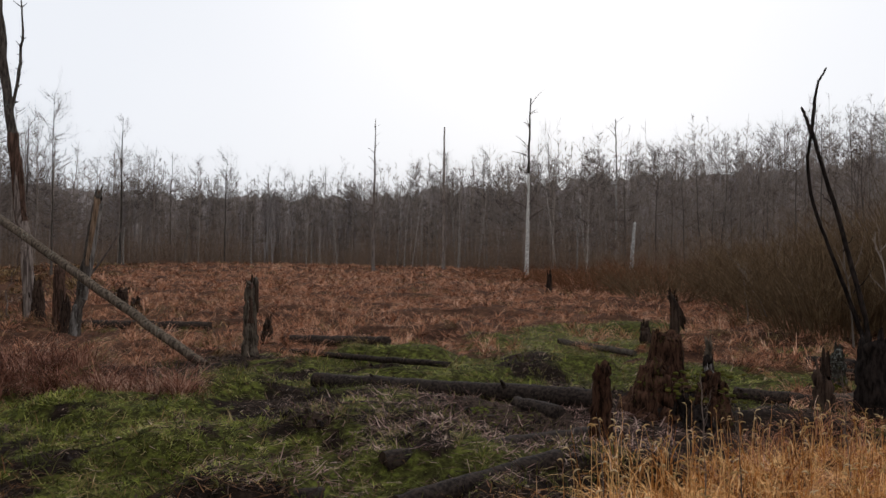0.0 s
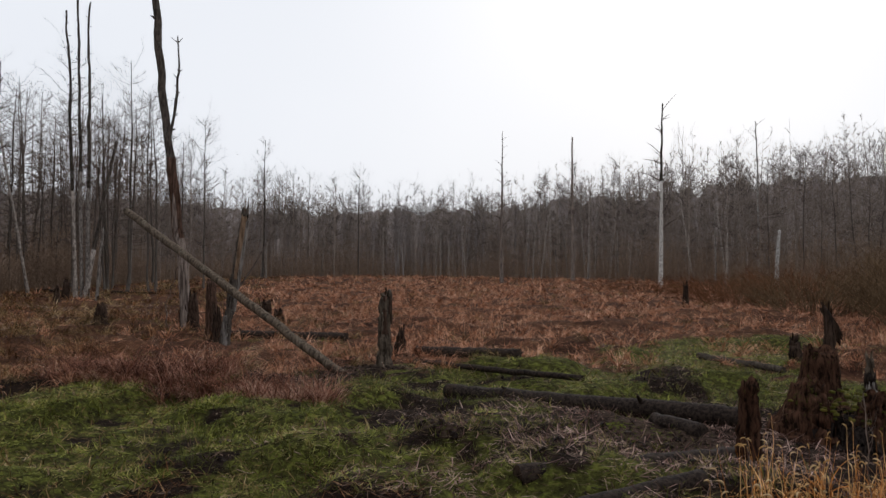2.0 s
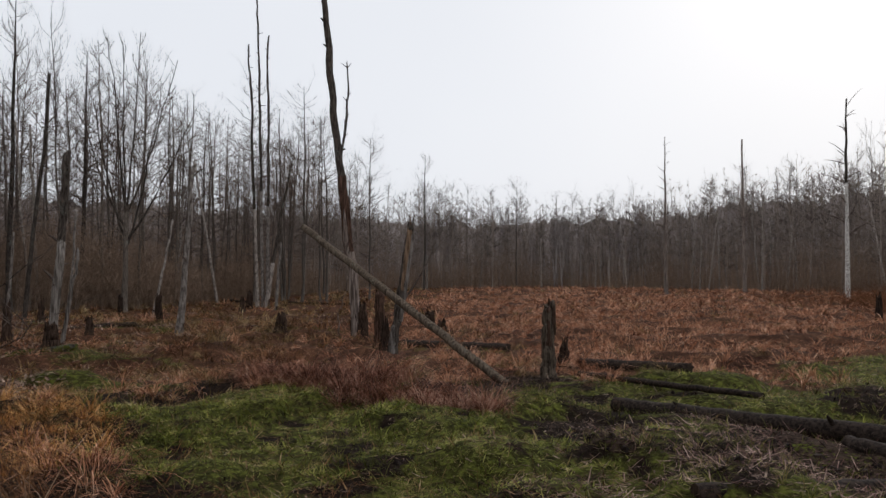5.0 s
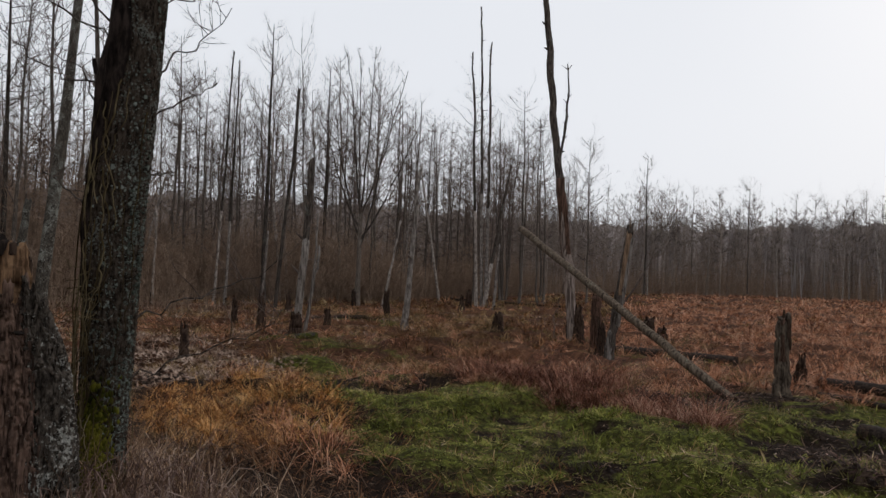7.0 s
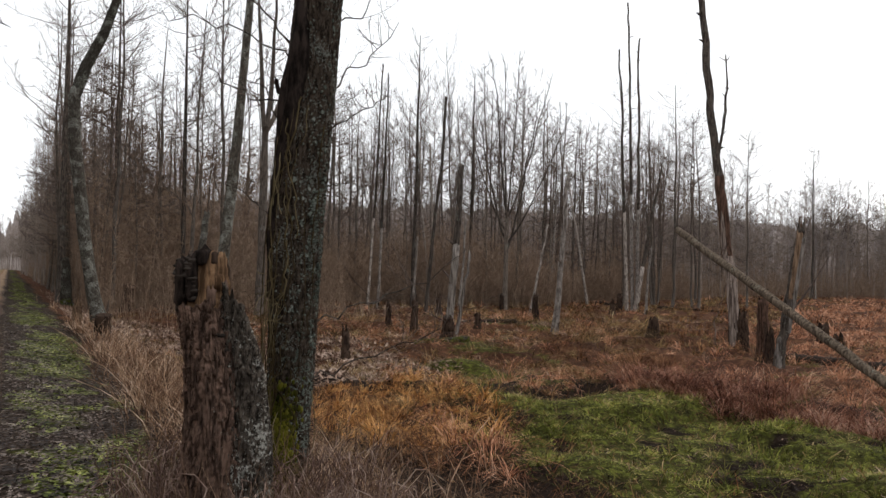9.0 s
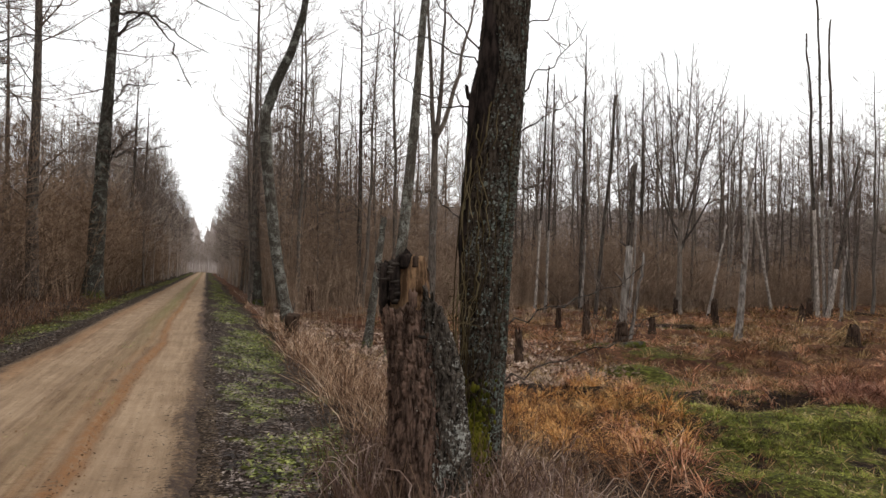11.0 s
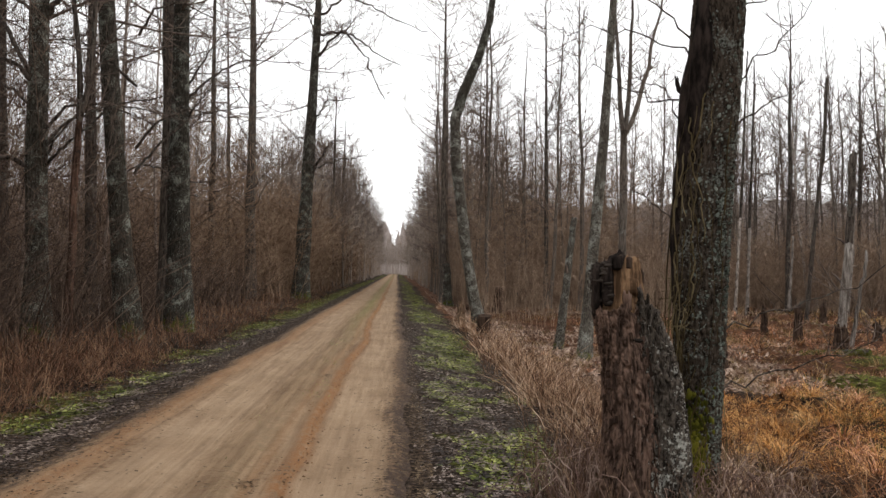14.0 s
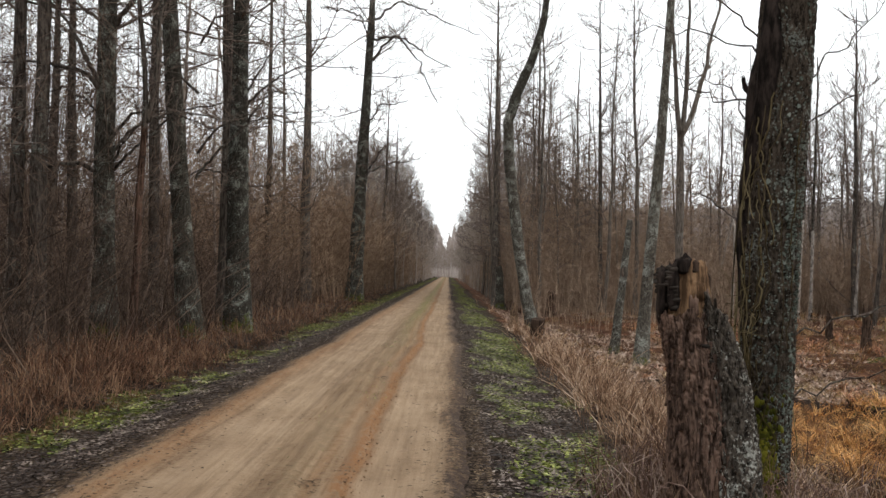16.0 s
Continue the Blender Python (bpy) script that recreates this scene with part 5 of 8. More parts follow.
# the grey trunk that leans across
lean = log("leaning_log", (-5.6, 12.55, -0.42), (-14.35, 16.85, 3.0), 0.085, "post_bark", "long weathered grey trunk leaning across a dead tree", 0.10, 4, 0.05, False, 30, "")
log("back_log", (-12.2, 18.4, 0), (-8.2, 17.95, 0), 0.14, "wet_log", "dark fallen trunk lying in the sedge")
s1 = stump("snag", -10.72, 16.2, 3.02, 0.125, "alder_bark", "upright dead trunk, snapped off, pale yellowish split wood", 0.075, 0.42, 0.28, 0.22, 3, 14, "dead tree", rows=20, splinter_mat="fresh_wood")
part("bare_side", rough_column(line((0.25, 0.10, 1.75), (0.43, 0.22, 3.35), 12), np.linspace(0.06, 0.068, 12), 12, 0.2, 3, 0.1, 3, 0.2), "fresh_wood", s1, "pale yellow bare wood")
part("weathered_side", rough_column(line((0.2, 0.11, 0.95), (0.47, 0.28, 3.2), 16), np.linspace(0.06, 0.06, 16), 12, 0.2, 3, 0.1, 5, 0.2), "pale_wood", s1, "pale grey weathered wood")
part("dark_cap", Shape().tubes(line((0.42, 0.28, 3.28), (0.45, 0.29, 3.42), 3), [0.06, 0.065, 0.03], 8, True), "charred", s1)
Q = line((0.1, 0.12, 1.3), (0.95, 0.5, 2.75), 7, 0.12)
part("side_branch", Shape().tubes(Q, np.linspace(0.035, 0.012, 7), 5), "twig", s1)
stump("dead_post", -12.12, 17.6, 1.12, 0.155, "red_wood", "short reddish dead trunk beside a leaning alder", 0.13, 0.0, 0.0, 0.12, 1, rows=12)
stump("dead_post", -10.55, 16.0, 0.25, 0.07, "pale_wood", "thin pale stake among dead trunks", 0.06, 0, 0, 0.1, 0, 8)
stump("dead_post", -13.4, 18.5, 0.55, 0.2, "rotten_wood", "dark rotten root stump at a dead tree", 0.12, 0, 0, 0.35, 3)
stump("dead_post", -11.5, 17.0, 0.35, 0.18, "rotten_wood", "dark rotten root stump at a dead tree", 0.1, 0, 0, 0.3, 3)
stump("tree_stump", -13.85, 23.1, 0.22, 0.17, "rotten_wood", "short dark stump among red sedge", 0.15, group="marsh stumps", jag=0.12)
stump("tree_stump", -12.28, 21.3, 0.02, 0.2, "rotten_wood", "short dark stump among red sedge", 0.12, group="marsh stumps", jag=0.2)
# the lichened post with its neighbour
p = stump("rotten_post", -5.3, 13.7, 1.08, 0.15, "post_bark", "rotten upright trunk, bark half gone, split top", 0.11, 0.02, 0.0, 0.14, 1, 18, "stump", rows=20, lump=0.22, splinter_mat="rotten_wood")
part("bare_wood", rough_column(line((0.05, -0.075, 0.7), (0.05, -0.07, 1.42), 8), np.linspace(0.062, 0.05, 8), 10, 0.25, 3, 0.1, 4), "red_wood", p, "bare orange-brown wood")
part("hanging_bark", Shape().tubes(line((0.12, -0.03, 1.45), (0.17, -0.04, 0.9), 6, 0.0, 0.012), [0.035, 0.05, 0.05, 0.04, 0.03, 0.015], 5), "rotten_wood", p)
stump("tree_stump", -5.75, 15.7, 0.05, 0.14, "rotten_wood", "small jagged dark stump by a rotten post", 0.08, group="marsh stumps", jag=0.25, splinters=3)
# fallen logs in front
log("fallen_log", (-3.35, 11.75, 0), (0.95, 10.3, 0), 0.125, "wet_log", "long dark wet log lying across trampled mud", 0.14, 2, rows=26)
log("fallen_log", (-5.4, 15.8, 0), (-2.9, 14.95, 0), 0.115, "wet_log", "dark log lying in short green grass", 0.11, 1)
log("fallen_log", (-5.0, 14.6, 0), (-1.3, 12.5, 0), 0.06, "wet_log", "thin dark pole lying in the grass", 0.05, 2)
log("fallen_log", (0.5, 17.7, 0), (2.0, 15.9, 0), 0.075, "log_grey", "thin grey log lying in green grass", 0.07, 0)
log("fallen_log", (-1.2, 7.3, 0), (0.75, 8.95, 0), 0.10, "wet_log", "black wet log half sunk in dead reeds", 0.11, 1)
log("fallen_log", (-0.9, 6.45, 0), (0.4, 7.45, 0), 0.095, "wet_log", "black wet log half sunk in dead reeds", 0.10, 1)
log("fallen_log", (-3.0, 5.85, 0), (-1.6, 6.75, 0), 0.095, "wet_log", "black sunken log overgrown with grass", 0.09, 0)
log("fallen_log", (-0.12, 10.05, 0), (0.45, 9.6, 0), 0.10, "wet_log", "short broken piece of dark log", 0.11, 0, rows=8)
log("fallen_log", (3.0, 12.0, 0), (4.9, 11.25, 0), 0.10, "wet_log", "dark log lying behind golden grass", 0.11, 1)
log("fallen_log", (2.1, 9.9, 0), (3.3, 10.55, 0), 0.07, "wet_log", "dark log lying behind golden grass", 0.065, 1)
log("fallen_log", (4.3, 11.9, 0), (7.2, 10.6, 0), 0.11, "log_grey", "grey-brown log lying behind golden grass", 0.12, 1)
log("fallen_log", (5.2, 15.6, 0), (8.2, 12.9, 0), 0.11, "wet_log", "dark log under the willow bushes", 0.11, 1)
log("fallen_log", (5.4, 14.4, 0), (8.4, 12.0, 0), 0.10, "wet_log", "dark log under the willow bushes", 0.10, 1)
log("fallen_log", (-25.3, 16.0, 0), (-22.6, 17.3, 0), 0.12, "wet_log", "dark log lying among brown sedge", 0.11, 1)
log("fallen_log", (-46.0, 42.0, 0), (-38.0, 37.5, 0.4), 0.14, "wet_log", "fallen trunk at the edge of the wood", 0.10, 2)
log("fallen_log", (-36.0, 39.5, 0), (-30.5, 40.5, 0), 0.09, "wet_log", "fallen trunk at the edge of the wood", 0.07, 2)
log("fallen_log", (-17.9, 10.3, 0), (-16.5, 11.2, 0), 0.10, "mossy_bark", "short log covered in green moss", 0.10, 0, rows=8)
# stumps of the near marsh
stump("mossy_stump", 0.86, 8.5, 0.46, 0.115, "root_wood", "narrow rotten stump of dark orange-brown wood", 0.085, 0.0, 0.0, 0.07, 0, rows=14, splinter_mat="rotten_wood")


def root_stump():
    """The broad torn stump: a ring of ragged rotten slabs round a hollow."""
    x, y = 1.95, 10.05
    ob = thing("torn_stump", (x, y, float(height(x, y)) - 0.08), "broad torn rotten stump, reddish inside and moss on top", "stump")
    # the low black slabs in the middle darken the hollow between the walls
    slabs = [(-0.40, 0.0, 0.72, 0.16, "root_wood"), (-0.33, 0.14, 0.62, 0.17, "root_wood"), (-0.2, -0.12, 0.42, 0.14, "root_wood"), (0.05, 0.05, 0.3, 0.22, "charred"), (0.27, -0.05, 0.55, 0.17, "root_wood"),
             (0.32, 0.14, 0.62, 0.12, "root_wood"), (-0.05, 0.24, 0.4, 0.16, "charred"), (0.08, -0.2, 0.24, 0.16, "charred"), (0.28, 0.2, 1.15, 0.06, "charred"), (0.40, 0.02, 0.7, 0.05, "pale_wood"), (-0.3, 0.12, 0.74, 0.1, "root_wood")]
    for dx, dy, h, r, mat in slabs:
        h, r = min(h, 0.78) * 1.12, r * 1.2
        P = line((dx * 1.3, dy * 1.3, 0), (dx * 1.05 + rng.normal(0, 0.06), dy * 1.15, h), 18, 0, 0.015)
        part("slab", rough_column(P, foot(P, np.linspace(r * 1.15, r * 0.6, 18), 0.4, 0.2), 26, 0.45, 4.0, h * 0.2, int(rng.integers(999)), 0.45), mat, ob)
    cushions = Shape()
    a = np.arange(8) * math.pi / 4
    for i in range(80):
        q = np.array([rng.normal(0.15, 0.25), rng.normal(-0.06, 0.16), rng.uniform(0.35, 0.72)])
        w = rng.uniform(0.012, 0.034)
        cushions.rings([np.stack([q[0] + np.cos(a) * w * f * rng.uniform(0.7, 1.2, 8), q[1] + np.sin(a) * w * f * rng.uniform(0.7, 1.2, 8), np.full(8, q[2] + w * g)], -1) for f, g in ((1.2, -0.7), (1.3, -0.1), (0.9, 0.2), (0.4, 0.3))])
    tagged(part("moss", cushions, "stump_moss", ob, "yellow-green moss cushions"), kind="stuff")
    hair = Shape()
    n = 260
    root = np.stack([rng.normal(0, 0.33, n), rng.normal(-0.05, 0.2, n), rng.uniform(0.1, 0.6, n)], -1)
    hair.slivers(root, root + unit(rng.random(n) * 6.28, rng.uniform(-1.4, 0.6, n)) * rng.uniform(0.06, 0.3, n)[:, None], np.full(n, 0.006))
    tagged(part("root_fibres", hair, "dead_weed", ob, "torn dry root fibres"), kind="stuff")


MAT["stump_moss"] = blade_material("stump_moss", [(0.1, (0.03, 0.03, 0.008)), (0.5, (0.072, 0.066, 0.013)), (0.9, (0.15, 0.12, 0.03))], 0.9)
root_stump()
stump("tree_stump", 2.45, 13.4, 0.8, 0.11, "rotten_wood", "tall splintered dark stump behind a torn stump", 0.07, -0.1, 0.0, 0.5, 4, group="marsh stumps", lump=0.25)
stump("tree_stump", 2.05, 12.2, 0.42, 0.28, "root_wood", "mossy dark stump behind a torn stump", 0.2, 0, 0, 0.12, 1, group="marsh stumps", lump=0.25)
stump("tree_stump", 2.75, 12.4, 0.3, 0.07, "post_bark", "pale lichen-covered stick stump", 0.05, -0.04, 0, 0.2, 2, group="marsh stumps")
stump("tree_stump", 2.37, 17.1, 0.05, 0.15, "rotten_wood", "small dark pointed stump in green grass", 0.08, -0.05, 0, 0.25, 2, group="marsh stumps")
stump("tree_stump", 0.17, 35.0, 0.75, 0.16, "rotten_wood", "dark stump in front of willow bushes", 0.10, 0, 0, 0.3, 2, group="marsh stumps")
stump("tree_stump", 4.4, 10.75, 0.58, 0.2, "charred", "black stump behind golden grass", 0.14, 0.0, 0, 0.2, 3, group="marsh stumps", lump=0.25)
stump("tree_stump", 4.6, 12.5, 0.22, 0.14, "mossy_bark", "mossy stump behind golden grass", 0.08, 0.03, 0, 0.2, 2, group="marsh stumps")
stump("tree_stump", 3.75, 10.6, 0.25, 0.15, "rotten_wood", "dark rotten stump behind golden grass", 0.09, 0.0, 0, 0.3, 3, group="marsh stumps")
stump("tree_stump", 6.0, 12.6, 0.35, 0.16, "rotten_wood", "dark rotten stump behind golden grass", 0.09, 0.0, 0, 0.3, 3, group="marsh stumps")
for x, y, top, r in ((-16.5, 18.2, 0.28, 0.2), (-24.95, 20.0, 0.75, 0.16), (-30.1, 30.0, 0.65, 0.22), (-19.4, 11.1, 0.88, 0.13), (-23.35, 18.85, 0.63, 0.13), (-18.46, 11.7, 0.33, 0.19),
                     (-24.0, 12.5, 0.5, 0.12), (-28.0, 17.0, 0.6, 0.14), (-33.0, 24.0, 0.5, 0.15), (-27.5, 27.0, 0.4, 0.15), (-21.5, 14.8, 0.25, 0.14), (-14.9, 6.9, 0.35, 0.1)):
    stump("tree_stump", x, y, top, r, "rotten_wood", "dark broken stump standing in brown sedge", r * 0.7, rng.normal(0, 0.04), 0, 0.2, 2, group="marsh stumps")


# snapped poles and pale dead birches
def dead_pole(x, y, top, r, material, label, dx=0.0, dy=0.0, r_top=0.05, stubs=10, upper="", name="dead_birch", stub_len=0.5):
    z0 = float(height(x, y)) - 0.1
    ob = thing(name, (x, y, z0), label, "dead tree", "standing dead poles")
    h = top - z0
    K = max(14, int(h * 2))
    P = line((0, 0, 0), (dx, dy, h), K)
    w = rng.normal(0, 0.03, (K, 2)).cumsum(0)
    P[:, :2] += (w - w[0]) * np.linspace(0, 1, K)[:, None]
    R = np.linspace(r, r_top, K)
    cut = int(K * (0.62 if material == "birch_bark" else 0.58 if h < 8 else 0.4)) if upper else K
    part("trunk", rough_column(P[:cut], foot(P, R, 0.4, 0.4)[:cut], 10, 0.12, 1.5, 0.15, int(rng.integers(999)), 0.1), material, ob)
    if material in ("peeled_birch", "pale_wood", "birch_bark") and math.hypot(x, y) < 50:
        Fp = P[0] + (P[-1] - P[0]) * (np.linspace(0, 0.6, 8) / h)[:, None]
        part("dark_foot", rough_column(Fp, r * np.array([1.6, 1.3, 1.15, 1.1, 1.07, 1.06, 1.05, 1.04]), 12, 0.2, 4.0, 0.35, int(rng.integers(999)), 0.3), "rotten_wood", ob, "dark rotten bark at the foot")
    if upper:
        part("upper_trunk", rough_column(P[cut - 1:], R[cut - 1:], 10, 0.35, 3.0, 0.15, int(rng.integers(999)), 0.2), upper, ob, "dark knobbly bark")
    for i in range(stubs):
        s = rng.uniform(0.3, 0.98)
        q = along(P, np.array([s]))[0]
        d = unit(rng.random() * 6.28, rng.uniform(0.2, 0.9))
        L = stub_len * rng.uniform(0.3, 1.3)
        part("branch", Shape().tubes(line(q, q + d * L, 4, -0.06 * L), 0.45 * (r + (r_top - r) * s) * np.array([1, 0.8, 0.6, 0.25]), 4), "twig", ob)
    return ob


dead_pole(-19.6, 12.4, 5.05, 0.12, "pale_wood", "snapped dead pole, pale below and dark above", 0.32, 0.25, 0.10, 5, "alder_bark")
for x, y, top, dx, dy in ((-37.9, 18.1, 13.6, 0.5, 0.4), (-37.6, 18.6, 13.0, 0.5, 0.3)):
    dead_pole(x, y, top, 0.085, "peeled_birch", "tall knobbly dead pole at the wood's edge", dx, dy, 0.035, 46, "alder_bark", stub_len=0.5)
dead_pole(-19.45, 12.6, 2.3, 0.06, "pale_wood", "short split pale stem leaning beside a snapped pole", 0.2, 0.32, 0.04, 0)
for x, y, top, dx, dy in ((-31.0, 24.4, 4.4, 0.5, 0.7), (-33.5, 21.5, 4.8, 0.2, 0.25), (-36.0, 20.0, 3.6, 0.1, 0.1), (-36.5, 14.2, 4.6, 0.1, 0.0), (-29.5, 31.5, 3.4, 0.1, 0.1)):
    dead_pole(x, y, top, 0.075, "peeled_birch", "thin pale peeled birch stem before the wood", dx, dy, 0.05, 2)
dead_pole(-29.6, 17.2, 9.9, 0.085, "alder_bark", "leaning dark dead pole with one thin top branch", 0.7, 0.5, 0.07, 5, stub_len=0.9)
dead_pole(-19.1, 16.3, 5.2, 0.115, "peeled_birch", "pale grey dead birch trunk with its top gone", 0.3, 0.35, 0.06, 4)
for dx, dy, x, y, top, r in ((-0.5, -0.5, -33.2, 33.75, 16.2, 0.11), (-0.35, -0.35, -31.85, 32.85, 18.5, 0.11), (0.1, 0.1, -31.65, 33.0, 16.2, 0.12), (0.9, 0.9, -31.5, 32.7, 8.4, 0.14)):
    dead_pole(x, y, top, r, "peeled_birch", "tall thin dead birch, pale below and bare of twigs", dx, dy, 0.05, 34, "alder_bark", stub_len=0.3)
dead_pole(6.65, 62.0, 4.3, 0.19, "birch_bark", "pale snapped birch trunk behind willow bushes", 0.25, 0, 0.11, 0)
dead_pole(-2.1, 68.4, 15.9, 0.2, "birch_bark", "tall dead birch with a few upper branches", 0.15, 0, 0.06, 18, "alder_bark", stub_len=1.8)
dead_pole(-12.3, 84.5, 16.2, 0.2, "dead_wood", "tall bare dead trunk at the wood's edge", 0, 0, 0.08, 16, stub_len=0.8)
dead_pole(-18.2, 74.6, 15.4, 0.2, "dead_wood", "thin dead trunk with short twigs at the wood's edge", -0.1, 0, 0.03, 30, stub_len=0.9)
dead_pole(7.7, 88.0, 17.4, 0.2, "birch_bark", "thin dead birch at the wood's edge", -0.3, 0, 0.05, 14, stub_len=1.0)
for t in range(28):
    b = math.radians(rng.uniform(-6, 72) if t < 16 else rng.uniform(-4, 26))
    r = float(edge_at(math.degrees(b))) - rng.uniform(-4, 5)
    x, y = -r * math.sin(b), r * math.cos(b)
    dead_pole(x, y, rng.uniform(4, 11), rng.uniform(0.07, 0.12), "peeled_birch", "pale leaning dead birch at the wood's edge", rng.normal(0, 0.7), rng.normal(0, 0.7), 0.06, 4)

# trees of the wood's edge that stand out against the sky
for x, y, H, sp, lab in ((-53.6, 85.2, 18.6, 0.15, "slim bare tree standing apart at the wood's edge"), (-39.6, 22.0, 17.0, 0.15, "slim bare alder against the sky"),
                         (-62.0, 79.0, 17.5, 0.2, "pale bare tree with rising branches at the wood's edge"), (-43.5, 28.5, 16.4, 0.2, "bare alder at the wood's edge")):
    make_tree("alder", lab, H, 0.16, (x, y, float(height(x, y)) - 0.1), "alder_bark", (0.4, 0), 8, group="bare alders of the wood", wob=0.1, start=0.25, nb=40, spread=sp, el=(0.15, 0.6), twigs=6, sub=2, thick=1.4, top=0.3)
# the spreading crown with several leaders
for x, y in ((-35.5, 26.0),):
    ob = thing("spreading_tree", (x, y, float(height(x, y)) - 0.1), "bare tree with several spreading leaders above the marsh", "tree")
    P0 = trunk_line(6.0, (0.1, 0.1), 0.05)
    part("trunk", trunk_shape(P0, 0.15, 10, tip=0.75), "wood_haze_bark", ob)
    for out, Hh in ((-3.3, 7.6), (-2.3, 9.2), (-1.1, 9.8), (-0.3, 10.4), (0.6, 10.0), (1.5, 9.6), (2.7, 8.6), (3.7, 7.4)):
        s = np.linspace(0, 1, 10)
        deep = rng.normal(0, 0.8)
        Q = P0[-1] * [1, 1, rng.uniform(0.6, 0.98)] + np.stack([(0.79 * out - 0.61 * deep) * s ** 0.8, (0.61 * out + 0.79 * deep) * s ** 0.8, Hh * s], -1) + rng.normal(0, 0.08, (10, 3)) * s[:, None]
        limb = part("limb", Shape().tubes(Q, 0.066 - 0.05 * s, 6), "alder_bark", ob)
        tagged(part("spray", fine_crown(Q, Hh, 0.25, 14, 0.15, (0.3, 0.9), 5, 1, 1.5), "twig", limb), kind="stuff")


# ---- by the track: the snapped trunk, the lichened alder and its company ----
def plates(u, v, seed):
    """Cracked bark: 0 in the cracks, 1 on the plates, over a sheet that closes on itself every whole number of u."""
    wrap = max(3, int(round(float(u.max()))))
    ui, vi = np.floor(u).astype(int), np.floor(v).astype(int)
    d1, d2 = np.full(u.shape, 9.0), np.full(u.shape, 9.0)
    for i in (-1, 0, 1):
        for j in (-1, 0, 1):
            cu, cv = ui + i, vi + j
            h = ((cu % wrap) * 374761393 + cv * 668265263 + seed * 974711) & 0x7FFFFFFF
            h = ((h ^ (h >> 13)) * 1274126177) & 0x7FFFFFFF
            du, dv = cu + (h & 255) / 255.0 - u, cv + ((h >> 9) & 255) / 255.0 - v
            d = np.hypot(du, dv)
            d2 = np.minimum(d2, np.maximum(d, d1))
            d1 = np.minimum(d1, d)
    return sstep(d2 - d1, 0.03, 0.42)


def bark_column(P, R, sides=120, rows=200, plate=(0.035, 0.11), depth=0.012, lump=0.08, jag=0.0, seed=1, slope=(0.0, 0.0)):
    """A thick trunk along points P with radii R: broad lumps, cracked plates standing proud, a broken top."""
    P, R = np.asarray(P, float), np.asarray(R, float)
    k = np.linspace(0, len(P) - 1, rows)
    C = np.stack([np.interp(k, range(len(P)), P[:, j]) for j in range(3)], -1)
    r = np.interp(k, range(len(P)), R)[:, None]
    a = np.arange(sides)[None] * 2 * np.pi / sides
    h = C[:, 2:3] + 0 * a
    around = np.floor(2 * np.pi * R.mean() / plate[0])
    u = (a + 0 * h) / (2 * np.pi) * around
    wob = 1.4 * (vnoise(np.cos(a) * 3 + seed, h * 5 + np.sin(a) * 3, seed) - 0.5)
    big = plates(u + wob * 0.5, h / plate[1] + wob, seed)
    fine = plates(u * 2.0 + wob, h / plate[1] * 2.6, seed + 9)
    broad = vnoise(np.cos(a) * 1.2 + seed, np.sin(a) * 1.2 + h * 1.1, seed + 3) + 0.6 * vnoise(np.cos(a) * 2.6 + seed, np.sin(a) * 2.6 + h * 3.2, seed + 4) - 0.8
    skin = r * (1 + lump * broad) + depth * (big - 0.6 + 0.35 * fine * big + 0.3 * (vnoise(u * 3, h * 40, seed + 5) - 0.5))
    ring = np.stack([C[:, :1] + np.cos(a) * skin, C[:, 1:2] + np.sin(a) * skin, h], -1)
    if jag:
        teeth = jag * (0.65 * vnoise(np.cos(a) * 2.2 + seed, np.sin(a) * 2.2, seed + 6) + 0.35 * vnoise(np.cos(a) * 7 + seed, np.sin(a) * 7, seed + 7) - 0.5) + slope[0] * np.cos(a) + slope[1] * np.sin(a)
        ring[..., 2] += sstep(np.linspace(0, 1, rows), 0.55, 1.0)[:, None] * teeth
    mid = ring[-1].mean(0)
    hollow = mid + (ring[-1] - mid) * 0.7 - (0, 0, 0.5 * jag + 0.01)
    return Shape().rings(np.concatenate([ring, hollow[None]]))


def skin_at(P, R, z, a, out=1.0):
    r = np.interp(z, P[:, 2], R) * out
    return np.array([np.interp(z, P[:, 2], P[:, 0]) + math.cos(a) * r, np.interp(z, P[:, 2], P[:, 1]) + math.sin(a) * r, z])


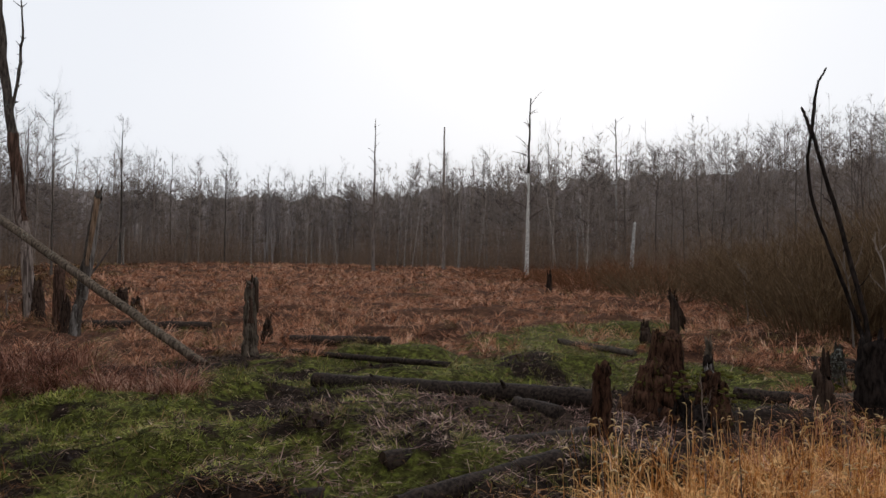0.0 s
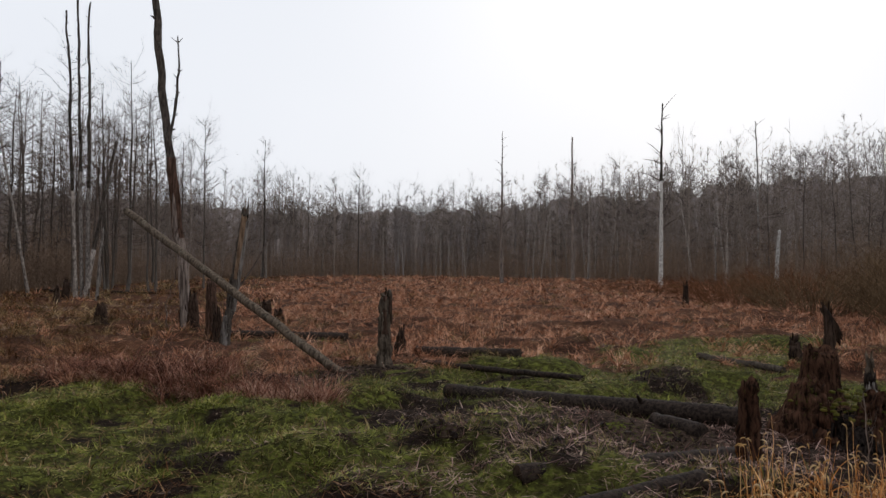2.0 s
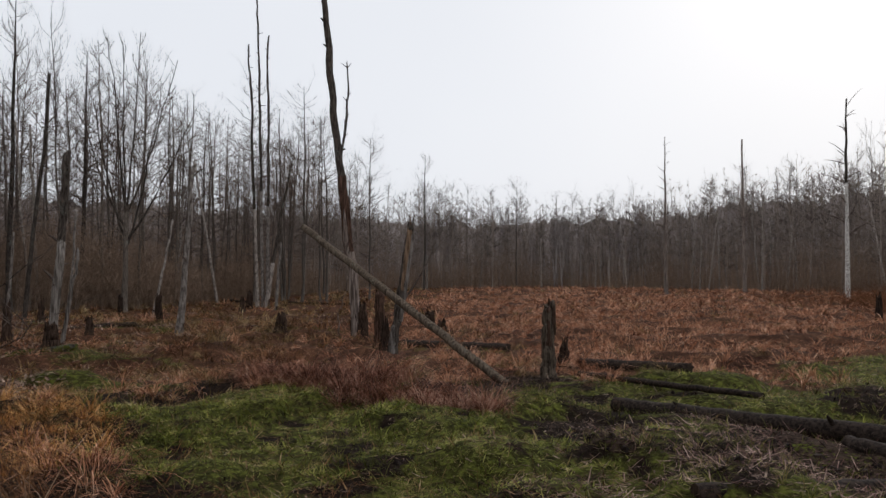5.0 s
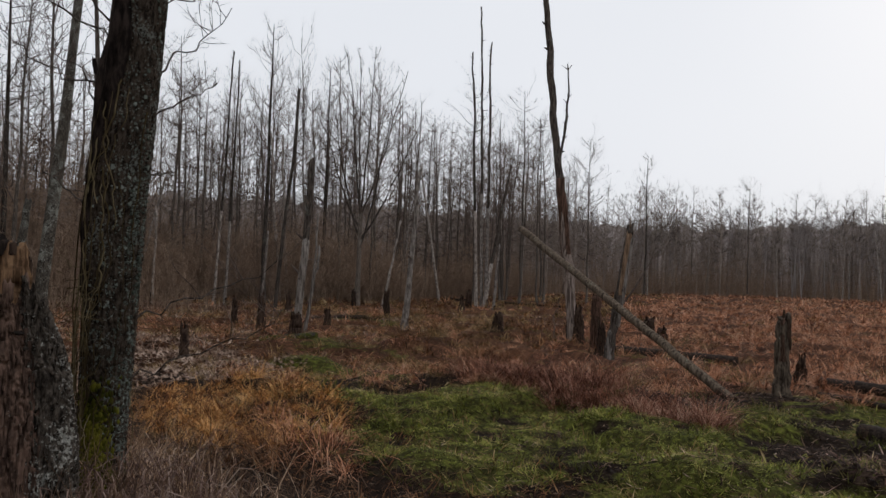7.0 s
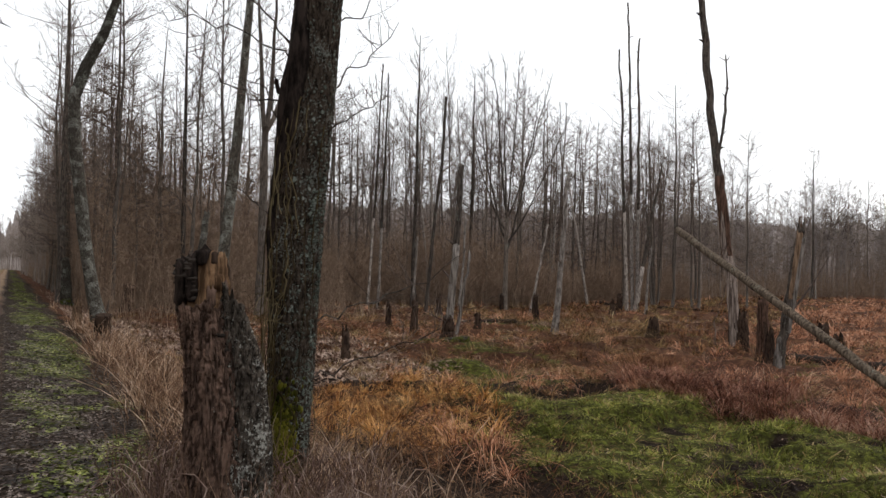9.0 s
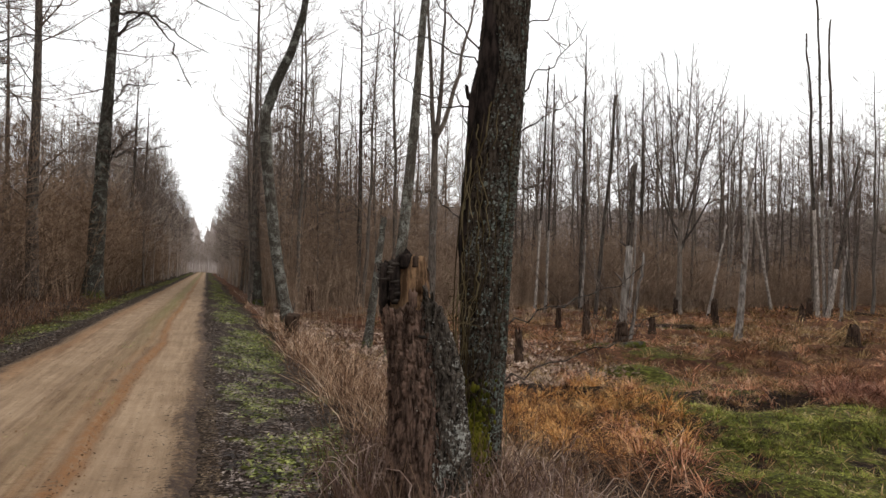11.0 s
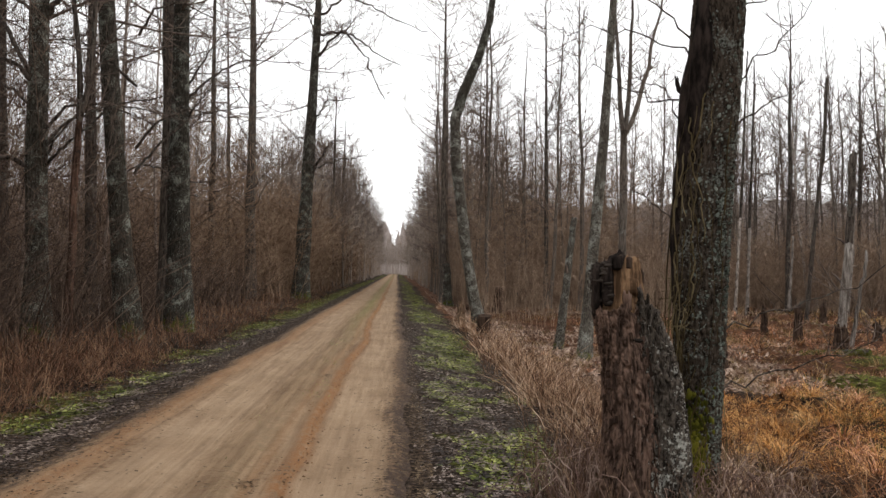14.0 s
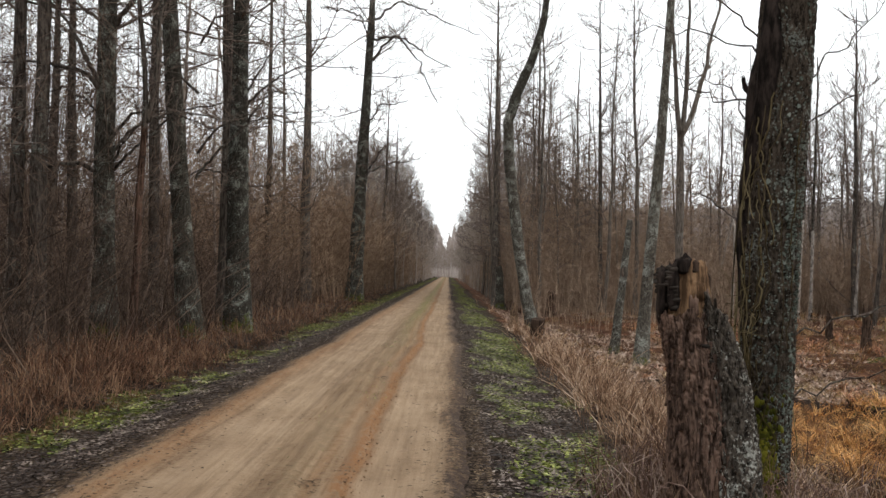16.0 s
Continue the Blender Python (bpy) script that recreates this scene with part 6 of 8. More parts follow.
def lichened_alder():
    x, y = -5.24, 2.2
    z0 = float(height(x, y)) - 0.1
    ob = thing("lichened_alder", (x, y, z0), "thick lichened alder with mossy foot and dead vines", "tree")
    zz = np.array([0.0, 0.25, 0.6, 1.1, 1.6, 2.2, 3.0, 4.2, 5.5, 7.0])
    P = np.stack([0.01 + 0.022 * zz + 0.012 * np.sin(zz * 2.1), 0.012 + 0.041 * zz + 0.014 * np.sin(zz * 1.7 + 1), zz], -1)
    R = np.array([0.26, 0.19, 0.163, 0.17, 0.184, 0.187, 0.182, 0.176, 0.165, 0.155])
    part("trunk", bark_column(P, R, 150, 420, (0.032, 0.045), 0.013, 0.10, 0.0, 41), "near_bark", ob)
    s = np.linspace(0, 1, 24)
    U = P[-1] - (0, 0, 0.05) + np.stack([0.2 * s + 0.05 * np.sin(s * 9), 0.4 * s + 0.06 * np.sin(s * 7), 8.0 * s], -1)
    part("upper_trunk", Shape().tubes(U, 0.155 - 0.085 * s, 14), "near_bark", ob)
    # a dark torn strip where the bark has split away
    for a, z1, z2, r in ((-1.9, 1.7, 3.5, 0.05), (-1.55, 2.4, 3.9, 0.05), (-1.2, 2.6, 4.1, 0.045), (-0.95, 2.9, 3.9, 0.035)):
        q = np.array([skin_at(P, R, z, a + 0.12 * math.sin(z * 4), 0.9) for z in np.linspace(z1, z2, 50)])
        part("torn_bark", rough_column(q, r * np.sin(np.linspace(0.5, 2.9, 50)) + 0.012, 12, 0.5, 6.0, 0.05, 43, 0.35), "charred", ob, "dark torn strip of bark")
    for zq, L, a, az, el in ((3.12, 0.26, -1.75, -1.9, 1.2),):
        q = skin_at(P, R, zq, a, 0.85)
        D = unit(az, el)
        part("broken_branch", rough_column(line(q - D * 0.1, q + D * L, 9, 0, 0.008), np.linspace(0.03, 0.014, 9), 10, 0.3, 6.0, 0.03, 44, 0.25), "charred", ob)
    # thin crooked branches of the same tree
    for zq, az, el, L in ((2.95, 1.0, 0.5, 0.6), (3.3, 1.3, 0.9, 0.9), (2.55, 1.2, 0.15, 0.35), (1.5, 1.25, 0.5, 1.4), (1.05, 1.35, 0.5, 1.5), (3.2, -1.9, 0.4, 0.9), (2.9, -2.2, 0.7, 0.8), (3.5, -2.0, 0.2, 1.2), (3.6, -1.6, 0.8, 1.0), (2.3, -2.1, 0.6, 0.7), (3.9, 2.2, 0.5, 1.4)):
        q = skin_at(P, R, zq, az, 0.9)
        n = 12
        st = unit(az + rng.normal(0, 0.35, n), el + rng.normal(0, 0.45, n)) * (L / n)
        Bq = np.concatenate([q[None], q + st.cumsum(0)])
        br = part("branch", Shape().tubes(Bq, np.linspace(0.008, 0.0028, n + 1), 5), "alder_bark", ob)
        tagged(part("spray", crown(Bq, 0.010, L, 0.25, 11, 0.35, (-0.3, 0.9), 3, 1, 0.4), "twig", br), kind="stuff")
    # dead vines that hang and cross over the trunk
    sh = Shape()
    for i in range(40):
        n = 26
        a = rng.uniform(-1.85, -0.55) if i < 34 else rng.uniform(-2.6, 0.9)
        top = rng.uniform(0.9, 3.3)
        low = max(0.12, top - rng.uniform(0.6, 2.4))
        zz2 = np.linspace(top, low, n)
        ph = a + np.cumsum(rng.normal(0, 0.05, n)) + 0.22 * np.sin(np.linspace(0, rng.uniform(2, 7), n) + rng.random() * 6)
        away = 1.03 + np.abs(rng.normal(0, 0.05)) + 0.09 * np.abs(np.sin(np.linspace(0, rng.uniform(2, 6), n)))
        rr = np.interp(zz2, P[:, 2], R) * away + 0.012
        cx, cy = np.interp(zz2, P[:, 2], P[:, 0]), np.interp(zz2, P[:, 2], P[:, 1])
        sh.tubes(np.stack([cx + np.cos(ph) * rr, cy + np.sin(ph) * rr, zz2], -1), np.linspace(1, 0.6, n) * rng.uniform(0.0025, 0.0068), 5)
    for i in range(30):
        q = skin_at(P, R, rng.uniform(0.3, 1.9), rng.uniform(-2.0, -0.3), 1.08)
        D = unit(rng.uniform(-2.6, -0.2), rng.uniform(-1.0, 0.7))
        sh.tubes(line(q, q + D * rng.uniform(0.12, 0.4), 7, 0.06, 0.02), np.linspace(0.0035, 0.0015, 7), 4)
    tagged(part("vines", sh, "vine", ob, "dry straw-brown vines"), kind="stuff")
    # lichen rosettes that stand proud of the bark, thick on the weather side
    lump = Shape()
    for i in range(5200):
        zq = rng.uniform(0.5, 4.6)
        a = rng.normal(0.3, 0.62)
        if vnoise(np.array(a * 4.0), np.array(zq * 4.6), 81) * 0.6 + vnoise(np.array(a * 11.0), np.array(zq * 12.0), 82) * 0.4 < 0.4:
            continue
        if rng.random() < 0.8 * float(sstep(zq, 1.9, 3.0)):
            continue
        c = skin_at(P, R, zq, a, 1.0 + rng.uniform(0.0, 0.05))
        nrm, t1, t2 = np.array([math.cos(a), math.sin(a), 0.2]), np.array([-math.sin(a), math.cos(a), 0]), np.array([0, 0, 1.0])
        w = rng.gamma(2.2, 0.0020) + 0.0025
        ring = np.array([c + (t1 * math.cos(k * 1.0472) + t2 * math.sin(k * 1.0472) * rng.uniform(0.7, 1.5)) * w * rng.uniform(0.55, 1.15) for k in range(6)])
        lump.rings([ring - nrm * 0.02, ring + nrm * rng.uniform(-0.002, 0.006, (6, 1)), ring * 0.5 + c * 0.5 + nrm * 0.002])
    tagged(part("lichen", lump.mesh("lichen", False), "lichen", ob, "grey-green lichen scales"), kind="stuff")
    cushion = Shape()
    for i in range(1300):
        zq, a = rng.uniform(0.08, 1.15) * rng.uniform(0.4, 1.0), rng.normal(-0.6, 0.36)
        c = skin_at(P, R, zq, a, 1.0)
        w = rng.uniform(0.008, 0.024)
        k = np.arange(6) * 1.0472
        t1, nrm = np.array([-math.sin(a), math.cos(a), 0]), np.array([math.cos(a), math.sin(a), 0])
        ring = c + t1 * (np.cos(k) * w)[:, None] + np.array([0, 0, 1.0]) * (np.sin(k) * w * rng.uniform(1, 2.2))[:, None]
        cushion.rings([ring - nrm * 0.02, ring * 0.9 + c * 0.1 + nrm * 0.006, ring * 0.4 + c * 0.6 + nrm * 0.014])
    tagged(part("moss", cushion, "moss", ob, "yellow-green moss cushions"), kind="stuff")


MAT["lichen"] = blade_material("lichen", [(0.1, (0.07, 0.08, 0.066)), (0.5, (0.14, 0.157, 0.135)), (0.9, (0.25, 0.27, 0.24))], 0.9)
MAT["vine"] = blade_material("vine", [(0.1, (0.03, 0.021, 0.012)), (0.5, (0.085, 0.063, 0.03)), (0.9, (0.22, 0.175, 0.1))], 0.9)
MAT["moss"] = blade_material("moss", [(0.1, (0.02, 0.022, 0.004)), (0.5, (0.07, 0.07, 0.010)), (0.9, (0.18, 0.165, 0.022))], 0.9)
MAT["fungus"] = blade_material("fungus", [(0.1, (0.010, 0.008, 0.007)), (0.5, (0.03, 0.024, 0.02)), (0.9, (0.075, 0.062, 0.052))], 0.85)
MAT["torn_wood"] = bark_material("torn_wood", (0.065, 0.038, 0.022), (0.27, 0.165, 0.095), None, 0, None, 1.0, 0.008, 0.1)
lichened_alder()


def snapped_trunk():
    x, y = -4.41, 1.56
    z0 = float(height(x, y)) - 0.1
    ob = thing("snapped_trunk", (x, y, z0), "snapped thick trunk with cracked brown bark and a broken top", "stump")
    up = -z0
    zz = np.array([0.0, 0.2, up + 0.5, up + 0.8, up + 1.06, up + 1.25, up + 1.42])
    P = np.stack([np.array([0.0, 0.0, 0.0, 0.0, 0.0, -0.015, -0.025]), np.array([0.02, 0.015, -0.015, -0.03, -0.06, -0.1, -0.13]), zz], -1)
    R = np.array([0.29, 0.23, 0.195, 0.185, 0.165, 0.15, 0.142])
    part("trunk", bark_column(P, R, 170, 340, (0.024, 0.11), 0.019, 0.14, 0.13, 51, (-0.03, 0.02)), "stump_bark", ob)
    # the grey bark of a second stem that clings to the marsh side, its top torn off aslant
    Q = np.stack([np.array([0.05, 0.055, 0.055, 0.05, 0.045, 0.035]), np.array([0.12, 0.115, 0.105, 0.09, 0.06, 0.02]), np.array([0.0, 0.3, up + 0.55, up + 0.95, up + 1.2, up + 1.46])], -1)
    part("bark_shell", bark_column(Q, np.array([0.24, 0.19, 0.165, 0.145, 0.115, 0.075]), 140, 300, (0.02, 0.085), 0.019, 0.16, 0.16, 53, (0.0, -0.11)), "shell_bark", ob, "grey lichened bark shell")
    top = up + 1.42
    # the raw core that stands above the bark, capped by dark rot
    C0 = np.array([P[-1, 0], P[-1, 1] + 0.025, 0])
    core = line(C0 + (0, 0, up + 1.15), C0 + (0.0, 0.012, up + 1.69), 26, 0, 0.003)
    part("raw_wood", rough_column(core, np.interp(np.linspace(0, 1, 26), [0, 0.5, 0.8, 1], [0.125, 0.118, 0.1, 0.082]), 30, 0.22, 6.0, 0.07, 58, 0.35), "torn_wood", ob, "bare orange-brown split wood")
    for a, out, z1, z2, r, mat in ((-1.9, 0.115, -0.12, 0.245, 0.042, "charred"), (-1.55, 0.13, -0.06, 0.22, 0.036, "charred"), (-2.3, 0.10, -0.1, 0.23, 0.045, "rotten_wood"), (-0.95, 0.095, -0.02, 0.27, 0.04, "charred"), (-0.3, 0.05, 0.2, 0.305, 0.05, "charred"),
                                   (0.5, 0.06, 0.2, 0.29, 0.045, "rotten_wood"), (1.1, 0.12, -0.15, 0.12, 0.03, "stump_bark"), (1.5, 0.12, -0.1, 0.2, 0.03, "rotten_wood"), (2.6, 0.06, 0.0, 0.24, 0.05, "rotten_wood"), (0.25, 0.118, -0.05, 0.07, 0.03, "stump_bark")):
        q = np.array([P[-1, 0] + math.cos(a) * out, P[-1, 1] + math.sin(a) * out, top])
        part("splinter", rough_column(line(q + (0, 0, z1), q + (rng.normal(0, .008), rng.normal(0, .008), z2), 16), r * np.array([0.5, 0.75] + [1.0] * 10 + [0.95, 0.9, 0.8, 0.62]), 14, 0.3, 9, 0.05, int(rng.integers(900)), 0.4), mat, ob)
    # stacks of dark bracket fungus at the top
    def brackets(a0, z1, z2, w0, n, spread, out):
        for i in range(n):
            zq = z1 + (z2 - z1) * (i + rng.uniform(-0.3, 0.3)) / n
            a = a0 + rng.normal(0, spread)
            c = np.array([np.interp(zq, P[:, 2], P[:, 0]), np.interp(zq, P[:, 2], P[:, 1]), zq]) + np.array([math.cos(a), math.sin(a), 0]) * out
            w = w0 * rng.uniform(0.6, 1.2)
            nrm = np.array([math.cos(a), math.sin(a), -0.1])
            t = np.array([-math.sin(a), math.cos(a), rng.normal(0, 0.12)])
            k = np.linspace(-1.9, 1.9, 10)
            wave = rng.uniform(0.85, 1.12, 10)
            arc = c + nrm * (np.cos(k) * w * wave)[:, None] + t * (np.sin(k) * w * wave)[:, None] * 1.1
            part("bracket_fungus", Shape().rings([arc * 0.7 + c * 0.3 - (0, 0, 0.012), arc - (0, 0, 0.003), arc + (0, 0, 0.003), arc * 0.55 + c * 0.45 + (0, 0, 0.010)]), "fungus", ob)
    brackets(-1.85, up + 1.50, up + 1.66, 0.036, 13, 0.25, 0.14)
    brackets(-0.95, up + 1.42, up + 1.68, 0.030, 17, 0.14, 0.115)
    brackets(0.5, up + 1.0, up + 1.24, 0.026, 9, 0.25, 0.145)
    # flakes of bark that lift off the trunk
    flakes = Shape()
    for i in range(200):
        zq, a = rng.uniform(0.2, up + 1.3), rng.uniform(-1.7, 1.4)
        c = skin_at(P, R, zq, a, rng.uniform(1.0, 1.06))
        n, t = np.array([math.cos(a), math.sin(a), 0]), np.array([-math.sin(a), math.cos(a), rng.normal(0, 0.25)])
        w, h = rng.uniform(0.005, 0.013), rng.uniform(0.02, 0.06)
        upv, lift = np.array([0, 0, 1.0]) * h, n * rng.uniform(0.004, 0.018)
        front = np.array([c - t * w - upv, c - t * w * 0.7 + upv * rng.uniform(0.5, 1), c + t * w * 0.6 + upv, c + t * w - upv * rng.uniform(0.4, 1)])
        front[[0, 3] if rng.random() < 0.6 else [1, 2]] += lift
        flakes.rings([front - n * 0.02, front, front * 0.9 + c * 0.1 + n * 0.003])
    tagged(part("loose_bark", flakes.mesh("loose_bark", False), "stump_bark", ob), kind="stuff")


snapped_trunk()


make_tree("alder", "slender lichened alder leaning behind a snapped trunk", 15, 0.15, (-17.2, 4.55, float(height(-17.2, 4.55)) - 0.1), "lichened_bark", (0.2, 1.0), 16, group="roadside alders", wob=0.04, start=0.6, nb=18, spread=0.16, twigs=6, sub=1)
dead_pole(-19.4, 4.4, 3.1, 0.12, "lichened_bark", "short broken lichened stem beside a slender alder", 0.1, 0.42, 0.08, 1, name="broken_stem")
ob = thing("forked_tree", (-30.5, 9.6, float(height(-30.5, 9.6)) - 0.1), "grey bare tree forking into rising limbs", "tree")
P0 = trunk_line(8.3, (0.0, 0.1), 0.04)
part("trunk", trunk_shape(P0, 0.2, 10, tip=0.7), "wood_haze_bark", ob)
for dx, dy, hh in ((0.0, -0.5, 7.5), (0.1, 1.8, 7.0), (-0.4, 0.6, 8.0)):
    s = np.linspace(0, 1, 10)
    Q = P0[-1] - (0, 0, 0.3) + np.stack([dx * s, dy * s ** 0.7, hh * s], -1) + rng.normal(0, 0.06, (10, 3)) * s[:, None]
    limb = part("limb", Shape().tubes(Q, 0.12 - 0.09 * s, 7), "wood_haze_bark", ob)
    tagged(part("spray", fine_crown(Q, hh, 0.1, 26, 0.22, (0.2, 0.8), 5, 2, 1.0), "twig", limb), kind="stuff")

# the bent alder with a cut stump at its foot
x, y = -24.6, 2.95
ob = thing("bent_alder", (x, y, float(height(x, y)) - 0.1), "bent alder with lichened lower trunk and dark upper stem", "tree")
zs = np.array([0, 1.2, 2.6, 4.2, 5.8, 7.2, 8.2, 9.3, 10.6, 12.0, 13.5])
off = np.array([0, -0.3, -0.55, -0.75, -0.95, -1.0, -0.72, -0.25, 0.12, 0.3, 0.45])
P0 = np.stack([0 * zs, off, zs], -1)
i = np.linspace(0, 10, 41)
P0 = np.stack([np.interp(i, range(11), P0[:, k]) for k in range(3)], -1)
R0 = np.interp(P0[:, 2], [0, 1, 7, 8, 13.5], [0.27, 0.2, 0.17, 0.165, 0.07])
part("lower_trunk", rough_column(P0[:22], foot(P0[:22], R0[:22], 0.3, 0.3), 16, 0.1, 3, 0.05, 61, 0.12), "lichened_bark", ob)
part("upper_trunk", rough_column(P0[20:], R0[20:], 14, 0.1, 3, 0.1, 62, 0.12), "mossy_bark", ob)
part("crown", crown(P0, 0.12, 13.5, 0.5, 16, 0.14, (0.0, 0.8), 7, 1, 1.0), "twig", ob)
stump("cut_stump", -20.6, 2.5, 0.36, 0.21, "rotten_wood", "dark brown sawn stump at the edge of the verge", 0.2, 0.03, 0.06, 0.01, 0)
stump("cut_stump", -24.0, 2.2, 0.5, 0.16, "fresh_wood", "pale splintered stump beside a bent alder", 0.1, 0, 0, 0.3, 3)
stump("cut_stump", -36.5, 5.2, 0.85, 0.28, "red_wood", "reddish-brown stump beyond the bent alder", 0.24, 0.05, 0.05, 0.1, 0)
dead_pole(-40.0, 2.9, 2.0, 0.25, "mossy_bark", "broken lichened trunk near the verge", 0, -0.1, 0.2, 0, name="broken_stem")
for x, y, H, r in ((-42.0, 2.75, 19, 0.2), (-43.0, 5.3, 19, 0.14), (-52.0, 3.6, 18, 0.16), (-58.0, 3.9, 18, 0.15), (-37.5, 7.8, 17, 0.14)):
    make_tree("alder", "straight slim alder on the marsh side of the track", H, r, (x, y, float(height(x, y)) - 0.1), "alder_bark", (0, -0.2), 10, group="roadside alders", wob=0.05, start=0.3, nb=54 if x == -42.0 else 26, spread=0.22 if x == -42.0 else 0.13, el=(-0.2, 0.5), twigs=7, sub=2, thick=1.6, top=0.5)


# the forked dead sapling at the golden grass
def forked_sapling():
    x, y = 5.0, 11.9
    z0 = float(height(x, y)) - 0.1
    ob = thing("forked_sapling", (x, y, z0), "dark dead sapling with two crossing stems and a forked tip", "dead tree")
    def bar(name, pts, r0, r1):
        pts = np.array(pts, float)
        k = np.linspace(0, len(pts) - 1, 26)
        Q = np.stack([np.interp(k, range(len(pts)), pts[:, j]) for j in range(3)], -1) + rng.normal(0, 0.004, (26, 3))
        return part(name, rough_column(Q, np.linspace(r0, r1, 26), 10, 0.25, 5, 0.05, int(rng.integers(900)), 0.2), "charred", ob)
    bar("stem", [(0.02, 0, 0), (-0.15, 0.06, 0.65), (-0.28, 0.12, 1.15), (-0.49, 0.2, 1.8), (-0.66, 0.27, 2.3), (-0.84, 0.35, 2.88), (-0.93, 0.39, 3.55), (-0.87, 0.36, 3.98)], 0.034, 0.02)
    bar("stem", [(0.08, -0.03, 0), (-0.12, 0.05, 0.67), (-0.22, 0.09, 1.32), (-0.39, 0.16, 2.05), (-0.53, 0.22, 2.7), (-0.74, 0.31, 3.47), (-0.86, 0.36, 3.98)], 0.04, 0.027)
    bar("fork", [(-0.87, 0.36, 3.9), (-0.93, 0.38, 4.15), (-1.0, 0.41, 4.36)], 0.03, 0.022)
    bar("fork", [(-0.87, 0.36, 3.9), (-0.84, 0.35, 4.45), (-0.8, 0.33, 4.72), (-0.7, 0.29, 4.92)], 0.028, 0.013)
    for zq, a, L in ((2.2, 0.4, 0.35), (2.9, 2.6, 0.22), (1.6, 0.2, 0.5), (3.3, 0.6, 0.2), (1.2, 2.9, 0.4)):
        q = np.array([np.interp(zq, [0, 4], [0, -0.87]), np.interp(zq, [0, 4], [0, 0.36]), zq])
        D = unit(a, 0.9)
        part("twig_stub", Shape().tubes(line(q, q + D * L, 6, 0, 0.015), np.linspace(0.011, 0.003, 6), 5), "charred", ob)
    P = line((0.06, -0.05, 0), (0.0, -0.03, 0.72), 14, 0, 0.01)
    part("stump", rough_column(P, foot(P, np.linspace(0.16, 0.12, 14), 0.3, 0.2), 18, 0.3, 4.0, 0.12, 77, 0.3), "root_wood", ob, "dark reddish broken stump at its foot")


forked_sapling()


# ---- willow bushes ----
MAT["rust_shoot"] = blade_material("rust_shoot", [(0.1, (0.08, 0.032, 0.016)), (0.5, (0.15, 0.064, 0.03)), (0.9, (0.24, 0.12, 0.06))])


def willow(x, y, h, w, n, r=0.011):
    tint = "rust_shoot" if y >= 40 and x < 7 else "willow"
    ob = thing("willow_bush", (x, y, float(height(x, y)) - 0.05), "leafless %s willow bush of dense fine shoots" % ("rust-brown" if y >= 40 and x < 7 else "olive-brown"), "bush", "willow bushes")
    a, q = rng.random(n) * 6.28, np.sqrt(rng.random(n)) * w * 0.45
    base = np.stack([np.cos(a) * q, np.sin(a) * q, np.zeros(n)], -1)
    hh = h * rng.uniform(0.5, 1.08, n) * (1 - 0.35 * (q / (w * 0.5)) ** 2)
    K = 4
    s = np.linspace(0, 1, K)
    out = np.stack([np.cos(a), np.sin(a)], -1) * (w * rng.uniform(0.05, 0.5, n))[:, None]
    P = base[:, None] + np.stack([out[:, :1] * s ** 1.4, out[:, 1:] * s ** 1.4, hh[:, None] * (s - 0.08 * s ** 2)], -1)
    P[:, 1:] += rng.normal(0, 0.05, (n, K - 1, 3))
    tagged(part("stem_mass", Shape().tubes(P, (r * rng.uniform(0.7, 1.5, n))[:, None] * (1 - 0.6 * s), 3), tint, ob), kind="stuff")
    m = n * 9
    o = np.repeat(np.arange(n), 9)
    f = rng.uniform(1, K - 1.01, m)
    i = f.astype(int)
    T0 = P[o, i] + (P[o, i + 1] - P[o, i]) * (f - i)[:, None]
    T1 = T0 + unit(rng.random(m) * 6.28, rng.uniform(0.5, 1.4, m)) * (h * rng.uniform(0.12, 0.34, m))[:, None]
    tagged(part("shoot_mass", Shape().slivers(T0, T1, np.full(m, r * 0.9)), tint, ob), kind="stuff")


def grey_stem(x, y, h):
    ob = thing("dead_sapling", (x, y, float(height(x, y)) - 0.05), "thin pale grey dead sapling among willow bushes", "dead tree", "grey stems")
    k = np.linspace(0, 1, 9)
    P = np.stack([rng.normal(0, 0.25) * h * k ** 1.3, rng.normal(0, 0.2) * h * k ** 1.3, h * k], -1) + rng.normal(0, 0.03, (9, 3)) * k[:, None]
    part("stem", Shape().tubes(P, np.linspace(0.022, 0.007, 9), 6), "grey_haze_bark", ob)
    tagged(part("twig_spray", crown(P, 0.014, h, 0.35, 7, 0.22, (0.3, 1.0), 3, 0, 0.9), "grey_haze_bark", ob), kind="stuff")


for i in range(22):
    grey_stem(rng.uniform(5.5, 13), rng.uniform(15.5, 26), rng.uniform(1.6, 3.6))
for x, y, h, w, n in ((5.2, 34, 2.0, 5, 260), (8.5, 31, 2.6, 5, 320), (8.0, 25, 3.0, 4.5, 360), (11.0, 24, 3.8, 5, 420), (7.3, 19.5, 2.9, 3.8, 380), (9.6, 19.0, 3.9, 4.5, 460), (12.5, 19.5, 4.4, 5, 460), (13.0, 27, 4.4, 6, 420), (2.6, 40, 1.8, 5, 240),
                      (6.0, 43, 2.4, 6, 260), (11.5, 38, 3.2, 6, 320), (17.0, 33, 4.6, 7, 380), (16.0, 22, 4.6, 6, 420), (7.0, 50, 2.2, 7, 240), (15.0, 46, 3.4, 8, 260), (-3.0, 55, 1.5, 6, 180), (2.0, 52, 1.8, 6, 200), (10.8, 15.4, 3.2, 3.0, 300)):
    willow(x, y, h, w, n)


